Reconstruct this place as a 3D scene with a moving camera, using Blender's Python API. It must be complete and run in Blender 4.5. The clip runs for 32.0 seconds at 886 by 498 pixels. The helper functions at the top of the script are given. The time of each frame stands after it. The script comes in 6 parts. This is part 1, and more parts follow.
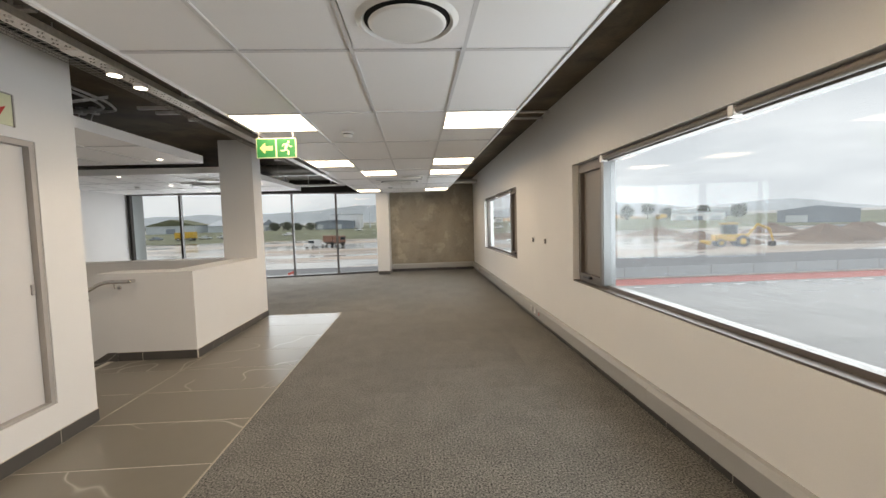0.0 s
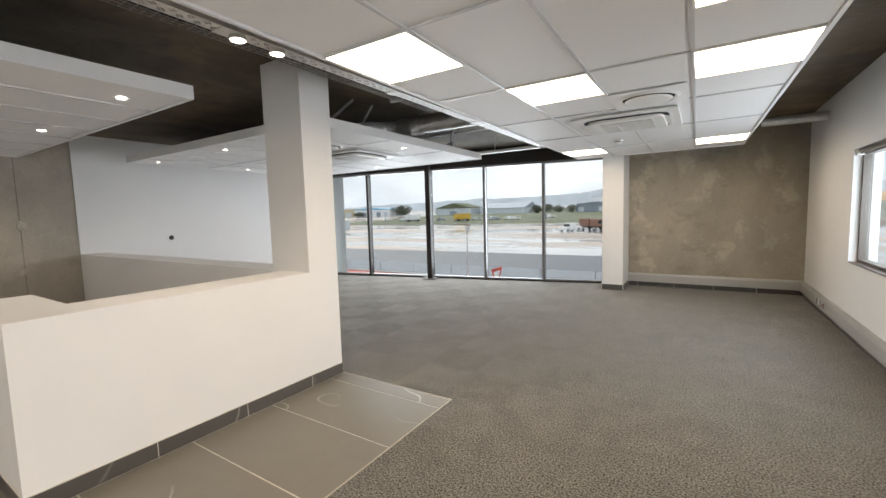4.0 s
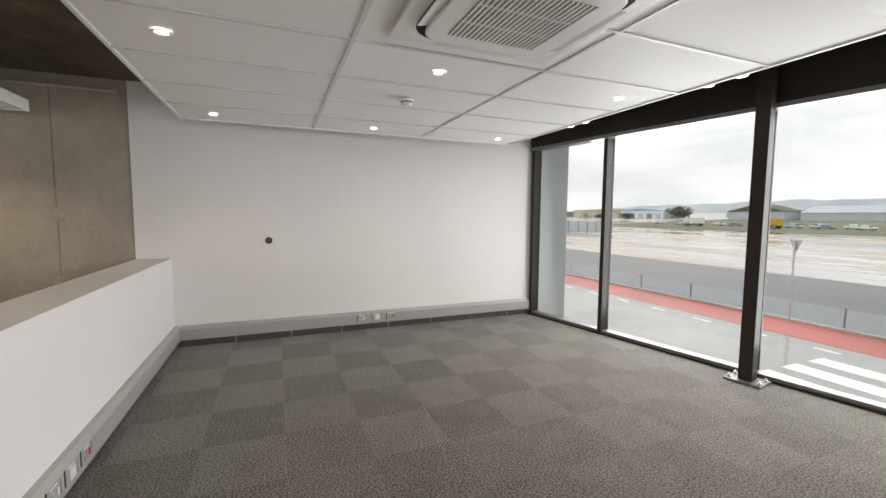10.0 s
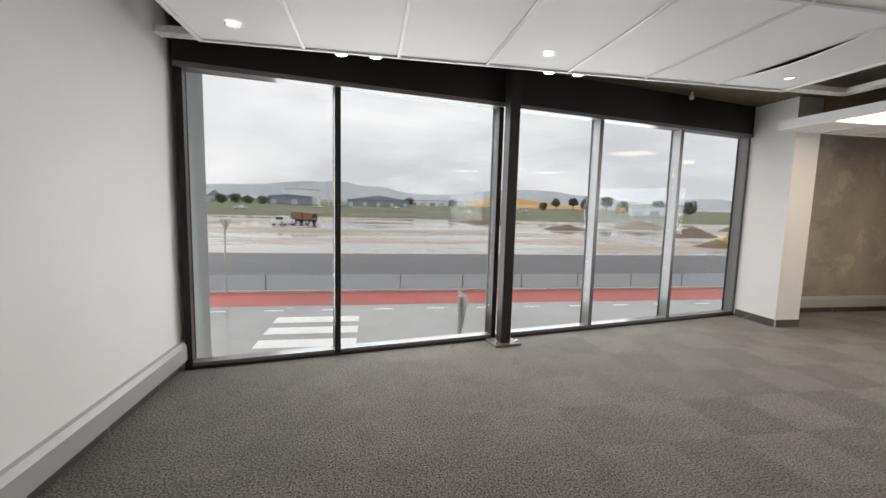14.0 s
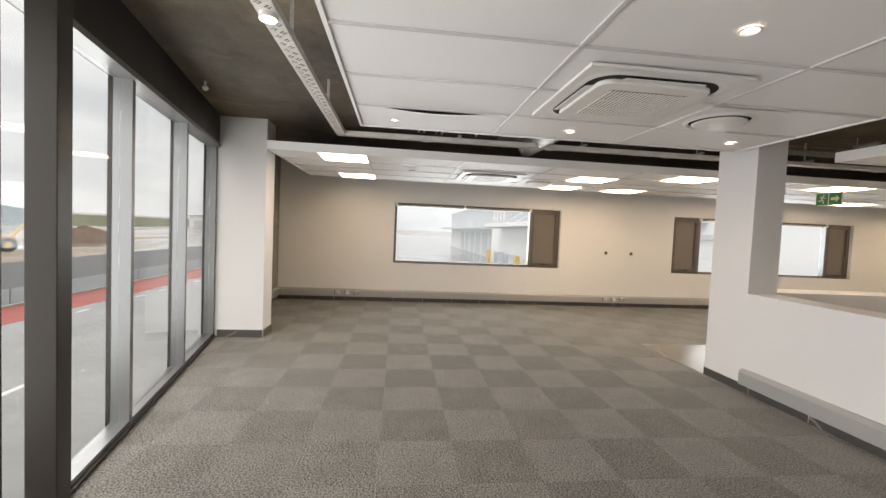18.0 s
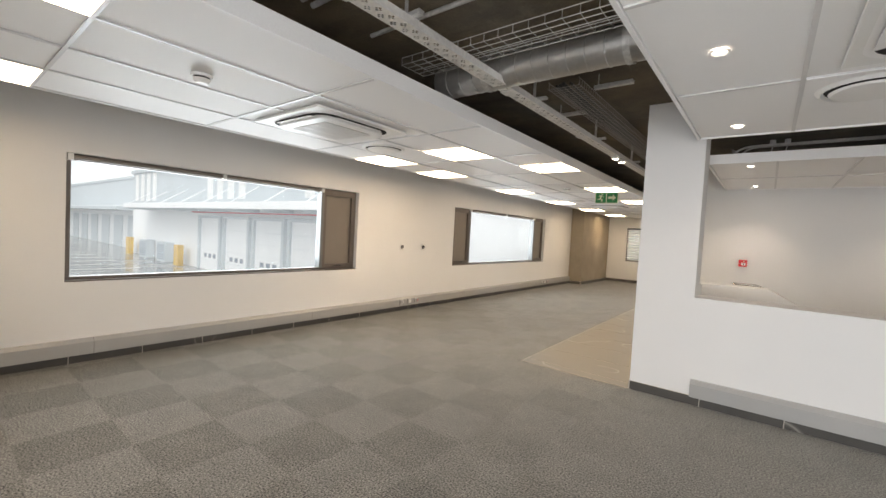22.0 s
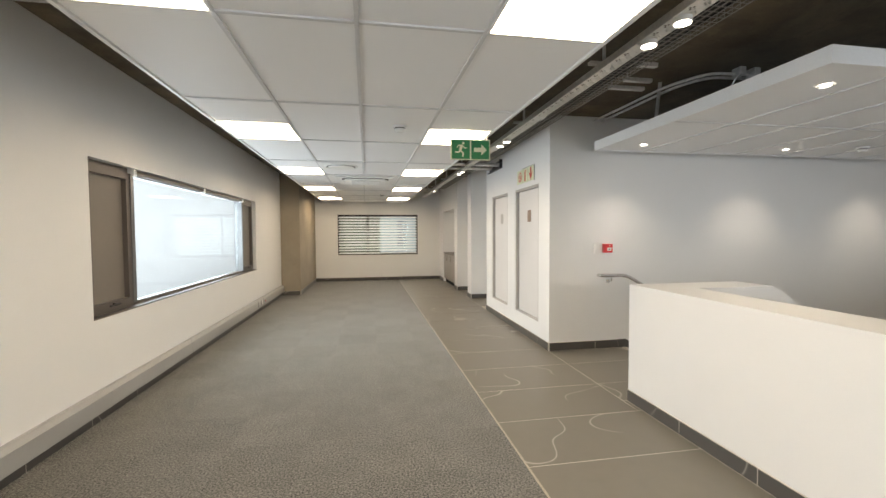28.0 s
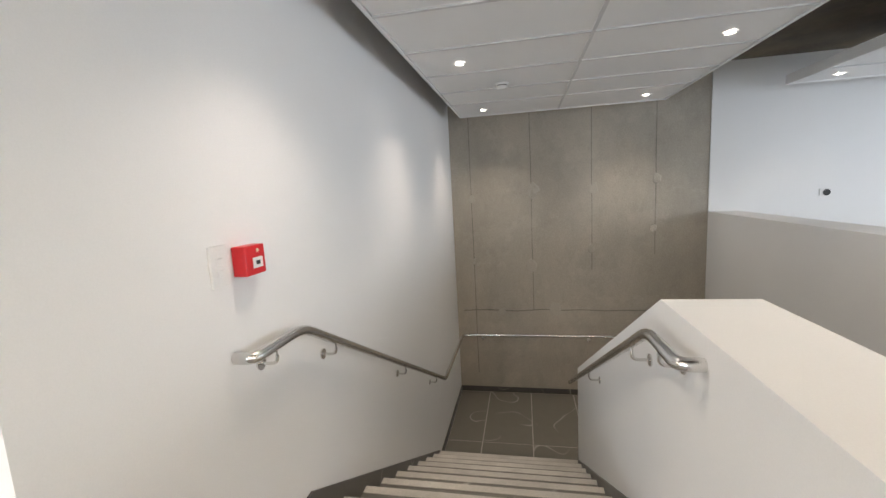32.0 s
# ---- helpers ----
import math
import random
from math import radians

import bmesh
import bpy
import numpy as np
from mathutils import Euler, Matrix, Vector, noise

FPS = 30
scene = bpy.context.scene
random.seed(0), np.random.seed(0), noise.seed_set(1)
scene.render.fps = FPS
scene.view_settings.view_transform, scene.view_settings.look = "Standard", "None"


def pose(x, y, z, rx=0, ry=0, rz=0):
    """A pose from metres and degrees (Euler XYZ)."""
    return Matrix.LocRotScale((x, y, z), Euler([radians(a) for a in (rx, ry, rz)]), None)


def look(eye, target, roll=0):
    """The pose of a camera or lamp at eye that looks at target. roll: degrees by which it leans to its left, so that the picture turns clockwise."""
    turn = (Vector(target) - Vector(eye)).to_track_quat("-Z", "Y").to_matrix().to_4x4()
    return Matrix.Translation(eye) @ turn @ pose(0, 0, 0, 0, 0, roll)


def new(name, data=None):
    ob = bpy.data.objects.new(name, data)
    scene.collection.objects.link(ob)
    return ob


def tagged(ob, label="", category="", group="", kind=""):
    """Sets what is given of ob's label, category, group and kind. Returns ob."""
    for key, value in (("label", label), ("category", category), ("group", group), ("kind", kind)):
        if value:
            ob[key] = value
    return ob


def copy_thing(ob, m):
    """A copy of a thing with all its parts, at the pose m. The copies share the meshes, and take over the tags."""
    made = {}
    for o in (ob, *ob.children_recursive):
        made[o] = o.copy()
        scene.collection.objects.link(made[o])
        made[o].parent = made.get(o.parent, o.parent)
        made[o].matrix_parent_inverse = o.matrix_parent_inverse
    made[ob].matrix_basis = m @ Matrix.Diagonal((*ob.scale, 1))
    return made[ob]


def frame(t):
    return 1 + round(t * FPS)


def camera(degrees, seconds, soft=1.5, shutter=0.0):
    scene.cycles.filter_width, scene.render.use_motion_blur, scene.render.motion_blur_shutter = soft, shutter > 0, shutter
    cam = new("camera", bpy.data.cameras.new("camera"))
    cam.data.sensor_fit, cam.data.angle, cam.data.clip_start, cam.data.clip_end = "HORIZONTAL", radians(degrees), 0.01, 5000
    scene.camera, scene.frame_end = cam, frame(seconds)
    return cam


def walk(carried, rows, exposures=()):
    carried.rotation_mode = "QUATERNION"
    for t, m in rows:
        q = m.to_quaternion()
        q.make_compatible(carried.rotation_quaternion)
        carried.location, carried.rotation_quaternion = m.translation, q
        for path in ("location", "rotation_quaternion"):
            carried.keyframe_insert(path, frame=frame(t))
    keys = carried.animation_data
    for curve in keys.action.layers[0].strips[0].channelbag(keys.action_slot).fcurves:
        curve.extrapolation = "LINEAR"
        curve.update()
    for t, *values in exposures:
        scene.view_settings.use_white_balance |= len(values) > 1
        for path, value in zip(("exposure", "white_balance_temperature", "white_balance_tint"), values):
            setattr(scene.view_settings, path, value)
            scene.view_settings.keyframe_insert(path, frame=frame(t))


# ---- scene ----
cam = camera(94.3, 32.0)
PATH = [
    (0, (0.476, 0.107, 1.437), (0.58, 2.1, 1.314), -1.7),
    (0.5, (0.476, 0.646, 1.427), (0.495, 2.643, 1.31), -1.6),
    (1, (0.513, 1.148, 1.426), (0.392, 3.141, 1.303), -1.6),
    (1.5, (0.565, 1.655, 1.426), (0.273, 3.629, 1.289), -1.6),
    (2, (0.59, 2.166, 1.44), (0.117, 4.102, 1.279), -1.8),
    (2.5, (0.653, 2.711, 1.448), (-0.002, 4.592, 1.268), -1.8),
    (3, (0.665, 3.254, 1.44), (-0.14, 5.075, 1.256), -1.8),
    (3.5, (0.753, 3.8, 1.459), (-0.197, 5.551, 1.278), -1.7),
    (5.5, (0.748, 5.94, 1.476), (-0.621, 7.39, 1.317), -1.7),
    (6, (0.682, 6.448, 1.496), (-0.8, 7.781, 1.327), -1.8),
    (6.5, (0.551, 6.943, 1.49), (-1.046, 8.135, 1.315), -1.5),
    (7, (0.287, 7.391, 1.487), (-1.42, 8.416, 1.3), -1.3),
    (7.5, (-0.078, 7.757, 1.477), (-1.885, 8.592, 1.285), -1.1),
    (8, (-0.429, 8.083, 1.455), (-2.317, 8.717, 1.269), -0.8),
    (8.5, (-0.832, 8.247, 1.447), (-2.765, 8.733, 1.274), -0.4),
    (9, (-1.297, 8.319, 1.46), (-3.243, 8.75, 1.293), -0.1),
    (9.5, (-1.752, 8.232, 1.457), (-3.67, 8.777, 1.294), 0.1),
    (10, (-2.148, 8.052, 1.476), (-3.993, 8.804, 1.312), 0.4),
    (10.5, (-2.59, 7.893, 1.473), (-4.298, 8.92, 1.3), 0.6),
    (11, (-3.017, 7.717, 1.466), (-4.528, 9.016, 1.288), 0.5),
    (11.5, (-3.49, 7.646, 1.446), (-4.777, 9.166, 1.259), -0.0),
    (12.5, (-4.455, 7.629, 1.456), (-5.205, 9.471, 1.248), -0.2),
    (13, (-4.929, 7.685, 1.453), (-5.351, 9.629, 1.244), 0.4),
    (14, (-5.811, 7.966, 1.408), (-5.467, 9.925, 1.2), 1.5),
    (15, (-6.427, 8.492, 1.44), (-5.305, 10.136, 1.242), 2.0),
    (15.5, (-6.569, 8.816, 1.452), (-5.137, 10.201, 1.269), 2.2),
    (17.5, (-6.531, 10.222, 1.483), (-4.536, 10.301, 1.378), 2.9),
    (18, (-6.339, 10.513, 1.485), (-4.353, 10.291, 1.398), 2.5),
    (18.5, (-6.139, 10.802, 1.504), (-4.204, 10.304, 1.423), 2.2),
    (19, (-5.921, 11.042, 1.505), (-4.06, 10.313, 1.428), 2.1),
    (19.5, (-5.513, 11.164, 1.479), (-3.739, 10.244, 1.404), 2.4),
    (20, (-5.062, 11.286, 1.475), (-3.383, 10.202, 1.402), 2.5),
    (20.5, (-4.586, 11.349, 1.466), (-2.999, 10.134, 1.397), 3.0),
    (21, (-4.09, 11.379, 1.476), (-2.609, 10.037, 1.408), 3.3),
    (21.5, (-3.614, 11.399, 1.486), (-2.245, 9.944, 1.411), 3.2),
    (22, (-3.106, 11.413, 1.462), (-1.866, 9.845, 1.383), 3.1),
    (22.5, (-2.626, 11.42, 1.471), (-1.509, 9.763, 1.385), 2.7),
    (23, (-2.153, 11.349, 1.46), (-1.15, 9.621, 1.362), 1.6),
    (23.5, (-1.667, 11.27, 1.458), (-0.81, 9.467, 1.35), 1.1),
    (24, (-1.191, 11.162, 1.469), (-0.497, 9.289, 1.36), 0.6),
    (24.5, (-0.752, 10.971, 1.459), (-0.235, 9.042, 1.355), -0.0),
    (25, (-0.405, 10.782, 1.457), (-0.062, 8.815, 1.351), -0.6),
    (25.5, (-0.236, 10.495, 1.447), (-0.015, 8.51, 1.342), -1.0),
    (27.5, (0.05, 8.546, 1.44), (-0.135, 6.556, 1.362), -0.6),
    (28, (0.035, 7.969, 1.429), (-0.306, 5.999, 1.352), -0.3),
    (28.5, (0.048, 7.378, 1.436), (-0.529, 5.465, 1.351), -0.2),
    (29, (0.001, 6.836, 1.423), (-0.83, 5.018, 1.34), -0.3),
    (29.5, (-0.101, 6.278, 1.422), (-1.224, 4.625, 1.341), -0.6),
    (30, (-0.294, 5.76, 1.425), (-1.689, 4.329, 1.345), -0.9),
    (30.5, (-0.533, 5.299, 1.447), (-2.172, 4.159, 1.333), -1.5),
    (31, (-0.802, 4.911, 1.422), (-2.604, 4.054, 1.283), -2.3),
    (31.5, (-1.158, 4.596, 1.427), (-3.054, 3.997, 1.21), -2.8),
    (32, (-1.502, 4.339, 1.441), (-3.444, 3.951, 1.162), -3.2),
]
EXPOSURES = [(0.0, -0.36, 7000, 16), (1.0, -0.14, 6950, 16), (2.0, -0.04, 6900, 17), (3.0, 0.02, 6600, 15), (6.0, -0.08, 6850, 16), (7.0, -0.1, 6900, 16), (9.0, 0.1, 7200, 17), (11.0, -0.22, 7200, 18), (13.0, -0.38, 7100, 19), (14.0, -0.34, 7100, 19), (15.0, -0.3, 7200, 20),
             (18.0, -0.12, 7400, 19), (19.0, -0.05, 7500, 19), (21.0, -0.01, 7250, 18), (23.0, 0.08, 6950, 16), (25.0, 0.06, 7150, 17), (28.0, 0.14, 6600, 12), (29.0, 0.17, 6300, 10), (30.0, 0.27, 6150, 10), (31.0, 0.28, 6250, 13), (32.0, 0.47, 6250, 14)]
walk(cam, [(t, look(eye, target, roll)) for t, eye, target, roll in PATH], EXPOSURES)

# ---- world and light ----
world = bpy.data.worlds.new("overcast_sky")
scene.world = world
world.use_nodes = True
wn, wl = world.node_tree.nodes, world.node_tree.links
wn.clear()
w_out, w_bg = wn.new("ShaderNodeOutputWorld"), wn.new("ShaderNodeBackground")
w_sky = wn.new("ShaderNodeTexSky")
w_sky.sky_type, w_sky.sun_disc = "NISHITA", False
w_sky.sun_elevation, w_sky.sun_rotation = radians(45), radians(318)
w_sky.dust_density, w_sky.air_density = 4.0, 1.0
w_co, w_map = wn.new("ShaderNodeTexCoord"), wn.new("ShaderNodeMapping")
w_map.inputs["Scale"].default_value = (1.0, 1.0, 3.2)
w_noise = wn.new("ShaderNodeTexNoise")
w_noise.inputs["Scale"].default_value, w_noise.inputs["Detail"].default_value = 2.6, 5.0
w_ramp = wn.new("ShaderNodeValToRGB")
w_ramp.color_ramp.elements[0].position, w_ramp.color_ramp.elements[0].color = 0.34, (7.9, 8.5, 9.2, 1)
w_ramp.color_ramp.elements[1].position, w_ramp.color_ramp.elements[1].color = 0.66, (11.7, 12.1, 12.6, 1)
# the cloud thins upwards: grey-blue mist at the horizon, bright overcast above
w_sep, w_lift, w_sum = wn.new("ShaderNodeSeparateXYZ"), wn.new("ShaderNodeMapRange"), wn.new("ShaderNodeMath")
w_lift.inputs["From Max"].default_value = 0.34
w_lift.inputs["To Min"].default_value, w_lift.inputs["To Max"].default_value = -0.10, 0.16
w_mix = wn.new("ShaderNodeMixRGB")
w_mix.inputs["Fac"].default_value = 0.93
wl.new(w_co.outputs["Generated"], w_map.inputs["Vector"])
wl.new(w_map.outputs["Vector"], w_noise.inputs["Vector"])
wl.new(w_co.outputs["Generated"], w_sep.inputs["Vector"])
wl.new(w_sep.outputs["Z"], w_lift.inputs["Value"])
wl.new(w_noise.outputs["Fac"], w_sum.inputs[0])
wl.new(w_lift.outputs[0], w_sum.inputs[1])
wl.new(w_sum.outputs[0], w_ramp.inputs["Fac"])
wl.new(w_sky.outputs["Color"], w_mix.inputs["Color1"])
wl.new(w_ramp.outputs["Color"], w_mix.inputs["Color2"])
wl.new(w_mix.outputs["Color"], w_bg.inputs["Color"])
w_bg.inputs["Strength"].default_value = 0.112
wl.new(w_bg.outputs["Background"], w_out.inputs["Surface"])

sun_data = bpy.data.lights.new("sun", "SUN")
sun_data.energy, sun_data.angle, sun_data.color = 1.4, radians(40), (1.0, 0.98, 0.94)
sun = new("sun", sun_data)
sun.matrix_world = look((-50, 55, 75), (0, 0, 0))

PANEL_LIGHT, DOWN_LIGHT, STAIR_LIGHT, TRAY_LIGHT = 13.0, 11.5, 30.0, 13.0
WARM = (1.0, 0.81, 0.56)


def area_lamp(name, m, sx, sy, watts, colour):
    """A lamp in a window's opening, standing in for the sky's light."""
    data = bpy.data.lights.new(name, "AREA")
    data.shape, data.size, data.size_y, data.energy, data.color = "RECTANGLE", sx, sy, watts, colour
    lamp = new(name, data)
    lamp.matrix_world = m
    return lamp


# ---- materials ----
def material(name, colour, rough=0.6, metal=0.0, grain=0.0, grain_size=40.0, stain=0.0, stain_size=1.2, bump=0.0,
             stretch=(1, 1, 1), vary=0.0, spec=0.5, coord="Object", sheen=0.0):
    """A principled surface with fine grain, broad stains, bump and, for pieces, a shade of each one's own."""
    m = bpy.data.materials.new(name)
    m.use_nodes = True
    n, l = m.node_tree.nodes, m.node_tree.links
    b = n["Principled BSDF"]
    b.inputs["Roughness"].default_value, b.inputs["Metallic"].default_value = rough, metal
    b.inputs["Specular IOR Level"].default_value, b.inputs["Sheen Weight"].default_value = spec, sheen
    rgb = n.new("ShaderNodeRGB")
    rgb.outputs[0].default_value = (*colour, 1)
    last = rgb.outputs[0]
    co = n.new("ShaderNodeTexCoord")
    mp = n.new("ShaderNodeMapping")
    mp.inputs["Scale"].default_value = stretch
    if coord == "World":
        geo = n.new("ShaderNodeNewGeometry")
        l.new(geo.outputs["Position"], mp.inputs["Vector"])
    else:
        l.new(co.outputs[coord], mp.inputs["Vector"])

    def shade(value, low, high):
        nonlocal last
        rng = n.new("ShaderNodeMapRange")
        rng.inputs["From Min"].default_value, rng.inputs["From Max"].default_value = 0.3, 0.7
        rng.inputs["To Min"].default_value, rng.inputs["To Max"].default_value = low, high
        l.new(value, rng.inputs["Value"])
        mul = n.new("ShaderNodeVectorMath")
        mul.operation = "SCALE"
        l.new(last, mul.inputs[0])
        l.new(rng.outputs[0], mul.inputs["Scale"])
        last = mul.outputs[0]

    fine = n.new("ShaderNodeTexNoise")
    fine.inputs["Scale"].default_value, fine.inputs["Detail"].default_value = grain_size, 3
    l.new(mp.outputs["Vector"], fine.inputs["Vector"])
    if grain:
        shade(fine.outputs["Fac"], 1 - grain, 1 + grain)
    if stain:
        broad = n.new("ShaderNodeTexNoise")
        broad.inputs["Scale"].default_value, broad.inputs["Detail"].default_value = stain_size, 6
        broad.inputs["Roughness"].default_value = 0.6
        l.new(mp.outputs["Vector"], broad.inputs["Vector"])
        shade(broad.outputs["Fac"], 1 - stain, 1 + stain)
        rr = n.new("ShaderNodeMapRange")
        rr.inputs["To Min"].default_value, rr.inputs["To Max"].default_value = max(0.02, rough - 0.12), min(1, rough + 0.12)
        l.new(broad.outputs["Fac"], rr.inputs["Value"])
        l.new(rr.outputs[0], b.inputs["Roughness"])
    if vary:
        info = n.new("ShaderNodeObjectInfo")
        rng = n.new("ShaderNodeMapRange")
        rng.inputs["To Min"].default_value, rng.inputs["To Max"].default_value = 1 - vary, 1 + vary
        l.new(info.outputs["Random"], rng.inputs["Value"])
        mul = n.new("ShaderNodeVectorMath")
        mul.operation = "SCALE"
        l.new(last, mul.inputs[0])
        l.new(rng.outputs[0], mul.inputs["Scale"])
        last = mul.outputs[0]
    l.new(last, b.inputs["Base Color"])
    if bump:
        bp = n.new("ShaderNodeBump")
        bp.inputs["Strength"].default_value, bp.inputs["Distance"].default_value = bump, 0.004
        l.new(fine.outputs["Fac"], bp.inputs["Height"])
        l.new(bp.outputs["Normal"], b.inputs["Normal"])
    return m


def glowing(name, colour, strength):
    m = bpy.data.materials.new(name)
    m.use_nodes = True
    b = m.node_tree.nodes["Principled BSDF"]
    b.inputs["Base Color"].default_value = (0.85, 0.85, 0.85, 1)
    b.inputs["Emission Color"].default_value = (*colour, 1)
    b.inputs["Emission Strength"].default_value = strength
    return m


def glass(name, tint=(0.93, 0.97, 0.97), rough=0.0, film=0.0):
    """A thin pane: clear, with a grazing reflection; film mixes in a pale scattering veil."""
    m = bpy.data.materials.new(name)
    m.use_nodes = True
    n, l = m.node_tree.nodes, m.node_tree.links
    n.remove(n["Principled BSDF"])
    clear, shine, mix = n.new("ShaderNodeBsdfTransparent"), n.new("ShaderNodeBsdfGlossy"), n.new("ShaderNodeMixShader")
    facing, curve = n.new("ShaderNodeLayerWeight"), n.new("ShaderNodeMath")
    facing.inputs["Blend"].default_value = 0.5
    curve.operation, curve.inputs[1].default_value = "POWER", 5.0
    gain = n.new("ShaderNodeMath")
    gain.operation, gain.inputs[1].default_value, gain.inputs[2].default_value = "MULTIPLY_ADD", 0.5, 0.022
    clear.inputs["Color"].default_value = (*tint, 1)
    shine.inputs["Roughness"].default_value = rough
    l.new(facing.outputs["Facing"], curve.inputs[0])
    l.new(curve.outputs[0], gain.inputs[0])
    l.new(gain.outputs[0], mix.inputs["Fac"])
    veil, coat = n.new("ShaderNodeBsdfTranslucent"), n.new("ShaderNodeMixShader")
    veil.inputs["Color"].default_value, coat.inputs["Fac"].default_value = (0.92, 0.95, 0.96, 1), film
    l.new(clear.outputs[0], coat.inputs[1])
    l.new(veil.outputs[0], coat.inputs[2])
    l.new(coat.outputs[0], mix.inputs[1])
    l.new(shine.outputs[0], mix.inputs[2])
    l.new(mix.outputs[0], n["Material Output"].inputs["Surface"])
    return m


def marble(name, colour, vein, rough=0.22):
    """Dark polished porcelain with thin pale veins, each tile with its own stretch of pattern."""
    m = bpy.data.materials.new(name)
    m.use_nodes = True
    n, l = m.node_tree.nodes, m.node_tree.links
    b = n["Principled BSDF"]
    geo, info = n.new("ShaderNodeNewGeometry"), n.new("ShaderNodeObjectInfo")
    shift = n.new("ShaderNodeVectorMath")
    shift.operation = "MULTIPLY_ADD"
    mul = n.new("ShaderNodeMath")
    mul.operation, mul.inputs[1].default_value = "MULTIPLY", 37.0
    l.new(info.outputs["Random"], mul.inputs[0])
    add = n.new("ShaderNodeVectorMath")
    l.new(geo.outputs["Position"], add.inputs[0])
    l.new(mul.outputs[0], add.inputs[1])
    warp = n.new("ShaderNodeTexNoise")
    warp.inputs["Scale"].default_value, warp.inputs["Detail"].default_value = 0.9, 2.0
    l.new(add.outputs[0], warp.inputs["Vector"])
    sub = n.new("ShaderNodeMath")
    sub.operation, sub.inputs[1].default_value = "SUBTRACT", 0.5
    l.new(warp.outputs["Fac"], sub.inputs[0])
    line = n.new("ShaderNodeMath")
    line.operation = "ABSOLUTE"
    l.new(sub.outputs[0], line.inputs[0])
    ramp = n.new("ShaderNodeValToRGB")
    ramp.color_ramp.elements[0].position, ramp.color_ramp.elements[0].color = 0.0, (1, 1, 1, 1)
    ramp.color_ramp.elements[1].position, ramp.color_ramp.elements[1].color = 0.0048, (0, 0, 0, 1)
    l.new(line.outputs[0], ramp.inputs["Fac"])
    patch = n.new("ShaderNodeTexNoise")
    patch.inputs["Scale"].default_value, patch.inputs["Detail"].default_value = 1.3, 2
    l.new(add.outputs[0], patch.inputs["Vector"])
    gate = n.new("ShaderNodeMapRange")
    gate.inputs["From Min"].default_value, gate.inputs["From Max"].default_value = 0.44, 0.58
    gate.inputs["To Max"].default_value = 0.9
    l.new(patch.outputs["Fac"], gate.inputs["Value"])
    both = n.new("ShaderNodeMath")
    both.operation = "MULTIPLY"
    l.new(ramp.outputs["Color"], both.inputs[0])
    l.new(gate.outputs[0], both.inputs[1])
    cloud = n.new("ShaderNodeTexNoise")
    cloud.inputs["Scale"].default_value, cloud.inputs["Detail"].default_value = 9, 5
    l.new(add.outputs[0], cloud.inputs["Vector"])
    base = n.new("ShaderNodeMixRGB")
    base.inputs["Color1"].default_value = (*[c * 0.92 for c in colour], 1)
    base.inputs["Color2"].default_value = (*[c * 1.08 for c in colour], 1)
    l.new(cloud.outputs["Fac"], base.inputs["Fac"])
    mix = n.new("ShaderNodeMixRGB")
    mix.inputs["Color2"].default_value = (*vein, 1)
    l.new(both.outputs[0], mix.inputs["Fac"])
    l.new(base.outputs["Color"], mix.inputs["Color1"])
    l.new(mix.outputs["Color"], b.inputs["Base Color"])
    rr = n.new("ShaderNodeMapRange")
    rr.inputs["To Min"].default_value, rr.inputs["To Max"].default_value = rough - 0.03, rough + 0.05
    l.new(cloud.outputs["Fac"], rr.inputs["Value"])
    l.new(rr.outputs[0], b.inputs["Roughness"])
    return m


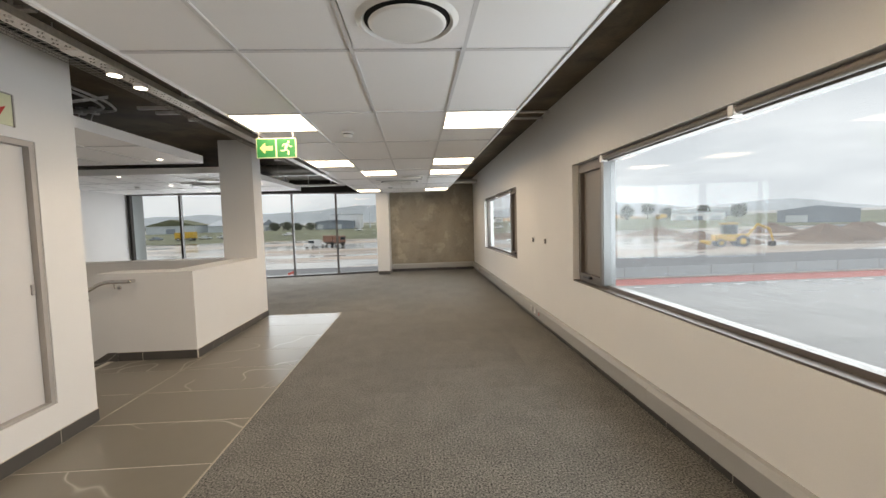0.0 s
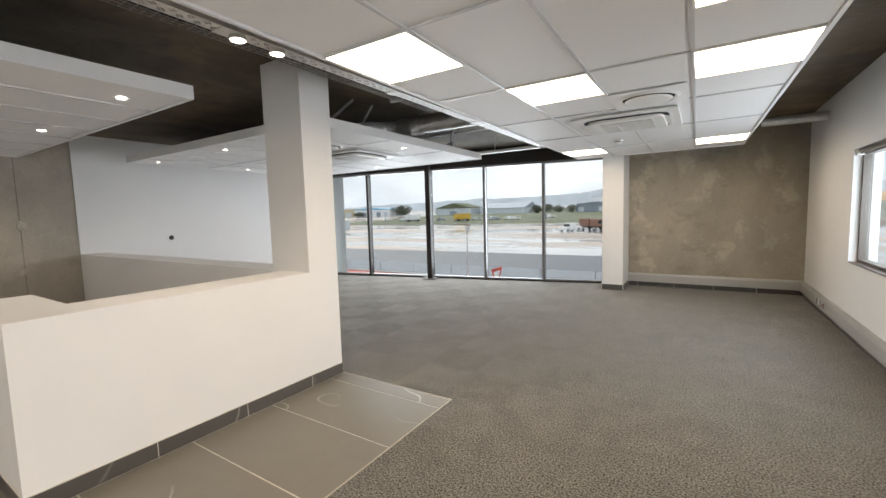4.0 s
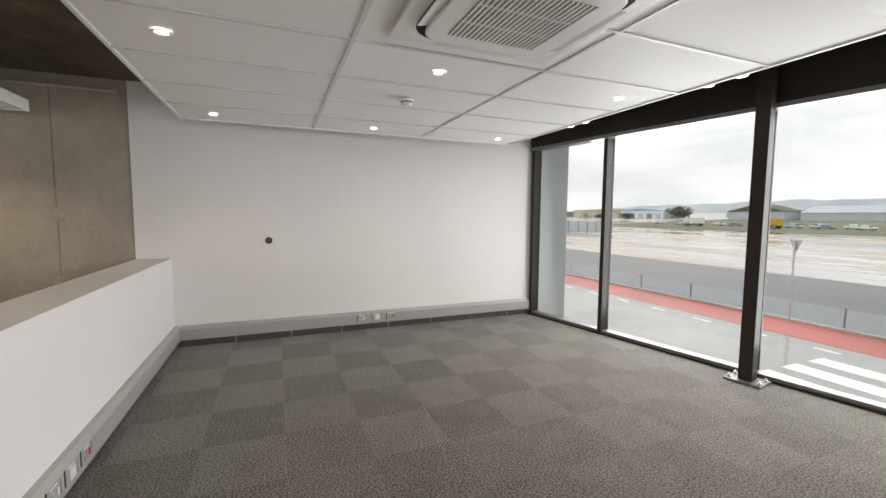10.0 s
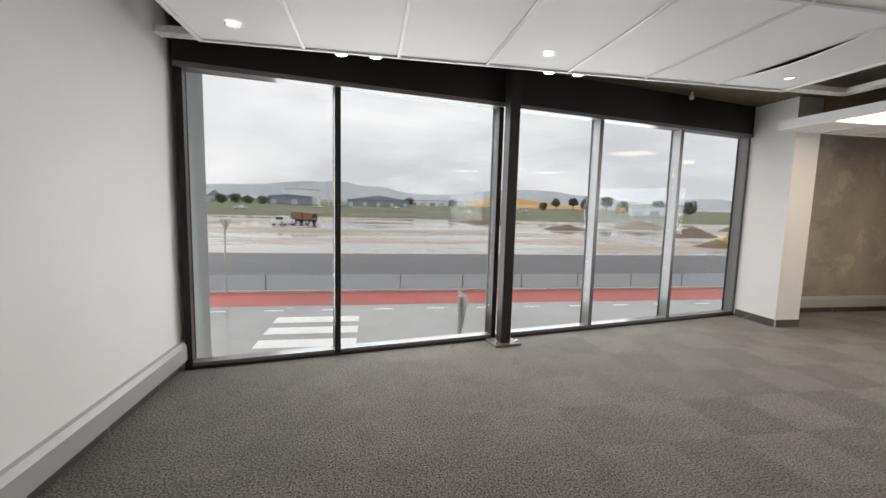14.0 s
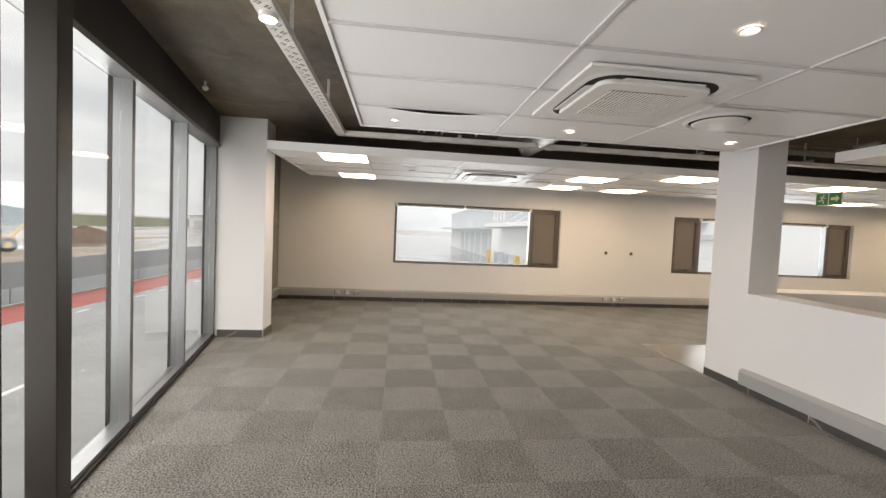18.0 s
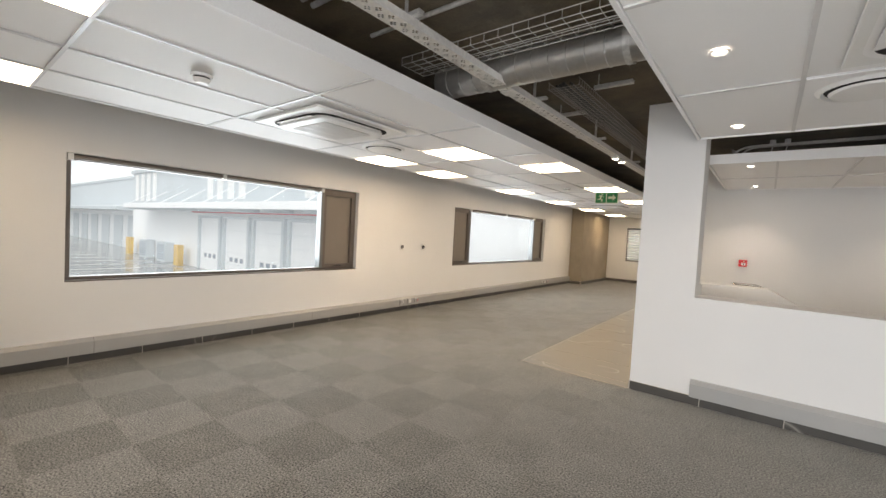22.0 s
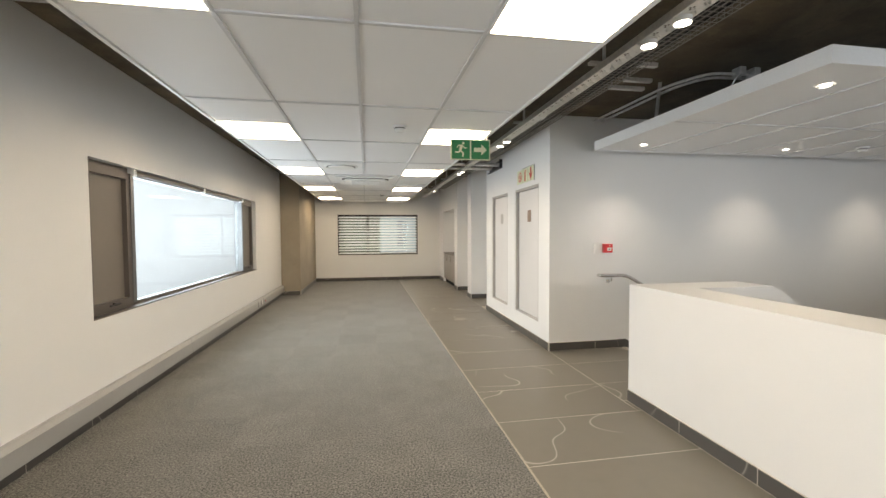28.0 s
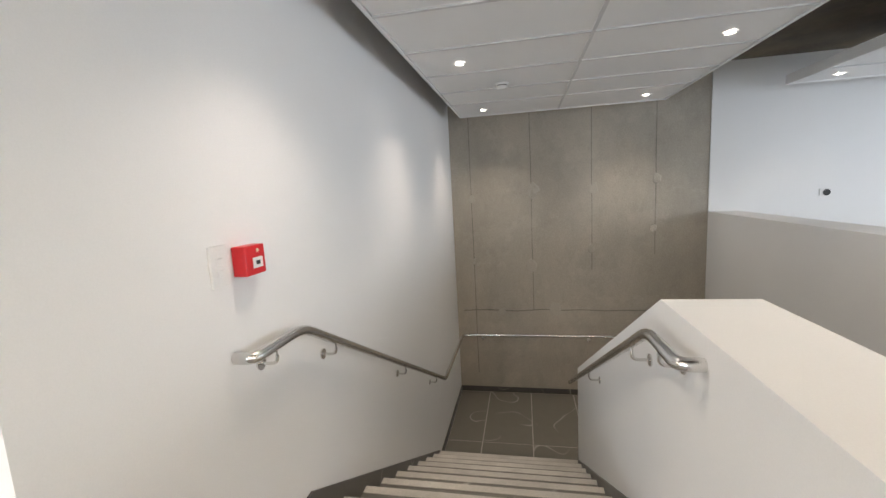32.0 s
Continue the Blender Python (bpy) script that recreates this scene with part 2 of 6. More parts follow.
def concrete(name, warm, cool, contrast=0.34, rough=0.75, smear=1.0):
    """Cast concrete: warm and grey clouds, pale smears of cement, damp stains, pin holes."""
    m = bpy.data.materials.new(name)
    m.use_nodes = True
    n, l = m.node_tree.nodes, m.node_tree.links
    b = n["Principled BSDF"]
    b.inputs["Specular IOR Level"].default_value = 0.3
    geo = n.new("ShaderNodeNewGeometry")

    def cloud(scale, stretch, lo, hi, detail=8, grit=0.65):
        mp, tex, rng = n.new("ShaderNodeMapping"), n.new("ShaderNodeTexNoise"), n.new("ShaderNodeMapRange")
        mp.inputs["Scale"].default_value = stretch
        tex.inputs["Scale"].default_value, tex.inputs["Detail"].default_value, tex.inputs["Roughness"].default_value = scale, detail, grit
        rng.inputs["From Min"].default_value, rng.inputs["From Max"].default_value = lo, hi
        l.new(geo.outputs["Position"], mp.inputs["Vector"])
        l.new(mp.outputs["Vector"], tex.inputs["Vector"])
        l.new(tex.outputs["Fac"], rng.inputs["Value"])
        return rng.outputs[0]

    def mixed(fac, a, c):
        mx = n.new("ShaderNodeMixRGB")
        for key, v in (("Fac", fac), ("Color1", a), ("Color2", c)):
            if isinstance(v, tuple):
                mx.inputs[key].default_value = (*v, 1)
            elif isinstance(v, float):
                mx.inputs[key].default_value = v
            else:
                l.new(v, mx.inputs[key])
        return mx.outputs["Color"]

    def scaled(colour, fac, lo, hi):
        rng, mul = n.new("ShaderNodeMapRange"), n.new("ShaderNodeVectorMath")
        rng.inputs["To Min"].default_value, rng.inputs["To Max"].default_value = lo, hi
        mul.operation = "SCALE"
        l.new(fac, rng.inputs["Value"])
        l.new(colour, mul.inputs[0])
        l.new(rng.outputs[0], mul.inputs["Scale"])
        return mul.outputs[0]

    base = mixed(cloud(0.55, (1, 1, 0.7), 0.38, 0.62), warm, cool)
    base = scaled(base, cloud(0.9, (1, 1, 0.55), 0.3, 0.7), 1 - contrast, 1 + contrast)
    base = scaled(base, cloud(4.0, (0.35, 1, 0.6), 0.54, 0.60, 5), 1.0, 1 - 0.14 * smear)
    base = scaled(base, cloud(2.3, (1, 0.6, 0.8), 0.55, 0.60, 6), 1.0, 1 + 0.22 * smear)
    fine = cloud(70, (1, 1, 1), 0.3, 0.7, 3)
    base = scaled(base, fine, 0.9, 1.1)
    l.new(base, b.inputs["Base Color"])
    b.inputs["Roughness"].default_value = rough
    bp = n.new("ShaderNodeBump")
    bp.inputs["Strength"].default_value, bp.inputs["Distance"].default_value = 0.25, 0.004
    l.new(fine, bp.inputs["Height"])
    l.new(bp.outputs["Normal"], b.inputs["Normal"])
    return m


WHITE = material("white_paint", (0.80, 0.80, 0.79), 0.62, grain=0.015, grain_size=220, stain=0.025, stain_size=0.7, bump=0.10, coord="World", spec=0.3)
TILE_WHITE = material("ceiling_tile_vinyl", (0.87, 0.87, 0.865), 0.55, grain=0.02, grain_size=260, stain=0.02, stain_size=0.6, bump=0.08, coord="World", spec=0.3)
TBAR = material("white_steel_tee", (0.86, 0.86, 0.855), 0.4, grain=0.02, grain_size=90)
CONC = concrete("cast_concrete", (0.35, 0.305, 0.235), (0.31, 0.29, 0.245), 0.26)
CONC_STAIR = concrete("grey_stair_concrete", (0.46, 0.41, 0.335), (0.41, 0.375, 0.315), 0.15, smear=0.35)
FILLER = concrete("pale_cement_filler", (0.47, 0.43, 0.36), (0.43, 0.40, 0.34), 0.15)
JOINT = concrete("formwork_seam", (0.22, 0.205, 0.17), (0.26, 0.245, 0.21), 0.2)
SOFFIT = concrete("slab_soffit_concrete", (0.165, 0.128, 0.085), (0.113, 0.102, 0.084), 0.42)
TEE = material("pale_grey_ceiling_tee", (0.63, 0.63, 0.63), 0.32, grain=0.02, grain_size=90)
BRONZE = material("dark_bronze_aluminium", (0.026, 0.021, 0.018), 0.42, 0.3, spec=0.35, grain=0.06, grain_size=120, stain=0.08, stain_size=2)
# Grey for rails; on front mullions it paints the light caught by bronze.
MULLION = material("grey_and_lit_bronze_aluminium", (0.20, 0.20, 0.20), 0.35, 0.6, grain=0.04, grain_size=140, stain=0.06, stain_size=2)
FRAME = material("taupe_window_aluminium", (0.14, 0.12, 0.105), 0.42, 0.3, grain=0.04, grain_size=140, stain=0.05, stain_size=2)
SASH = material("taupe_vent_panel", (0.20, 0.175, 0.15), 0.5, 0.1, grain=0.03, grain_size=160, stain=0.06, stain_size=1.5)
TRUNK = material("grey_steel_trunking", (0.40, 0.40, 0.39), 0.42, 0.1, grain=0.02, grain_size=150, stain=0.03, stain_size=1.5)
SKIRT = marble("dark_tile_skirting", (0.085, 0.08, 0.074), (0.35, 0.33, 0.30), 0.33)
FLOORTILE = marble("veined_porcelain_tile", (0.182, 0.167, 0.139), (0.52, 0.48, 0.43), 0.315)
GROUT = material("pale_grout", (0.56, 0.52, 0.46), 0.8, grain=0.1, grain_size=150, stain=0.15, stain_size=3)
TRIM = material("dull_brass_trim", (0.42, 0.37, 0.30), 0.45, grain=0.06, grain_size=60, stain=0.1, stain_size=2)


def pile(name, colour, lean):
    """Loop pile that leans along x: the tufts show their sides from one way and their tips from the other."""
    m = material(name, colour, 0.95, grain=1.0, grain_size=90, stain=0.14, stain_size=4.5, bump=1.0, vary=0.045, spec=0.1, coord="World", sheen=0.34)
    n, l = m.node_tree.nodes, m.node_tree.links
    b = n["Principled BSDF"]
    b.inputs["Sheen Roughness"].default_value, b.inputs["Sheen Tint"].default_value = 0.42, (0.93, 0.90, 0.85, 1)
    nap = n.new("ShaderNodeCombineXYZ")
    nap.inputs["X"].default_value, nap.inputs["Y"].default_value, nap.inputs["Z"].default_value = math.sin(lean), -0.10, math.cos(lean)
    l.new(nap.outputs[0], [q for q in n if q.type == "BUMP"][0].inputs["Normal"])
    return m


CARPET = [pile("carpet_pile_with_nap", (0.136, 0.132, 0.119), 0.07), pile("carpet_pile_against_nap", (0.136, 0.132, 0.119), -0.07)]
STEEL = material("brushed_stainless_steel", (0.70, 0.69, 0.67), 0.22, 1.0, grain=0.05, grain_size=180, stretch=(1, 1, 12), stain=0.05, stain_size=3)
GALV = material("galvanised_steel", (0.60, 0.60, 0.585), 0.40, 0.6, grain=0.14, grain_size=45, stain=0.16, stain_size=4)
TRAYSTEEL = material("bright_zinc_tray", (0.74, 0.73, 0.70), 0.42, 0.25, grain=0.08, grain_size=45, stain=0.10, stain_size=4)
DUCT = material("dull_sheet_metal", (0.48, 0.48, 0.47), 0.33, 0.85, grain=0.04, grain_size=45, stain=0.12, stain_size=3)
DARKWIRE = material("dull_zinc_wire", (0.34, 0.33, 0.31), 0.5, 0.7, grain=0.1)
BLACK = material("black_plastic", (0.02, 0.02, 0.02), 0.4, grain=0.05)
# Near-black; in slots and gaps it stands for the shade inside them.
DARK = material("black_and_gap_shade", (0.012, 0.012, 0.012), 0.8, grain=0.1)
PLASTIC = material("white_plastic", (0.78, 0.78, 0.76), 0.35, grain=0.015, grain_size=120, stain=0.02, stain_size=4)
CREAM = material("taupe_grille_filter", (0.24, 0.215, 0.17), 0.45, grain=0.04, grain_size=150, stain=0.06, stain_size=5)
# White plaster standing in shade; the shade is put into the grey base colour.
WING = material("shaded_white_outside_plaster", (0.46, 0.48, 0.48), 0.7, grain=0.03, grain_size=60, stain=0.08, stain_size=0.8, bump=0.1, coord="World")
DOORPAINT = material("pale_grey_door_paint", (0.68, 0.67, 0.66), 0.42, grain=0.015, grain_size=200, stain=0.03, stain_size=1.5)
DOORFRAME = material("grey_steel_door_frame", (0.42, 0.40, 0.38), 0.45, grain=0.02, grain_size=150, stain=0.05, stain_size=2)
TAN = material("tan_brushed_plate", (0.27, 0.185, 0.135), 0.4, 0.2, grain=0.06, grain_size=90, stretch=(8, 1, 1))
RED = material("red_plastic", (0.62, 0.02, 0.025), 0.32, grain=0.03, grain_size=90, stain=0.05, stain_size=8)
SIGN_RED = material("red_sign_print", (0.60, 0.05, 0.03), 0.45, grain=0.03)
SIGN_GREEN = material("green_sign_print", (0.012, 0.20, 0.055), 0.4, grain=0.03)
SIGN_PALE = material("photoluminescent_sheet", (0.72, 0.74, 0.52), 0.45, grain=0.02)
# The pale arrow as it looks lit: the light is put into the yellow-green.
SIGN_ARROW_LIT = material("lit_yellow_green_print", (0.82, 0.76, 0.30), 0.4, grain=0.02)
GLASS = glass("window_glass")
# The film imitates veiling glare in front of the bright yard.
VEILGLASS = glass("glare_veiled_window_glass", film=0.02)
LEDPANEL = glowing("led_panel_glow", WARM, PANEL_LIGHT)
LEDSPOT = glowing("downlight_glow", (1.0, 0.9, 0.76), 9.0)
OAK = material("dark_laminate", (0.10, 0.075, 0.055), 0.35, grain=0.1, grain_size=30, stretch=(1, 8, 1))
CABINET = material("taupe_laminate", (0.30, 0.27, 0.24), 0.4, grain=0.03, grain_size=80, stain=0.04)
SLAT = material("aluminium_blind_slat", (0.82, 0.81, 0.77), 0.45, 0.0, grain=0.03, stain=0.05, stain_size=4)
BEIGE_GUN = material("brown_beige_plaster", (0.33, 0.28, 0.21), 0.8, grain=0.06, grain_size=80, stain=0.16, stain_size=1.1, bump=0.3, coord="World")

# outside
WETPAVE = material("wet_pale_paving", (0.30, 0.30, 0.29), 0.16, grain=0.05, grain_size=8, stain=0.22, stain_size=0.25, coord="World", spec=0.6)
REDSTRIP = material("red_lane_coating", (0.42, 0.075, 0.05), 0.4, grain=0.08, grain_size=3, stain=0.14, stain_size=0.3, coord="World")
ASPHALT = material("dark_asphalt", (0.085, 0.09, 0.10), 0.55, grain=0.10, grain_size=6, stain=0.12, stain_size=0.12, coord="World")
KERB = material("pale_concrete_kerb", (0.46, 0.45, 0.42), 0.6, grain=0.1, grain_size=6, stain=0.2, stain_size=0.6, coord="World")
MESHCLOTH = glass("grey_mesh_cloth", tint=(0.80, 0.82, 0.84), rough=0.6, film=0.22)
VERGE = material("grey_wet_kerb_strip", (0.20, 0.20, 0.20), 0.4, grain=0.1, grain_size=5, stain=0.2, stain_size=0.3, coord="World")
def wet_ground(name, earth, wet):
    """Churned earth with long shallow puddles that mirror the sky."""
    m = material(name, earth, 0.6, grain=0.15, grain_size=0.7, stain=0.35, stain_size=0.05, stretch=(0.5, 1.6, 1), coord="World")
    n, l = m.node_tree.nodes, m.node_tree.links
    b = n["Principled BSDF"]
    geo, mp, tex, ramp = n.new("ShaderNodeNewGeometry"), n.new("ShaderNodeMapping"), n.new("ShaderNodeTexNoise"), n.new("ShaderNodeValToRGB")
    mp.inputs["Scale"].default_value = (0.018, 0.075, 0.0)
    tex.inputs["Scale"].default_value, tex.inputs["Detail"].default_value, tex.inputs["Roughness"].default_value = 1.0, 8, 0.68
    ramp.color_ramp.elements[0].position, ramp.color_ramp.elements[1].position = 0.44, 0.52
    l.new(geo.outputs["Position"], mp.inputs["Vector"])
    l.new(mp.outputs["Vector"], tex.inputs["Vector"])
    l.new(tex.outputs["Fac"], ramp.inputs["Fac"])
    mix = n.new("ShaderNodeMixRGB")
    old = b.inputs["Base Color"].links[0].from_socket
    mix.inputs["Color2"].default_value = (*wet, 1)
    l.new(ramp.outputs["Color"], mix.inputs["Fac"])
    l.new(old, mix.inputs["Color1"])
    l.new(mix.outputs["Color"], b.inputs["Base Color"])
    rr = n.new("ShaderNodeMapRange")
    rr.inputs["To Min"].default_value, rr.inputs["To Max"].default_value = 0.6, 0.08
    l.new(ramp.outputs["Color"], rr.inputs["Value"])
    l.new(rr.outputs[0], b.inputs["Roughness"])
    return m


MUD = wet_ground("wet_brown_earth", (0.38, 0.305, 0.245), (0.32, 0.295, 0.27))
SOIL = material("dug_soil", (0.17, 0.115, 0.08), 0.9, grain=0.25, grain_size=3, stain=0.25, stain_size=0.4, bump=0.5, coord="World")
ROADWHITE = material("white_road_paint", (0.78, 0.78, 0.77), 0.45, grain=0.06, grain_size=6, stain=0.08, stain_size=1, coord="World")
# Leaf green lightened to carry the aerial haze of the far trees.
LEAF = material("hazed_green_leaves", (0.105, 0.120, 0.082), 0.75, grain=0.35, grain_size=1.2, stain=0.3, stain_size=0.3, coord="World")
BARK = material("grey_bark", (0.10, 0.08, 0.06), 0.9, grain=0.3, grain_size=8)
SHED = material("white_profiled_sheet", (0.80, 0.81, 0.82), 0.5, grain=0.03, grain_size=2, stain=0.06, stain_size=0.1, coord="World")
SHED_BLUE = material("grey_blue_cladding", (0.52, 0.57, 0.60), 0.5, grain=0.03, grain_size=2, stain=0.08, stain_size=0.1, coord="World")
# Dark blue paled in its base colour to imitate haze over the field.
SHED_NAVY = material("hazed_blue_roof_sheet", (0.24, 0.28, 0.33), 0.5, grain=0.05, grain_size=1, stain=0.1, stain_size=0.1, coord="World")
SHED_SKY = material("bright_blue_roof_sheet", (0.16, 0.42, 0.62), 0.5, grain=0.04, grain_size=1, stain=0.08, stain_size=0.1, coord="World")
SHED_OCHRE = material("pale_ochre_cladding", (0.55, 0.47, 0.30), 0.6, grain=0.05, grain_size=1, stain=0.1, stain_size=0.1, coord="World")
ORANGE_HILL = material("orange_earth_slope", (0.46, 0.27, 0.10), 0.9, grain=0.2, grain_size=0.2, stain=0.3, stain_size=0.03, coord="World")
# Distance haze is put into this pale blue-grey base colour.
HILL = material("haze_tinted_far_hill", (0.46, 0.50, 0.53), 1.0, grain=0.06, grain_size=0.02, stain=0.12, stain_size=0.004, coord="World")
GREENFIELD = material("far_scrub", (0.13, 0.14, 0.08), 0.95, grain=0.3, grain_size=0.3, stain=0.4, stain_size=0.03, coord="World")
YELLOW = material("yellow_machine_paint", (0.62, 0.38, 0.04), 0.45, grain=0.06, stain=0.15, stain_size=1.5)
CARWHITE = material("white_car_paint", (0.75, 0.76, 0.76), 0.25, grain=0.02, stain=0.08, stain_size=1)
RUST = material("rust_red_truck_paint", (0.26, 0.13, 0.09), 0.5, grain=0.1, stain=0.2, stain_size=1)
RUBBER = material("tyre_rubber", (0.03, 0.03, 0.03), 0.8, grain=0.1)
CARGLASS = material("dark_car_glass", (0.03, 0.04, 0.045), 0.1, grain=0.02)
ORANGE = material("orange_plastic", (0.70, 0.20, 0.04), 0.5, grain=0.05)


# ---- helpers of this scene ----
def bx(bm, x0, x1, y0, y1, z0, z1):
    v = [bm.verts.new((x, y, z)) for z in (z0, z1) for y in (y0, y1) for x in (x0, x1)]
    for f in ((0, 2, 3, 1), (4, 5, 7, 6), (0, 1, 5, 4), (2, 6, 7, 3), (0, 4, 6, 2), (1, 3, 7, 5)):
        bm.faces.new([v[i] for i in f])
    return v


def bevelled(bm, w, seg=2):
    bmesh.ops.bevel(bm, geom=bm.edges[:], offset=w, segments=seg, affect="EDGES", profile=0.6)
    return bm


def block(x0, x1, y0, y1, z0, z1, bevel=0.0, seg=2):
    bm = bmesh.new()
    bx(bm, x0, x1, y0, y1, z0, z1)
    return bevelled(bm, bevel, seg) if bevel else bm


def blocks(*boxes):
    bm = bmesh.new()
    for b in boxes:
        bx(bm, *b)
    return bm


def rod(bm, a, b, r, n=10, r2=None):
    a, b = Vector(a), Vector(b)
    d = b - a
    m = Matrix.Translation((a + b) / 2) @ d.to_track_quat("Z", "Y").to_matrix().to_4x4()
    bmesh.ops.create_cone(bm, cap_ends=True, segments=n, radius1=r, radius2=r if r2 is None else r2, depth=d.length, matrix=m)
    return bm


def pipe(bm, pts, r, n=12):
    """A bent tube along pts."""
    pts = [Vector(p) for p in pts]
    rings = []
    for i, p in enumerate(pts):
        d = ((pts[i] - pts[i - 1]).normalized() if i else Vector()) + ((pts[i + 1] - pts[i]).normalized() if i < len(pts) - 1 else Vector())
        d.normalize()
        side = d.cross(Vector((0, 0, 1)))
        side = side.normalized() if side.length > 1e-4 else Vector((1, 0, 0))
        up = side.cross(d)
        rings.append([bm.verts.new(p + r * (math.cos(2 * math.pi * k / n) * side + math.sin(2 * math.pi * k / n) * up)) for k in range(n)])
    for a, b in zip(rings, rings[1:]):
        for k in range(n):
            bm.faces.new((a[k], a[(k + 1) % n], b[(k + 1) % n], b[k]))
    bm.faces.new(rings[0][::-1]), bm.faces.new(rings[-1])
    return bm


def curved(pts, r=0.06, n=5):
    """pts with its inner corners rounded."""
    pts = [Vector(p) for p in pts]
    out = [pts[0]]
    for a, p, b in zip(pts, pts[1:], pts[2:]):
        u, w = (a - p), (b - p)
        k = min(r, u.length / 2, w.length / 2)
        s, e = p + u.normalized() * k, p + w.normalized() * k
        out += [(1 - t) ** 2 * s + 2 * t * (1 - t) * p + t * t * e for t in [i / n for i in range(n + 1)]]
    return out + [pts[-1]]


def prism(outline, z0, z1):
    """A flat outline (x, y) drawn up from z0 to z1."""
    bm = bmesh.new()
    lo = [bm.verts.new((x, y, z0)) for x, y in outline]
    hi = [bm.verts.new((x, y, z1)) for x, y in outline]
    n = len(lo)
    for i in range(n):
        bm.faces.new((lo[i], lo[(i + 1) % n], hi[(i + 1) % n], hi[i]))
    bm.faces.new(lo[::-1]), bm.faces.new(hi)
    bmesh.ops.recalc_face_normals(bm, faces=bm.faces[:])
    return bm


def side_prism(outline, y0, y1):
    """An outline (x, z) drawn from y0 to y1."""
    bm = prism(outline, y0, y1)
    for v in bm.verts:
        v.co = (v.co.x, v.co.z, v.co.y)
    bmesh.ops.recalc_face_normals(bm, faces=bm.faces[:])
    return bm


def mesh_of(name, bm, mat, smooth=False):
    bmesh.ops.recalc_face_normals(bm, faces=bm.faces[:])
    me = bpy.data.meshes.new(name)
    bm.to_mesh(me)
    bm.free()
    me.materials.append(mat)
    if smooth:
        for p in me.polygons:
            p.use_smooth = True
        me.set_sharp_from_angle(angle=radians(38))
    return me


def part(name, bm, mat, parent, label="", smooth=False):
    ob = new(name, mesh_of(name, bm, mat, smooth))
    ob.parent = parent
    return tagged(ob, label)


def thing(name, label, category, x=0.0, y=0.0, z=0.0, rz=0.0, group="", kind=""):
    ob = new(name)
    ob.empty_display_size = 0.1
    ob.matrix_basis = pose(x, y, z, 0, 0, rz)
    return tagged(ob, label, category, group, kind)


def solid(name, bm, mat, label, category, group="", kind="structure", smooth=False):
    return tagged(new(name, mesh_of(name, bm, mat, smooth)), label, category, group, kind)


# ---- the plan ----
EAST, WEST, SOUTH, NORTH = 2.115, -7.36, -4.75, 12.85
SLAB, CEIL, PANEL, RAFT_C = 2.82, 2.372, 2.392, 2.372
PAR_TOP = 0.99
WC_X, STAIR_S, STAIR_N = -2.06, 3.34, 4.84
GROUND = -2.85
GA, GB = Vector((-7.335, 11.626)), Vector((-0.81, 12.882))
G_ANGLE = math.degrees(math.atan2(GB.y - GA.y, GB.x - GA.x))
G_LEN = (GB - GA).length

# ---- large structure ----
def wall_x(name, x0, x1, y0, y1, z0, z1, holes, mat, label):
    """A wall across x with openings (y0, y1, z0, z1) right through it."""
    cuts = sorted(holes)
    bm = bmesh.new()
    at = y0
    for a, b, lo, hi in cuts:
        bx(bm, x0, x1, at, a, z0, z1)
        bx(bm, x0, x1, a, b, z0, lo)
        bx(bm, x0, x1, a, b, hi, z1)
        at = b
    bx(bm, x0, x1, at, y1, z0, z1)
    bmesh.ops.remove_doubles(bm, verts=bm.verts[:], dist=1e-5)
    return solid(name, bm, mat, label, "wall")


W1, W2 = (0.0, 4.475, 0.775, 2.02), (7.065, 10.585, 0.795, 2.03)
wall_x("wall_east", EAST, EAST + 0.23, SOUTH - 0.2, NORTH, GROUND, SLAB, [W1, W2], WHITE, "smooth white painted wall with two wide window openings")
BLIND_WIN = (-1.37, 1.04, 0.78, 2.0)
south = blocks((-2.6, BLIND_WIN[0], SOUTH - 0.2, SOUTH, GROUND, SLAB), (BLIND_WIN[1], EAST, SOUTH - 0.2, SOUTH, GROUND, SLAB),
               (BLIND_WIN[0], BLIND_WIN[1], SOUTH - 0.2, SOUTH, GROUND, BLIND_WIN[2]), (BLIND_WIN[0], BLIND_WIN[1], SOUTH - 0.2, SOUTH, BLIND_WIN[3], SLAB))
solid("wall_south", south, WHITE, "white end wall around a window with a slatted blind", "wall")
solid("wall_pier_southeast", block(1.69, EAST - 0.002, SOUTH + 0.002, -2.05, 0, SLAB - 0.002), BEIGE_GUN, "beige plastered column boxed into the room corner", "column")
solid("wall_north", block(-0.46, EAST, NORTH, NORTH + 0.25, GROUND, SLAB), CONC, "bare cast concrete end wall with drip stains", "wall")
solid("column_northwest", block(-0.81, -0.455, 12.215, 12.90, 0, SLAB - 0.002, 0.006), WHITE, "white plastered column beside the glazing", "column")
solid("wall_west", block(WEST - 0.25, WEST, 6.68, 11.70, GROUND, SLAB), WHITE, "white painted office side wall", "wall")
solid("wall_stair_concrete", block(WEST - 0.27, WEST - 0.015, STAIR_S, 6.68, GROUND, SLAB), CONC_STAIR, "cast concrete stairwell wall with panel joints", "wall")
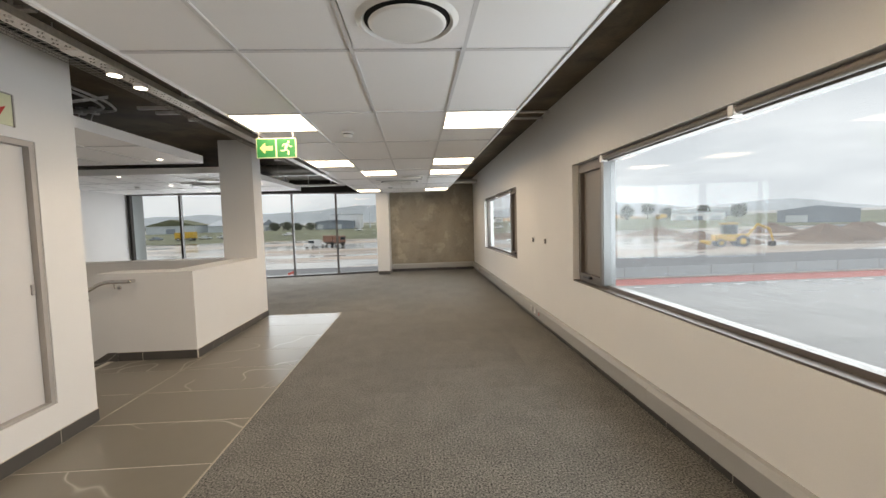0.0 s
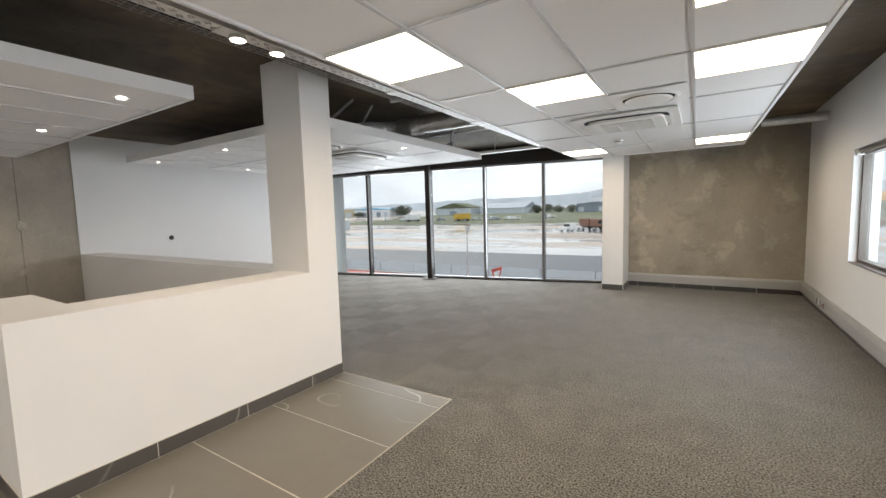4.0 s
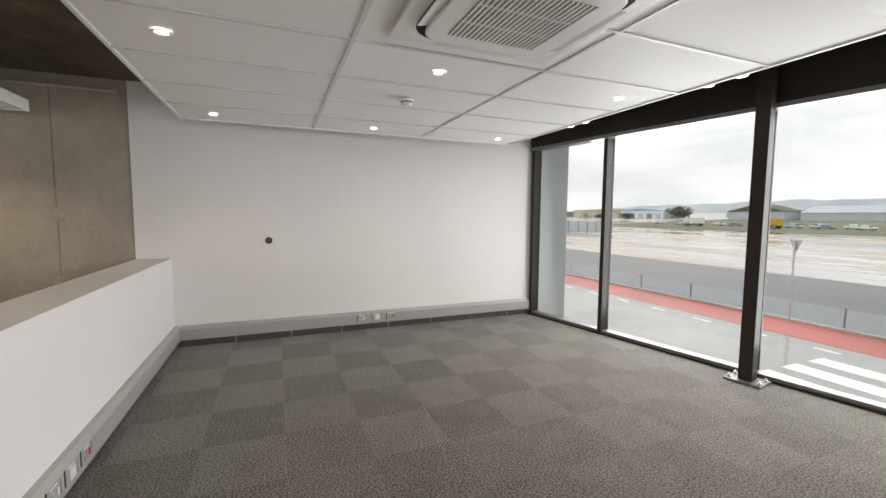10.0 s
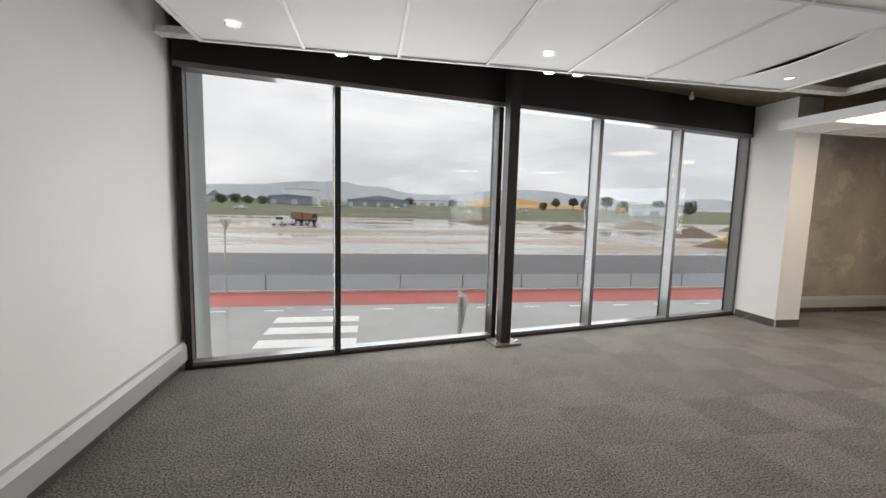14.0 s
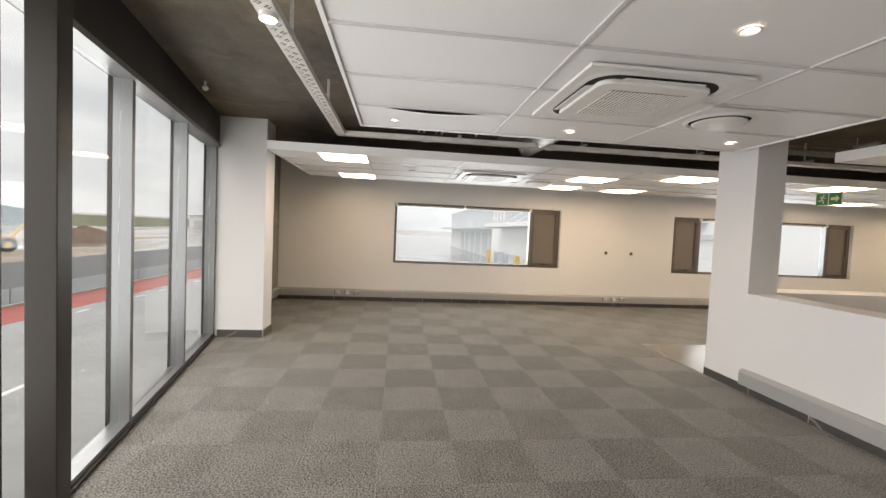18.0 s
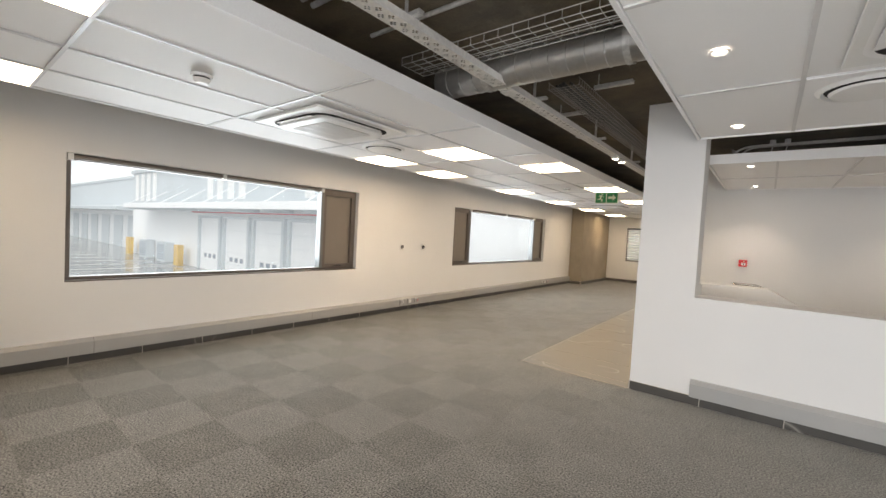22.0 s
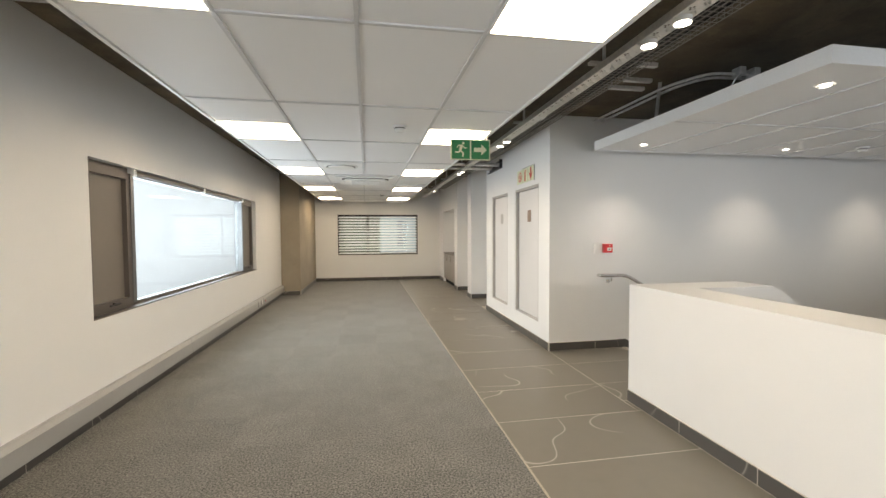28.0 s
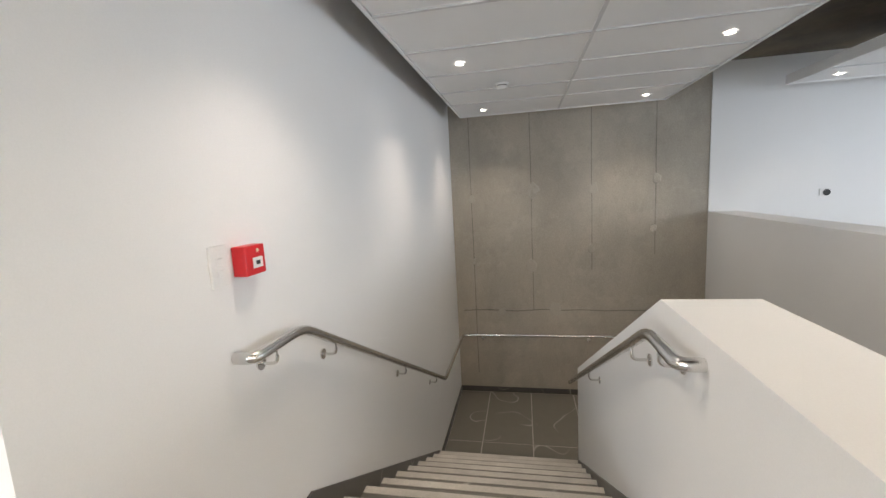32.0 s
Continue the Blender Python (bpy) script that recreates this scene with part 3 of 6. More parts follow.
solid("wall_washroom_east", blocks((WC_X - 0.15, WC_X, 0.6, 0.96, 0, SLAB), (WC_X - 0.15, WC_X, 0.96, 1.80, 0, 0.28), (WC_X - 0.15, WC_X, 0.96, 1.80, 2.055, SLAB),
      (WC_X - 0.15, WC_X, 1.80, 2.15, 0, SLAB), (WC_X - 0.15, WC_X, 2.15, 3.01, 0, 0.28), (WC_X - 0.15, WC_X, 2.15, 3.01, 2.055, SLAB),
      (WC_X - 0.15, WC_X, 3.01, STAIR_S, 0, SLAB)), WHITE, "white painted wall with two shaft door openings", "wall")
solid("wall_stair_south", block(WEST - 0.27, WC_X - 0.15, STAIR_S - 0.2, STAIR_S, GROUND, SLAB), WHITE, "white painted stair side wall", "wall")
solid("wall_washroom_south", block(-2.6, WC_X - 0.15, 0.6, 0.8, 0, SLAB), WHITE, "white return wall of the shaft", "wall")
solid("wall_kitchenette_west", block(-2.8, -2.6, SOUTH, 0.6, 0, SLAB), WHITE, "white wall behind the kitchenette recess", "wall")
solid("wall_pier_middle", block(-2.6, -2.09, -1.06, -0.72, 0, SLAB - 0.002, 0.004), WHITE, "white projecting wall pier", "column")
solid("wall_pier_far", block(-2.6, -2.06, -2.40, -2.05, 0, SLAB - 0.002, 0.004), WHITE, "white projecting wall pier by the kitchenette", "column")
solid("wall_shaft_back", block(-2.9, -2.8, 0.8, STAIR_S - 0.2, 0, SLAB), DARK, "plain dark wall inside the shaft", "wall")

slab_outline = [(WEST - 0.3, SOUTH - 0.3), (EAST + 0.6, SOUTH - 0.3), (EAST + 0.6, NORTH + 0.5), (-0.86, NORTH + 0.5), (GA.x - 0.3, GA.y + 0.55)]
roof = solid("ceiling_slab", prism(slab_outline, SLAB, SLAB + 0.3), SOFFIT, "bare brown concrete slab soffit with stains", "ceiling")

# floor slab, open over the stairwell
floor = solid("floor", blocks((-2.8, EAST, SOUTH, STAIR_S, -0.3, -0.0014), (-3.02, EAST, STAIR_S, 4.84, -0.3, -0.0014), (-2.45, EAST, 4.84, 6.68, -0.3, -0.0014),
                              (WEST, EAST, 6.68, 11.4, -0.3, -0.0014)), GROUT, "concrete floor slab under the finishes", "floor")
north_floor = solid("floor_north", prism([(WEST, 11.4), (EAST, 11.4), (EAST, NORTH + 0.05), (-0.81, NORTH + 0.05), (WEST, 11.64)], -0.3, -0.0014), GROUT,
                    "concrete floor slab along the glazing", "floor")

# parapets round the stairwell
parapet = thing("stair_parapet", "white plastered parapet wall round the open stairwell", "parapet", kind="structure")
part("long_wall", block(WEST, -2.6, 6.674, 7.0, GROUND, PAR_TOP), WHITE, parapet)
part("corridor_wall", block(-2.46, -2.1, 4.84, 6.68, GROUND, PAR_TOP), WHITE, parapet)
RAKE = 0.561
spine_end = -5.66
part("spine_wall", side_prism([(-2.46, PAR_TOP), (-3.14, PAR_TOP), (spine_end, PAR_TOP - RAKE * (-3.14 - spine_end)), (spine_end, GROUND), (-2.46, GROUND)], STAIR_N, 5.18), WHITE, parapet)
solid("column_stair", block(-2.6, -2.1, 6.68, 7.0, -0.3, SLAB - 0.002), WHITE, "white square column rising from the parapet", "column")

# glazed front
glazing = thing("window_front", "floor to ceiling glazing in bronze aluminium frames", "window", GA.x, GA.y, 0, G_ANGLE, kind="structure")
MULL = (0.03, 1.235, 2.86, 4.14, 5.385, G_LEN - 0.03)
for u in MULL:
    # The eastern mullions are bronze too, with their grazing reflection painted in as grey.
    part("mullion", blocks((u - 0.026, u + 0.026, -0.065, 0.05, 0.0, 2.46)), BRONZE if u in MULL[:3] else MULLION, glazing)
    part("mullion_cap", blocks((u - 0.03, u + 0.03, 0.05, 0.075, 0.0, 2.46)), BRONZE, glazing)
part("sill_rail", blocks((0, G_LEN, -0.06, 0.05, 0.002, 0.05)), MULLION, glazing, "grey bottom rail")
part("sill_edge", blocks((0, G_LEN, -0.085, -0.06, 0.002, 0.022)), BRONZE, glazing, "dark floor trim along the glass")
part("head_rail", blocks((0, G_LEN, -0.10, 0.05, 2.42, 2.46)), MULLION, glazing)
for a, b in zip(MULL, MULL[1:]):
    pane = part("pane", blocks((a + 0.028, b - 0.028, 0.0, 0.008, 0.05, 2.42)), GLASS, glazing)
    pane.visible_shadow = False
part("spandrel", blocks((0, G_LEN, -0.09, 0.12, 2.46, SLAB)), BRONZE, glazing, "dark bronze bulkhead over the glass")
area_lamp("sky_light_front", Matrix.Translation((GA.x, GA.y, 0)) @ pose(0, 0, 0, 0, 0, G_ANGLE) @ pose(G_LEN / 2 - 0.3, 0.42, 1.28, -85, 0, 0), 4.6, 2.3, 150, (0.88, 0.945, 1.0))
solid("wing_wall", block(-7.68, -7.37, 11.75, 12.26, GROUND, 3.4), WING, "white outside wing wall at the end of the glazing, shade painted in as grey", "wall")


def side_window(name, y0, y1, z0, z1, vents, label, watts):
    """A wide window in the east wall: outer frame, fixed pane, narrow opening vents."""
    w = thing(name, label, "window", EAST + 0.10, y0, z0, kind="structure")
    L, H = y1 - y0, z1 - z0
    part("frame", blocks((-0.03, 0.05, 0, L, 0, 0.045), (-0.03, 0.05, 0, L, H - 0.06, H), (-0.03, 0.05, 0, 0.045, 0.045, H - 0.045), (-0.03, 0.05, L - 0.045, L, 0.045, H - 0.045)), FRAME, w)
    part("inner_sill", blocks((-0.098, -0.03, 0.0, L, 0.002, 0.014)), FRAME, w, "taupe aluminium sill")
    lo, hi = 0.045, L - 0.045
    for side in vents:
        a, b = (0.045, 0.62) if side == "near" else (L - 0.62, L - 0.045)
        if side == "near":
            lo = 0.67
        else:
            hi = L - 0.67
        m = 0.62 if side == "near" else L - 0.67
        part("mullion", blocks((-0.06, 0.05, m, m + 0.05, 0.045, H - 0.045)), MULLION, w)
        sash = part("vent_frame", blocks((-0.05, 0.03, a, b, 0.045, 0.10), (-0.05, 0.03, a, b, H - 0.10, H - 0.045), (-0.05, 0.03, a, a + 0.05, 0.10, H - 0.10), (-0.05, 0.03, b - 0.05, b, 0.10, H - 0.10)), FRAME, w)
        part("vent_panel", blocks((-0.01, 0.015, a + 0.05, b - 0.05, 0.10, H - 0.10)), SASH, sash)
        hb = blocks((-0.075, -0.05, (a + b) / 2 - 0.05, (a + b) / 2 + 0.01, 0.062, 0.085))
        bx(hb, -0.085, -0.075, (a + b) / 2 - 0.05, (a + b) / 2 + 0.09, 0.068, 0.08)
        part("handle", hb, BLACK, sash, "black vent handle")
    pane = part("pane", blocks((0.0, 0.008, lo, hi, 0.045, H - 0.045)), VEILGLASS, w, "window pane with a veil of glare mixed in")
    pane.visible_shadow = False
    # rail of a roller blind with white brackets
    rail = bmesh.new()
    rod(rail, (-0.055, lo, H - 0.03), (-0.055, hi, H - 0.03), 0.022, 12)
    blind = thing("roller_blind", "rolled-up grey blind on white brackets under the window head", "blind", EAST + 0.10, y0, z0)
    part("tube", rail, SASH, blind, smooth=True)
    for q in (lo - 0.01, (lo + hi) / 2, hi + 0.01):
        br = block(-0.085, -0.02, q - 0.022, q + 0.022, H - 0.065, H - 0.001, 0.006)
        part("bracket", br, PLASTIC, blind)
    area_lamp("sky_light_" + name, pose(EAST + 0.46, (y0 + y1) / 2, (z0 + z1) / 2 + 0.03, 0, 82, 0), H - 0.1, L - 0.3, watts, (0.82, 0.92, 1.0))
    return w


side_window("window_1", *W1, ("near", "far"), "wide taupe-framed window with a narrow vent at each end", 100)
side_window("window_2", *W2, ("near",), "wide taupe-framed window with one narrow vent", 84)

# south window with a slatted blind
sw = thing("window_3", "taupe-framed end window behind a slatted blind", "window", BLIND_WIN[0], SOUTH - 0.1, BLIND_WIN[2], kind="structure")
sL, sH = BLIND_WIN[1] - BLIND_WIN[0], BLIND_WIN[3] - BLIND_WIN[2]
part("frame", blocks((0, sL, 0, 0.06, 0, 0.05), (0, sL, 0, 0.06, sH - 0.05, sH), (0, 0.05, 0, 0.06, 0.05, sH - 0.05), (sL - 0.05, sL, 0, 0.06, 0.05, sH - 0.05), (sL * 0.62, sL * 0.62 + 0.04, 0, 0.06, 0.05, sH - 0.05)), BRONZE, sw)
part("pane", blocks((0.05, sL - 0.05, 0.02, 0.028, 0.05, sH - 0.05)), GLASS, sw).visible_shadow = False
vb = thing("venetian_blind", "grey aluminium slatted blind lowered over the end window", "blind", BLIND_WIN[0], SOUTH - 0.02, BLIND_WIN[2])
part("head_rail", blocks((0.01, sL - 0.01, -0.02, 0.03, sH - 0.05, sH - 0.005)), BRONZE, vb)
slat_me = None
for i in range(14):
    z = 0.06 + i * (sH - 0.14) / 13
    if slat_me is None:
        sb = bmesh.new()
        for k in range(4):
            a0, a1 = -0.028 + 0.014 * k, -0.028 + 0.014 * (k + 1)
            q = [bm_v for bm_v in (sb.verts.new((0.02, a0, -0.85 * a0 - 4 * a0 * a0)), sb.verts.new((sL - 0.02, a0, -0.85 * a0 - 4 * a0 * a0)),
                                   sb.verts.new((sL - 0.02, a1, -0.85 * a1 - 4 * a1 * a1)), sb.verts.new((0.02, a1, -0.85 * a1 - 4 * a1 * a1)))]
            sb.faces.new(q)
        bmesh.ops.solidify(sb, geom=sb.faces[:], thickness=0.0015)
        slat_me = mesh_of("slat", sb, SLAT)
    s = new("slat", slat_me)
    s.parent, s.location = vb, (0, 0, z)
for q in (0.25, sL / 2, sL - 0.25):
    part("ladder_cord", rod(bmesh.new(), (q, 0.028, 0.03), (q, 0.028, sH - 0.05), 0.0025, 6), PLASTIC, vb)
area_lamp("sky_light_south", pose((BLIND_WIN[0] + BLIND_WIN[1]) / 2, SOUTH - 0.35, 1.38, 90, 0, 0), 2.1, 1.1, 14, (1.0, 0.99, 0.95))

# ---- ceilings ----
def tiled(name, xs, ys, z, thick, label, skip=(), skew=None):
    """A suspended ceiling: tiles a few millimetres above white tees, in one mesh."""
    bm = bmesh.new()
    for i, (a, b) in enumerate(zip(xs, xs[1:])):
        for j, (c, d) in enumerate(zip(ys, ys[1:])):
            if (i, j) not in skip:
                bx(bm, a + 0.004, b - 0.004, c + 0.004, d - 0.004, z + 0.009, z + 0.02)
    tiles_end = len(bm.faces)
    for a in xs[1:-1]:
        bx(bm, a - 0.011, a + 0.011, ys[0], ys[-1], z, z + 0.009)
    for c in ys[1:-1]:
        for a, b in zip(xs, xs[1:]):
            bx(bm, a + 0.011, b - 0.011, c - 0.011, c + 0.011, z + 0.0006, z + 0.009)
    tees = len(xs) - 2 + (len(ys) - 2) * (len(xs) - 1)
    e = 0.022
    for o in ((xs[0] - e, xs[0], ys[0] - e, ys[-1] + e), (xs[-1], xs[-1] + e, ys[0] - e, ys[-1] + e), (xs[0], xs[-1], ys[0] - e, ys[0]), (xs[0], xs[-1], ys[-1], ys[-1] + e)):
        bx(bm, *o, z - 0.002, z + thick)
    bx(bm, xs[0], xs[-1], ys[0], ys[-1], z + 0.024, z + 0.034)
    bm.faces.ensure_lookup_table()
    for k, f in enumerate(bm.faces[tiles_end:]):
        f.material_index = 2 if k < 6 * tees else 1
    if skew:
        for v in bm.verts:
            v.co.x += skew(v.co.y)
    ob = solid(name, bm, TILE_WHITE, label, "ceiling")
    ob.data.materials.append(TBAR)
    ob.data.materials.append(TEE)
    return ob


def skew(y):
    """The corridor grid runs a little out of square with the walls."""
    return -0.013 * (y - 3.0)


CX = [-1.07 + 0.6 * k for k in range(5)]
ROW = [3.61 + 1.22 * k for k in range(-6, 7)]
CY = [SOUTH + 0.12] + ROW + [12.07]
LIGHTS = [(0, 6), (3, 6), (0, 8), (3, 8), (1, 9), (3, 9), (0, 12), (3, 12), (0, 4), (3, 4), (0, 2), (3, 2), (0, 0), (3, 0)]
tiled("ceiling", CX, CY, CEIL, 0.10, "suspended ceiling of white rectangular tiles in white tees", skew=skew)
AX = [-2.58 - 0.6115 * k for k in range(7, -1, -1)]
AY = [7.235, 8.455, 9.675, 10.86]
tiled("ceiling_raft_office", AX, AY, PANEL, 0.10, "floating white tiled ceiling raft over the office with one tile loose", {(6, 2)})
CCX = [-7.0, -6.21, -5.61, -4.99, -4.37, -3.74, -3.12, -2.53]
tiled("ceiling_raft_stair", CCX, [3.58, 4.80, 6.02], RAFT_C, 0.10, "floating white tiled ceiling raft over the stairs")

# ---- lamps of the place ----
def led_panel(x0, y0):
    p = thing("ceiling_light", "square recessed white LED ceiling panel, switched on", "ceiling light", x0 + 0.3, y0 + 0.3, CEIL, group="corridor LED panels")
    part("frame", blocks((-0.3, 0.3, -0.3, -0.288, -0.003, 0.004), (-0.3, 0.3, 0.288, 0.3, -0.003, 0.004), (-0.3, -0.288, -0.288, 0.288, -0.003, 0.004), (0.288, 0.3, -0.288, 0.288, -0.003, 0.004)), TBAR, p)
    part("diffuser", blocks((-0.288, 0.288, -0.288, 0.288, -0.0015, 0.004)), LEDPANEL, p, "glowing opal diffuser")
    return p


LED_AT = [(CX[c] + skew(ROW[r] + 0.3), ROW[r]) for c, r in LIGHTS]
first = led_panel(*LED_AT[0])
for x, y in LED_AT[1:]:
    copy_thing(first, pose(x + 0.3, y + 0.3, CEIL))


def ring(bm, r0, r1, z0, z1, n=24):
    """A flat ring: outer r1 at z0, inner r0 at z1."""
    a = [bm.verts.new((r1 * math.cos(2 * math.pi * k / n), r1 * math.sin(2 * math.pi * k / n), z0)) for k in range(n)]
    b = [bm.verts.new((r0 * math.cos(2 * math.pi * k / n), r0 * math.sin(2 * math.pi * k / n), z1)) for k in range(n)]
    for k in range(n):
        bm.faces.new((a[k], a[(k + 1) % n], b[(k + 1) % n], b[k]))
    return bm


def downlight(x, y, z, watts, name="downlight", group="raft downlights"):
    d = thing(name, "small round recessed LED downlight with white trim", "downlight", x, y, z, group=group)
    part("trim", ring(ring(bmesh.new(), 0.036, 0.046, 0.0, -0.004), 0.029, 0.036, -0.004, 0.004), PLASTIC, d, smooth=True)
    g = bmesh.new()
    bmesh.ops.create_circle(g, cap_ends=True, segments=20, radius=0.031, matrix=pose(0, 0, 0.003))
    part("lens", g, LEDSPOT, d, "glowing lens")
    data = bpy.data.lights.new("downlight_beam", "SPOT")
    data.energy, data.color, data.spot_size, data.spot_blend, data.shadow_soft_size = watts, (1.0, 0.87, 0.70), radians(112), 1.0, 0.03
    lamp = new("downlight_beam", data)
    lamp.matrix_world = pose(x, y, z - 0.03)
    return d


A_DOWN = [(x, y) for x in (-2.86, -4.70, -6.59) for y in (7.54, 9.055, 10.57)]
C_DOWN = [(x, y) for x in (-2.89, -4.72, -6.64) for y in (3.90, 5.72)]
for x, y in A_DOWN:
    downlight(x, y, PANEL - (0.004 if (x, y) == (-2.86, 10.57) else 0.0), DOWN_LIGHT)
for x, y in C_DOWN:
    downlight(x, y, RAFT_C, STAIR_LIGHT)


def tray_spot(x, y, z):
    s = thing("tray_spotlight", "small round spotlight clipped under the cable tray", "spotlight", x, y, z, group="tray spotlights")
    c = bmesh.new()
    rod(c, (0, 0, 0.0), (0, 0, 0.027), 0.046, 18)
    part("body", c, PLASTIC, s, smooth=True)
    g = bmesh.new()
    bmesh.ops.create_circle(g, cap_ends=True, segments=20, radius=0.04, matrix=pose(0, 0, -0.002))
    part("lens", g, LEDSPOT, s, "glowing lens")
    data = bpy.data.lights.new("spot_beam", "SPOT")
    data.energy, data.color, data.spot_size, data.spot_blend, data.shadow_soft_size = TRAY_LIGHT, (1.0, 0.86, 0.68), radians(90), 0.7, 0.03
    new("spot_beam", data).matrix_world = pose(x, y, z - 0.01)


TRAY_X, TRAY_Y, TRAY_Z = -1.54, 11.19, 2.52
for y in (6.07, 5.81, 3.3, 3.04, 0.88, 0.62, -2.4):
    tray_spot(TRAY_X, y, TRAY_Z - 0.028)
for x in (-4.42, -4.17, -6.04, -5.79):
    tray_spot(x, TRAY_Y, TRAY_Z - 0.028)


def cassette(x, y, z, rz=0):
    a = thing("air_conditioner", "white four-way ceiling cassette air conditioner with open flaps", "air conditioner", x, y, z, rz, group="ceiling cassettes")
    part("fascia", block(-0.475, 0.475, -0.475, 0.475, -0.02, 0.0, 0.008), PLASTIC, a)

    def rounded(h, r, z0, z1):
        return prism([(sx * (h - r) + r * math.cos(q), sy * (h - r) + r * math.sin(q)) for sx, sy, s in ((1, 1, 0), (-1, 1, 1), (-1, -1, 2), (1, -1, 3))
                      for q in [math.pi / 2 * (s + k / 6) for k in range(7)]], z0, z1)
    # Flat near-black plate painted as the shade inside the outlet slot.
    part("recess", rounded(0.392, 0.15, -0.0225, -0.019), DARK, a, "dark plate as the shade in the outlet slot")
    part("slot_rim", rounded(0.425, 0.16, -0.0208, -0.019), TBAR, a, "pale rounded rim of the outlet")
    part("centre_panel", bevelled(rounded(0.345, 0.09, -0.05, -0.0225), 0.006, 1), PLASTIC, a)
    part("grille", blocks((-0.24, 0.24, -0.24, 0.24, -0.052, -0.049)), CREAM, a, "taupe filter behind the intake grille")
    for k in range(20):
        part("grille_slat", blocks((-0.24, 0.24, -0.236 + k * 0.0245, -0.226 + k * 0.0245, -0.056, -0.052)), PLASTIC, a)
    for q in (-0.08, 0.08):
        part("grille_bar", blocks((q - 0.004, q + 0.004, -0.24, 0.24, -0.0575, -0.056)), PLASTIC, a)
    for k in range(4):
        f = bmesh.new()
        bx(f, -0.235, 0.235, -0.026, 0.026, -0.003, 0.003)
        bmesh.ops.transform(f, matrix=pose(0, 0, 0, 0, 0, 90 * k) @ pose(0, -0.371, -0.034, 10, 0, 0), verts=f.verts[:])
        part("flap", bevelled(f, 0.002, 1), PLASTIC, a)
    return a


cassette(0.06, 9.125, CEIL)
cassette(0.13, 0.575, CEIL)
cassette(-3.80, 9.08, PANEL)


def diffuser(x, y, z):
    d = thing("air_diffuser", "round white ceiling disc valve on a square plate", "air vent", x, y, z, group="disc valves")
    part("plate", blocks((-0.285, 0.285, -0.285, 0.285, -0.004, 0.0)), TBAR, d)
    part("collar", ring(ring(bmesh.new(), 0.21, 0.236, -0.004, -0.020, 40), 0.196, 0.21, -0.020, -0.005, 40), PLASTIC, d, smooth=True)
    # No opening here: a near-black backing paints the slot's shade.
    part("throat", ring(bmesh.new(), 0.0, 0.2, -0.006, -0.0055, 40), DARK, d, "dark backing as the shade in the slot round the disc")
    c = bmesh.new()
    bmesh.ops.create_cone(c, cap_ends=True, segments=40, radius1=0.165, radius2=0.18, depth=0.012, matrix=pose(0, 0, -0.026))
    part("disc", bevelled(c, 0.004, 2), PLASTIC, d, smooth=True)
    part("stem", rod(bmesh.new(), (0, 0, -0.03), (0, 0, 0.0), 0.012, 10), PLASTIC, d)
    return d


diffuser(0.34, 8.22, CEIL)
diffuser(0.445, 2.05, CEIL)
diffuser(-3.49, 8.18, PANEL)


def detector(x, y, z):
    d = thing("smoke_detector", "small white domed smoke detector on the ceiling", "smoke detector", x, y, z, group="smoke detectors")
    part("base", rod(bmesh.new(), (0, 0, -0.018), (0, 0, 0), 0.062, 24), PLASTIC, d, smooth=True)
    b = bmesh.new()
    bmesh.ops.create_cone(b, cap_ends=True, segments=24, radius1=0.034, radius2=0.052, depth=0.026, matrix=pose(0, 0, -0.040))
    part("head", b, PLASTIC, d, smooth=True)
    part("vent_ring", rod(bmesh.new(), (0, 0, -0.026), (0, 0, -0.017), 0.048, 20), DARK, d)


for x, y, z in ((-0.22, 4.3, CEIL), (-0.24, 10.33, CEIL), (-0.22, -2.2, CEIL), (-5.38, 9.045, PANEL), (-5.42, 4.18, RAFT_C)):
    detector(x, y, z)

# ---- exit sign ----
def outline_part(name, pts, depth, mat, parent, m, label=""):
    bm = prism(pts, 0, depth)
    bmesh.ops.transform(bm, matrix=m, verts=bm.verts[:])
    return part(name, bm, mat, parent, label)


ex = thing("exit_sign", "green hanging exit sign with arrow, edged pale yellow", "exit sign", -0.885, 4.19, 2.113)
part("board", block(-0.19, 0.19, -0.006, 0.006, 0.0, 0.19, 0.002, 1), SIGN_PALE, ex)
ARROW = [(-0.062, 0.0), (-0.01, 0.052), (-0.01, 0.02), (0.062, 0.02), (0.062, -0.02), (-0.01, -0.02), (-0.01, -0.052)]
BARS = ([(0.026 + 0.0125 * math.cos(2 * math.pi * k / 12), 0.060 + 0.0125 * math.sin(2 * math.pi * k / 12)) for k in range(12)],
        [(-0.004, 0.044), (0.016, 0.046), (0.024, 0.036), (0.006, -0.012), (-0.020, -0.012), (-0.012, 0.020)],
        [(0.012, 0.044), (0.018, 0.034), (0.040, 0.008), (0.062, 0.010), (0.062, 0.020), (0.044, 0.019), (0.026, 0.040)],
        [(0.004, 0.046), (-0.026, 0.044), (-0.044, 0.022), (-0.036, 0.016), (-0.020, 0.034), (-0.004, 0.034)],
        [(-0.018, -0.010), (0.004, -0.014), (-0.016, -0.034), (-0.060, -0.034), (-0.060, -0.020), (-0.024, -0.020)],
        [(0.004, -0.012), (-0.012, -0.012), (0.016, -0.034), (0.012, -0.070), (0.030, -0.070), (0.034, -0.030)])
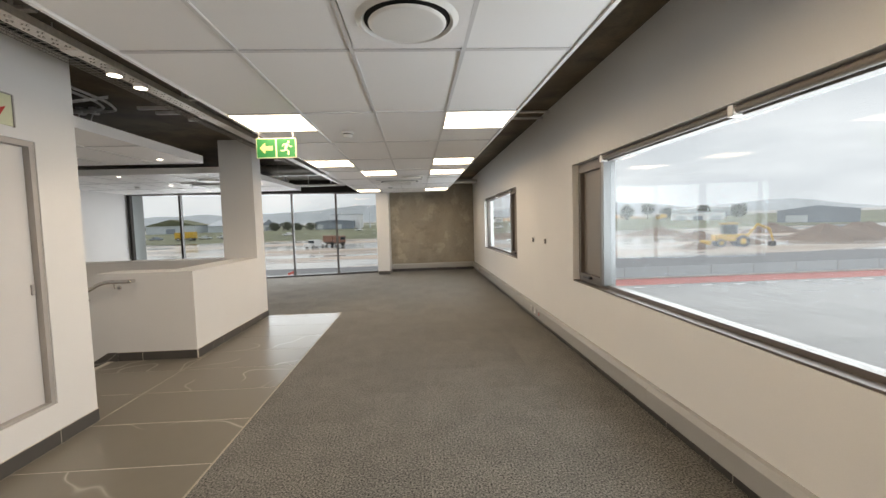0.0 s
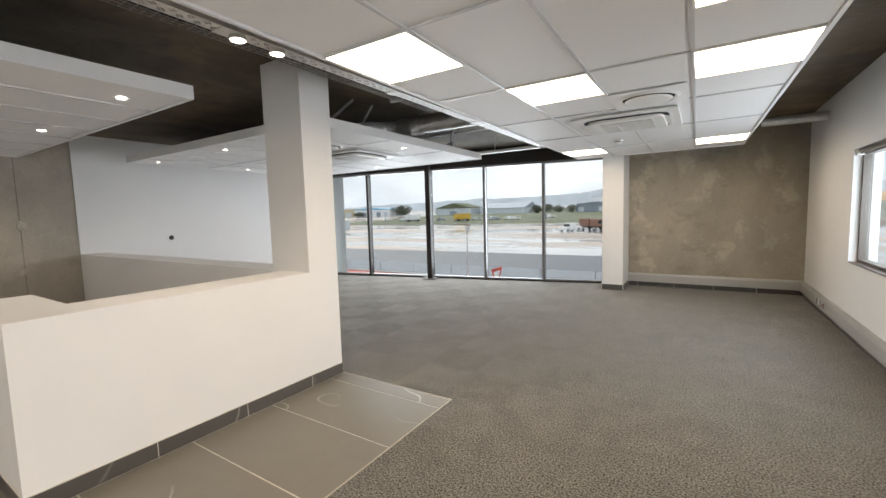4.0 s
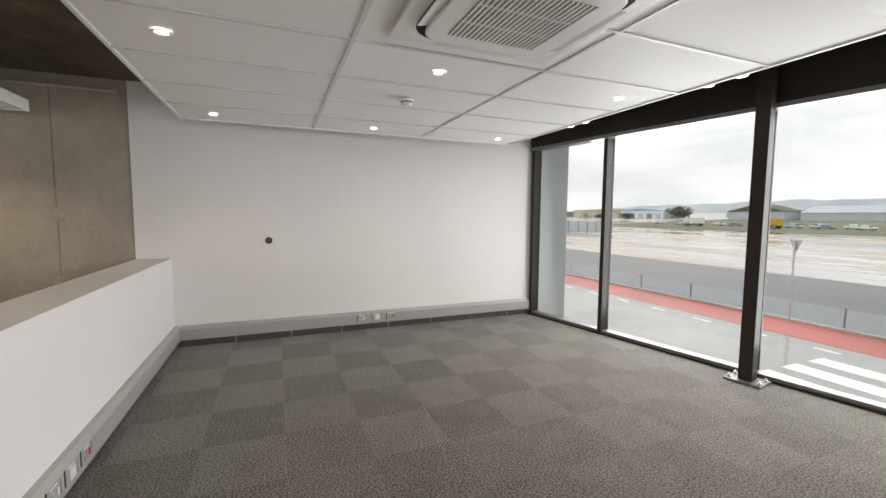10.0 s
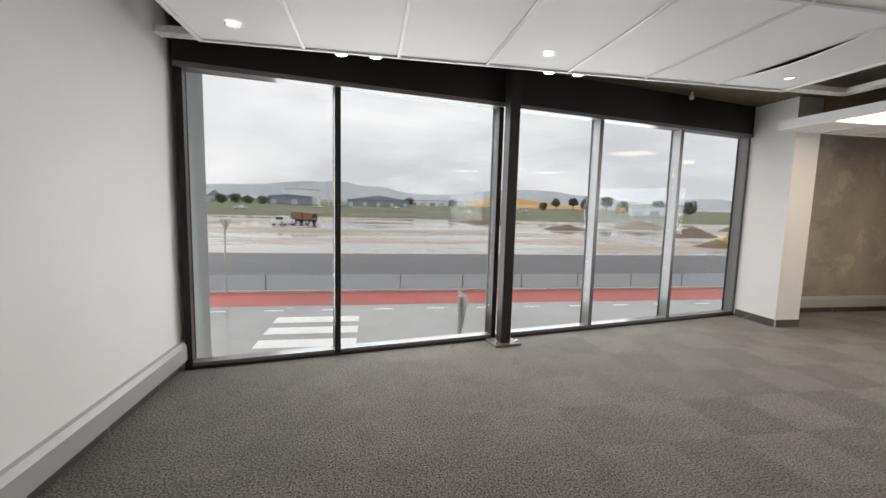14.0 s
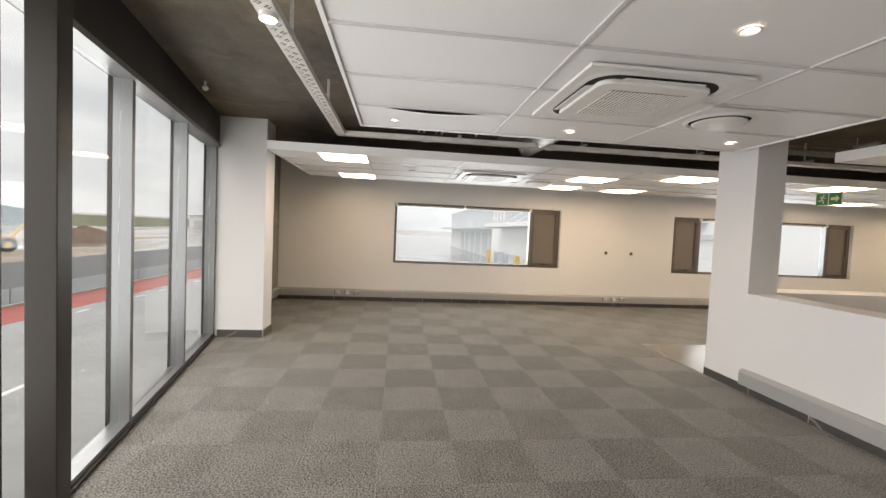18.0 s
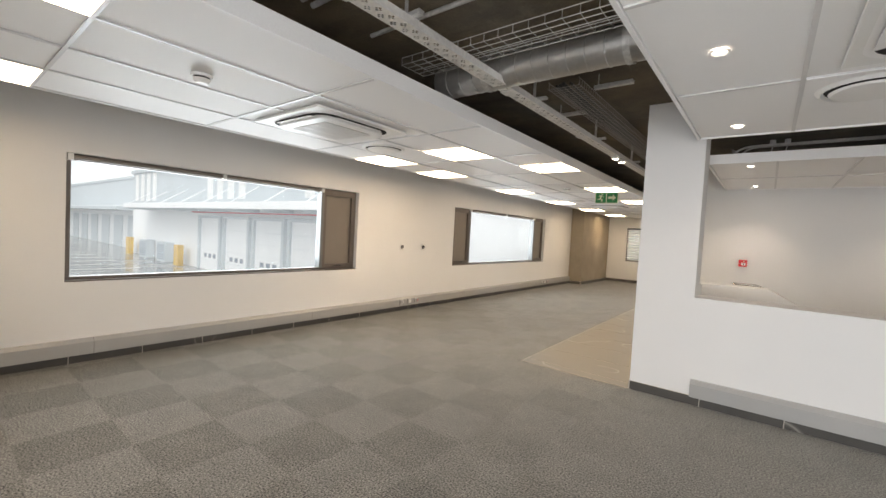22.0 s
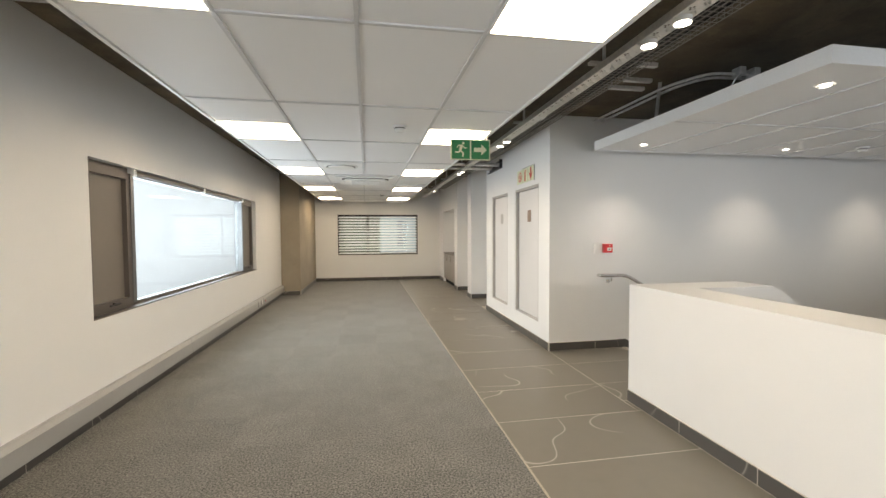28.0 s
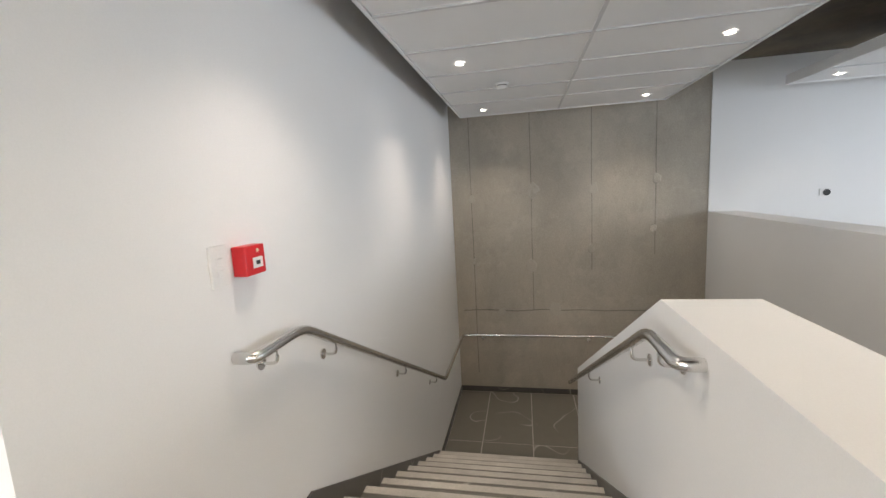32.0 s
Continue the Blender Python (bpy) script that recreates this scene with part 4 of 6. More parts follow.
for s in (-1, 1):
    face = pose(0, 0.0062 * s, 0.095, 90, 0, 0 if s < 0 else 180)
    for cx in (-0.0935, 0.0935):
        outline_part("green_field", [(cx - 0.086, -0.087), (cx + 0.086, -0.087), (cx + 0.086, 0.087), (cx - 0.086, 0.087)], 0.0006, SIGN_GREEN, ex, face)
    flip = 1 if s < 0 else -1
    outline_part("arrow", [(flip * -0.0935 + flip * px, py) for px, py in ARROW], 0.0014, SIGN_ARROW_LIT if s < 0 else SIGN_PALE, ex, face)
    for bar in BARS:
        outline_part("pictogram_bar", [(flip * 0.0935 + px * 0.9, py * 0.95) for px, py in bar], 0.0014, SIGN_PALE, ex, face)
for q in (-0.16, 0.16):
    part("hanger", rod(bmesh.new(), (q, 0, 0.188), (q, 0, CEIL - 2.113), 0.004, 8), STEEL, ex)

# ---- stairs ----
RISE, GO, NOSE0 = 0.16, 0.285, -3.07
LAND = -10 * RISE
stairs = thing("staircase", "dark tiled stair flights with pale nosings", "stairs", kind="structure")
for i in range(10):
    x1 = NOSE0 - GO * i
    z = -RISE * i
    if i:
        part("tread", blocks((x1, x1 + GO, STAIR_S, STAIR_N, z - 0.03, z)), FLOORTILE, stairs)
    part("riser", blocks((x1 + 0.012, x1 + 0.03, STAIR_S, STAIR_N, z - RISE, z - 0.031)), SKIRT, stairs)
    part("nosing", blocks((x1 - 0.004, x1 + 0.052, STAIR_S + 0.012, STAIR_N - 0.012, z - 0.028, z + 0.003)), GROUT, stairs, "pale ribbed nosing")
land_x = NOSE0 - GO * 9
part("carcass", side_prism([(NOSE0 + 0.03, -0.3), (NOSE0 + 0.03, -0.1), (land_x, LAND - 0.04), (land_x, LAND - 0.22)], STAIR_S, STAIR_N), CONC, stairs)
part("landing", blocks((WEST, land_x, STAIR_S, 6.68, LAND - 0.27, LAND - 0.0016)), GROUT, stairs)
for i in range(1, 10):
    x0 = land_x + GO * (i - 1)
    part("lower_tread", blocks((x0, x0 + GO, 5.18, 6.68, LAND - RISE * i - 0.03, LAND - RISE * i)), FLOORTILE, stairs)
    part("lower_riser", blocks((x0 - 0.03, x0 - 0.012, 5.18, 6.68, LAND - RISE * i, LAND - RISE * (i - 1) - 0.031)), SKIRT, stairs)
solid("wall_stair_lower_north", block(WEST, -2.1, 6.69, 6.95, GROUND, -0.302), WHITE, "white wall under the parapet beside the lower flight", "wall")
solid("wall_stair_lower_east", block(-2.45, -2.3, STAIR_S, 6.68, GROUND, -0.302), WHITE, "white wall closing the stair below", "wall")
solid("floor_lower", block(WEST - 0.3, EAST, SOUTH, NORTH, GROUND - 0.1, GROUND + 0.005), GROUT, "plain floor at the foot of the stairs", "floor")

# raking tile skirtings on both sides of the upper flight
for y0, y1 in ((STAIR_S, STAIR_S + 0.011), (STAIR_N - 0.011, STAIR_N)):
    solid("baseboard", side_prism([(NOSE0 + 0.1, 0.10), (NOSE0, 0.10), (land_x - 0.02, LAND + 0.16), (land_x - 0.02, LAND - 0.02), (land_x + GO, LAND - 0.02), (NOSE0 + 0.1, -0.1)], y0, y1), SKIRT,
          "dark raking tile skirting beside the steps", "baseboard")


def handrail(name, pts, brackets, wall_y, label):
    h = thing(name, label, "handrail")
    part("tube", pipe(bmesh.new(), curved(pts, 0.09, 6), 0.0215, 14), STEEL, h, smooth=True)
    for bxx, bz, byy, wy, wx in brackets:
        b = bmesh.new()
        pipe(b, curved([(bxx, byy, bz - 0.015), (bxx, byy, bz - 0.075), (wx, wy, bz - 0.075)], 0.03, 4), 0.007, 8)
        part("bracket", b, STEEL, h, smooth=True)
        part("rose", rod(bmesh.new(), (wx, wy, bz - 0.075), (wx + (0.006 if wx != bxx else 0), wy + (0.006 if wx == bxx and byy > wy else -0.006 if wx == bxx else 0), bz - 0.075), 0.026, 16), STEEL, h, smooth=True)
    return h


RY = STAIR_S + 0.075
zk = 0.905
xk, xb = -3.02, -5.85
zb = zk - RAKE * (xk - xb)
handrail("handrail", [(-2.70, STAIR_S + 0.002, zk), (-2.70, RY, zk), (xk, RY, zk), (xb, RY, zb), (WEST + 0.075, RY, zb), (WEST + 0.075, 6.2, zb)],
         [(-2.83, zk, RY, STAIR_S, -2.83), (-3.3, zk - RAKE * 0.28, RY, STAIR_S, -3.3), (-4.4, zk - RAKE * 1.38, RY, STAIR_S, -4.4), (-5.4, zk - RAKE * 2.38, RY, STAIR_S, -5.4),
          (WEST + 0.075, zb, 3.7, 3.7, WEST - 0.015), (WEST + 0.075, zb, 5.2, 5.2, WEST - 0.015)], STAIR_S, "round brushed steel handrail on wall brackets down the stairs")
SY = STAIR_N - 0.075
handrail("handrail", [(-2.74, STAIR_N - 0.002, zk), (-2.74, SY, zk), (xk, SY, zk), (-5.66, SY, zk - RAKE * (xk + 5.66))],
         [(-2.9, zk, SY, STAIR_N, -2.9), (-3.25, zk - RAKE * 0.23, SY, STAIR_N, -3.25), (-4.4, zk - RAKE * 1.38, SY, STAIR_N, -4.4)], STAIR_N,
         "round brushed steel handrail on the stair parapet")

# formwork seams, pour line and filled tie holes in the stair wall
for y, low in ((3.62, -1.3), (4.45, -0.33), (5.25, 0.25), (6.05, 0.45)):
    bm = bmesh.new()
    z = low
    while z < 2.75:
        h = 0.10 + 0.05 * noise.noise((y * 5, z * 9, 2))
        w = 0.004 + 0.004 * abs(noise.noise((y * 3, z * 3.7, 0)))
        c = y + 0.006 * noise.noise((y, z * 1.3, 5))
        bx(bm, WEST - 0.016, WEST - 0.0125, c - w, c + w, z, z + h)
        z += h
    solid("wall_joint", bm, JOINT, "uneven vertical formwork seam in the concrete", "joint")
bm = bmesh.new()
y = STAIR_S + 0.1
while y < 6.5:
    h = 0.09 + 0.05 * noise.noise((y * 6, 1, 2))
    c = -0.33 + 0.022 * noise.noise((y * 2.3, 4, 1))
    w = 0.006 + 0.007 * abs(noise.noise((y * 4.1, 7, 0)))
    bx(bm, WEST - 0.016, WEST - 0.0115, y, y + h, c - w, c + w)
    y += h
solid("wall_joint", bm, JOINT, "ragged horizontal pour line in the concrete", "joint")
for y, z, s in ((3.62, 1.30, 0.055), (4.47, 1.38, 0.085), (5.27, 1.36, 0.07), (6.06, 1.45, 0.06), (4.43, 0.32, 0.08), (5.24, 0.55, 0.05), (3.66, 0.4, 0.06), (4.0, -0.36, 0.06), (4.75, -0.31, 0.09), (6.03, 0.8, 0.05)):
    ring_pts = [(y + s * (1 + 0.5 * noise.noise((y * 9, z + math.cos(q), math.sin(q) * 1.7))) * math.cos(q) * 0.8, z + s * (1 + 0.5 * noise.noise((z * 7, y + math.sin(q), math.cos(q)))) * math.sin(q))
                for q in [2 * math.pi * k / 14 for k in range(14)]]
    pb = bmesh.new()
    front = [pb.verts.new((WEST - 0.0105, p, q)) for p, q in ring_pts]
    back = [pb.verts.new((WEST - 0.0155, y + (p - y) * 1.25, z + (q - z) * 1.25)) for p, q in ring_pts]
    pb.faces.new(front)
    for k in range(14):
        pb.faces.new((front[k], front[(k + 1) % 14], back[(k + 1) % 14], back[k]))
    solid("wall_patch", pb, FILLER, "pale cement patch over a formwork tie hole", "patch")

# ---- shaft doors ----
def shaft_door(y0, y1, name, plate_mat, plate_label):
    z0, z1 = 0.28, 2.055
    d = thing(name, "pale grey flush shaft door, closed, in a grey steel frame", "door", WC_X - 0.06, y0, z0, kind="structure")
    w, h = y1 - y0, z1 - z0
    part("door_frame", blocks((-0.06, 0.05, 0, 0.035, 0, h), (-0.06, 0.05, w - 0.035, w, 0, h), (-0.06, 0.05, 0.035, w - 0.035, h - 0.035, h), (-0.06, 0.05, 0.035, w - 0.035, 0, 0.02)), DOORFRAME, d)
    part("leaf", block(-0.03, 0.012, 0.038, w - 0.038, 0.022, h - 0.038, 0.002, 1), DOORPAINT, d)
    part("lock", block(0.012, 0.026, w - 0.072, w - 0.048, 0.765, 0.835, 0.003, 1), DOORFRAME, d, "small dark steel lock plate")
    part("sign_plate", block(0.012, 0.016, w / 2 - 0.06, w / 2 + 0.06, 1.30, 1.46, 0.001, 1), plate_mat, d, plate_label)
    for hz in (0.2, 1.55):
        part("hinge", rod(bmesh.new(), (0.016, 0.034, hz), (0.016, 0.034, hz + 0.09), 0.007, 8), DOORFRAME, d)


shaft_door(2.15, 3.01, "door_1", TAN, "small square tan plate")
shaft_door(0.96, 1.80, "door_2", DOORFRAME, "small square grey plate")
fs = thing("fire_sign", "pale fire equipment sign with red hose symbol and arrow", "sign", WC_X, 2.56, 2.12)
part("board", block(0.0, 0.006, -0.31, -0.102, 0.0, 0.19, 0.002, 1), SIGN_PALE, fs)
part("double_board", block(0.0, 0.006, -0.094, 0.31, 0.004, 0.196, 0.002, 1), SIGN_PALE, fs)
part("edge_strip", blocks((0.0, 0.012, 0.31, 0.318, 0.0, 0.2), (0.0, 0.012, -0.094, 0.31, 0.196, 0.203)), DOORFRAME, fs)
up = pose(0.0062, 0, 0.095, 90, 0, 90)
outline_part("red_disc", [(-0.20 + 0.07 * math.cos(2 * math.pi * k / 20), 0.07 * math.sin(2 * math.pi * k / 20)) for k in range(20)], 0.001, SIGN_RED, fs, up)
for r in (0.058, 0.044, 0.030, 0.016):
    coil = ring(bmesh.new(), r, r + 0.006, 0.0016, 0.0016, 24)
    bmesh.ops.transform(coil, matrix=up @ pose(-0.20, 0, 0), verts=coil.verts[:])
    part("coil_ring", coil, SIGN_PALE, fs)
outline_part("red_cylinder", [(-0.028, -0.078), (0.012, -0.078), (0.012, 0.04), (0.002, 0.056), (0.002, 0.068), (-0.018, 0.068), (-0.018, 0.056), (-0.028, 0.04)], 0.001, SIGN_RED, fs, up)
outline_part("red_hose", [(-0.018, 0.07), (0.018, 0.082), (0.036, 0.066), (0.030, 0.03), (0.024, 0.03), (0.027, 0.062), (0.016, 0.074), (-0.018, 0.062)], 0.001, SIGN_RED, fs, up)
outline_part("red_arrow", [(0.2, -0.085), (0.268, 0.025), (0.222, 0.005), (0.222, 0.085), (0.178, 0.085), (0.178, 0.005), (0.132, 0.025)], 0.001, SIGN_RED, fs, up)
part("divider", blocks((0.0055, 0.007, 0.09, 0.093, 0.01, 0.18)), DARK, fs)

call = thing("fire_alarm_call_point", "red square fire alarm call point on the stair wall", "fire alarm", -2.80, STAIR_S, 1.17)
part("housing", block(-0.055, 0.055, 0, 0.055, 0.012, 0.118, 0.006), RED, call)
part("window", blocks((-0.036, 0.018, 0.055, 0.0575, 0.036, 0.074)), PLASTIC, call, "white push window")
part("dot", blocks((-0.020, 0.002, 0.0575, 0.0582, 0.048, 0.062)), BLACK, call)
part("lamp", rod(bmesh.new(), (-0.012, 0.055, 0.098), (-0.012, 0.058, 0.098), 0.007, 12), SIGN_PALE, call)
sw_plate = thing("light_switch", "white light switch plate beside the call point", "switch", -2.675, STAIR_S, 1.165)
part("plate", block(-0.04, 0.04, 0, 0.01, 0.0, 0.14, 0.004), PLASTIC, sw_plate)
for z in (0.045, 0.085):
    part("rocker", block(-0.014, 0.014, 0.01, 0.015, z - 0.012, z + 0.012, 0.002, 1), PLASTIC, sw_plate)

for y in (6.02, 5.44):
    o = thing("cable_outlet", "round black cable outlet with wire stub on a white plate", "outlet", EAST, y, 1.165, group="wall cable outlets")
    part("plate", block(-0.008, 0, -0.035, 0.035, -0.05, 0.05, 0.003, 1), PLASTIC, o)
    part("grommet", rod(bmesh.new(), (-0.016, 0, 0.0), (-0.008, 0, 0.0), 0.034, 18), BLACK, o)
    part("wire", pipe(bmesh.new(), curved([(-0.01, 0, 0.0), (-0.03, 0.005, -0.005), (-0.032, 0.004, -0.045)], 0.015), 0.004, 6), PLASTIC, o)
o = thing("cable_outlet", "round black cable outlet on the white office wall", "outlet", WEST, 7.975, 1.168, group="wall cable outlets")
part("grommet", rod(bmesh.new(), (0.0, 0, 0.0), (0.012, 0, 0.0), 0.04, 20), BLACK, o)
part("plate", block(0, 0.006, -0.075, -0.02, -0.05, 0.05, 0.003, 1), PLASTIC, o)

# ---- power trunking along the walls ----
def trunking(x0, y0, x1, y1, inward, label="grey steel power trunking along the wall above the skirting"):
    """Box trunking on a wall from one point to the other; inward is the room's side."""
    t = thing("power_trunking", label, "trunking", x0, y0, 0, math.degrees(math.atan2(y1 - y0, x1 - x0)), kind="structure")
    L = math.hypot(x1 - x0, y1 - y0)
    s = inward
    n = max(1, round(L / 2.4))
    for k in range(n):
        a, b = L * k / n + 0.0015, L * (k + 1) / n - 0.0015
        lid = side_prism([(0.0, 0.085), (0.058, 0.085), (0.058, 0.205), (0.034, 0.238), (0.0, 0.238)], a, b)
        for v in lid.verts:
            v.co = (v.co.y, s * v.co.x, v.co.z)
        part("lid", lid, TRUNK, t)
    return t


trunking(EAST, -2.05, EAST, NORTH, 1)
trunking(EAST, NORTH, -0.45, NORTH, 1)
trunking(-2.62, 7.0, WEST, 7.0, -1)
trunking(WEST, 7.06, WEST, 11.62, -1)


def skirting(x0, y0, x1, y1, inward, h=0.095, piece=0.6):
    t = thing("baseboard", "dark grey veined tile skirting", "baseboard", x0, y0, 0, math.degrees(math.atan2(y1 - y0, x1 - x0)), kind="structure")
    L = math.hypot(x1 - x0, y1 - y0)
    n = max(1, math.ceil(L / piece - 0.1))
    for k in range(n):
        a, b = min(L, piece * k) + 0.003, min(L, piece * (k + 1)) - 0.003
        if b > a:
            s = sorted((0.0, inward * 0.011))
            f = sorted((0.0, inward * 0.0102))
            part("skirting_tile", block(a, b, s[0], s[1], 0.0, h), SKIRT, t)
    part("joint_filler", blocks((0.001, L - 0.001, f[0], f[1], 0.001, h + 0.003)), GROUT, t, "pale joint filler")


skirting(EAST, -2.05, EAST, NORTH, 1, 0.083)
skirting(EAST, NORTH, -0.455, NORTH, 1, 0.083)
skirting(-2.1, 7.0, WEST, 7.0, -1, 0.083)
skirting(WEST, 7.0, WEST, 11.56, -1, 0.083)
skirting(-2.1, 4.84, -2.1, 7.0, -1)
skirting(-2.1, 4.845, -2.97, 4.845, 1)
skirting(WC_X, 0.6, WC_X, STAIR_S, -1)
skirting(WC_X, STAIR_S, -2.97, STAIR_S, -1)
skirting(-0.455, 12.215, -0.81, 12.215, 1)
skirting(-0.81, 12.215, -0.81, 12.78, 1)
skirting(-0.455, 12.215, -0.455, NORTH, -1)
skirting(-2.06, SOUTH, 1.69, SOUTH, 1)
skirting(1.69, SOUTH, 1.69, -2.05, 1)
skirting(1.69, -2.05, EAST, -2.05, 1)
skirting(-2.09, -0.72, -2.6, -0.72, -1)
skirting(-2.09, -1.06, -2.09, -0.72, -1)
skirting(-2.06, -2.05, -2.6, -2.05, -1)
skirting(-2.06, -2.40, -2.06, -2.05, -1)
skirting(-2.06, SOUTH, -2.06, -4.06, -1)
for y0, y1, x, s in ((STAIR_S, 6.68, WEST - 0.015, 1),):
    solid("baseboard", block(x, x + 0.011, y0, y1, LAND, LAND + 0.08), SKIRT, "dark tile skirting on the stair landing", "baseboard")
solid("baseboard", block(WEST, land_x, STAIR_S, STAIR_S + 0.011, LAND, LAND + 0.08), SKIRT, "dark tile skirting on the stair landing", "baseboard")


def socket(x, y, rz, kind):
    s = thing("power_socket", {"dual": "white double power socket set in the trunking", "data": "white data outlet set in the trunking",
                               "red": "red dedicated power socket set in the trunking"}[kind], "socket", x, y, 0.162, rz, group="trunking sockets")
    part("plate", block(-0.062, 0.062, -0.005, 0.0, -0.044, 0.044, 0.002, 1), TRUNK, s, "grey mounting plate")
    part("end_groove", blocks((-0.071, -0.062, -0.002, 0.0, -0.044, 0.044)), DARK, s, "dark groove beside the plate")
    part("end_clip", block(0.058, 0.066, -0.009, -0.004, -0.036, 0.036, 0.001, 1), TRUNK, s)
    part("label_strip", blocks((-0.036, 0.03, -0.006, -0.005, 0.030, 0.040)), PLASTIC, s, "white label strip")
    if kind == "data":
        part("port", block(-0.028, 0.034, -0.010, -0.005, -0.034, 0.024, 0.002, 1), PLASTIC, s, "white outlet module")
        part("flap", blocks((-0.014, 0.012, -0.0115, -0.010, -0.02, 0.006)), PLASTIC, s)
    else:
        part("module", block(-0.042, 0.042, -0.0068, -0.005, -0.036, 0.026, 0.001, 1), TRUNK, s, "grey outlet face")
        for dx, dz in ((-0.014, 0.010), (-0.028, -0.018), (0.0, -0.018)):
            if kind == "dual":
                rim = ring(bmesh.new(), 0.0055, 0.0085, -0.0085, -0.0085, 12)
                bmesh.ops.transform(rim, matrix=pose(dx, 0, dz, 90, 0, 0) @ pose(0, 0, 0.0165), verts=rim.verts[:])
                part("pin_rim", rim, PLASTIC, s)
            part("pin_hole", rod(bmesh.new(), (dx, -0.0076, dz), (dx, -0.0066, dz), 0.0058, 10), BLACK if kind == "red" else TRUNK, s)
        part("rocker", block(0.014, 0.032, -0.012, -0.0066, -0.020, 0.018, 0.002, 1), RED if kind == "red" else PLASTIC, s)


for y0 in (11.66, 5.99):
    for k, kind in enumerate(("dual", "data", "red")):
        socket(EAST - 0.058, y0 - 0.19 * k, -90, kind)
for k, kind in enumerate(("dual", "data", "red")):
    socket(WEST + 0.058, 9.05 + 0.19 * k, 90, kind)
    socket(-4.52 - 0.18 * k, 7.058, 180, kind)
    socket(EAST - 0.058, 0.1 - 0.19 * k, -90, kind)

# ---- steel post in front of the glazing ----
pu = 2.90
pp = Matrix.Translation((GA.x, GA.y, 0)) @ pose(0, 0, 0, 0, 0, G_ANGLE) @ Vector((pu, -0.215, 0))
post = thing("steel_post", "bronze painted square steel post bolted to the floor", "post", pp.x, pp.y, 0, G_ANGLE)
part("shaft", block(-0.055, 0.055, -0.055, 0.055, 0.022, SLAB, 0.004), BRONZE, post)
part("base_plate", block(-0.145, 0.145, -0.12, 0.12, 0.0, 0.022, 0.002, 1), FRAME, post, "steel base plate")
for q in (-0.12, 0.12):
    for w in (-0.065, 0.065):
        b = bmesh.new()
        rod(b, (q, w, 0.022), (q, w, 0.036), 0.014, 6)
        rod(b, (q, w, 0.036), (q, w, 0.05), 0.008, 8)
        part("bolt", b, STEEL, post)

# ---- services under the slab ----
def perforated(length, width=0.10):
    """A strip of galvanised tray with two staggered rows of four-hole clusters and upturned lips; runs along x."""
    bm = bmesh.new()
    cell = width / 8
    n = int(length / cell)
    grid = [[bm.verts.new((i * length / n, -width / 2 + cell * j, 0)) for j in range(9)] for i in range(n + 1)]
    cross_holes = {(0, 1), (1, 0), (1, 2), (2, 1)}
    for i in range(n):
        for j in range(8):
            hole = (i % 7, j - 1) in cross_holes or ((i + 3) % 7, j - 4) in cross_holes
            if not hole:
                bm.faces.new((grid[i][j], grid[i + 1][j], grid[i + 1][j + 1], grid[i][j + 1]))
    for s in (-width / 2, width / 2):
        bx(bm, 0, length, s - 0.001, s + 0.001, 0.0, 0.045)
    return bm


tray = thing("cable_tray", "perforated galvanised cable tray hung below the slab", "cable tray", TRAY_X, SOUTH + 0.3, TRAY_Z)
t1 = perforated(TRAY_Y + 0.05 - SOUTH - 0.3)
bmesh.ops.rotate(t1, matrix=Matrix.Rotation(radians(90), 3, "Z"), verts=t1.verts[:])
part("long_run", t1, TRAYSTEEL, tray)
t2 = perforated(abs(WEST - TRAY_X) - 0.1)
bmesh.ops.transform(t2, matrix=pose(0, TRAY_Y - SOUTH - 0.3, 0, 0, 0, 180), verts=t2.verts[:])
part("cross_run", t2, TRAYSTEEL, tray)
for y in [0.8 + 1.5 * k for k in range(10)]:
    part("splice_plate", blocks((-0.058, 0.058, y + 0.34, y + 0.43, -0.006, -0.002)), TRAYSTEEL, tray)
    part("hanger", blocks((-0.012, 0.012, y - 0.002, y + 0.002, 0.0, SLAB - TRAY_Z), (-0.11, 0.11, y - 0.02, y + 0.02, 0.045, 0.065)), GALV, tray)
for x in [-0.9 - 1.3 * k for k in range(4)]:
    q = TRAY_Y - SOUTH - 0.3
    part("hanger", blocks((x - 0.002, x + 0.002, q - 0.012, q + 0.012, 0.0, SLAB - TRAY_Z)), GALV, tray)

basket = thing("wire_basket_tray", "dark wire mesh cable basket with black cables", "cable tray", -1.80, -3.0, 2.62)
for q, z in ((-0.12, 0.05), (-0.12, 0.0), (-0.08, 0.0), (-0.04, 0.0), (0.0, 0.0), (0.04, 0.0), (0.08, 0.0), (0.12, 0.0), (0.12, 0.05)):
    part("long_wire", rod(bmesh.new(), (q, 0, z), (q, 11.4, z), 0.0028, 5), DARKWIRE, basket)
cross = bmesh.new()
for k in range(228):
    y = 0.05 * k + 0.03
    for a, b in (((-0.12, y, 0.05), (-0.12, y, 0)), ((-0.12, y, 0), (0.12, y, 0)), ((0.12, y, 0), (0.12, y, 0.05))):
        rod(cross, a, b, 0.0025, 4)
tagged(part("cross_wire", cross, DARKWIRE, basket), kind="stuff")
for q, r in ((-0.06, 0.012), (0.0, 0.016), (0.035, 0.012), (0.065, 0.010)):
    pts = [(q + 0.02 * noise.noise((q * 9, k * 0.37, 1)), k * 0.38, 0.004 + r) for k in range(31)]
    part("cable", pipe(bmesh.new(), pts, r, 8), BLACK, basket, smooth=True)

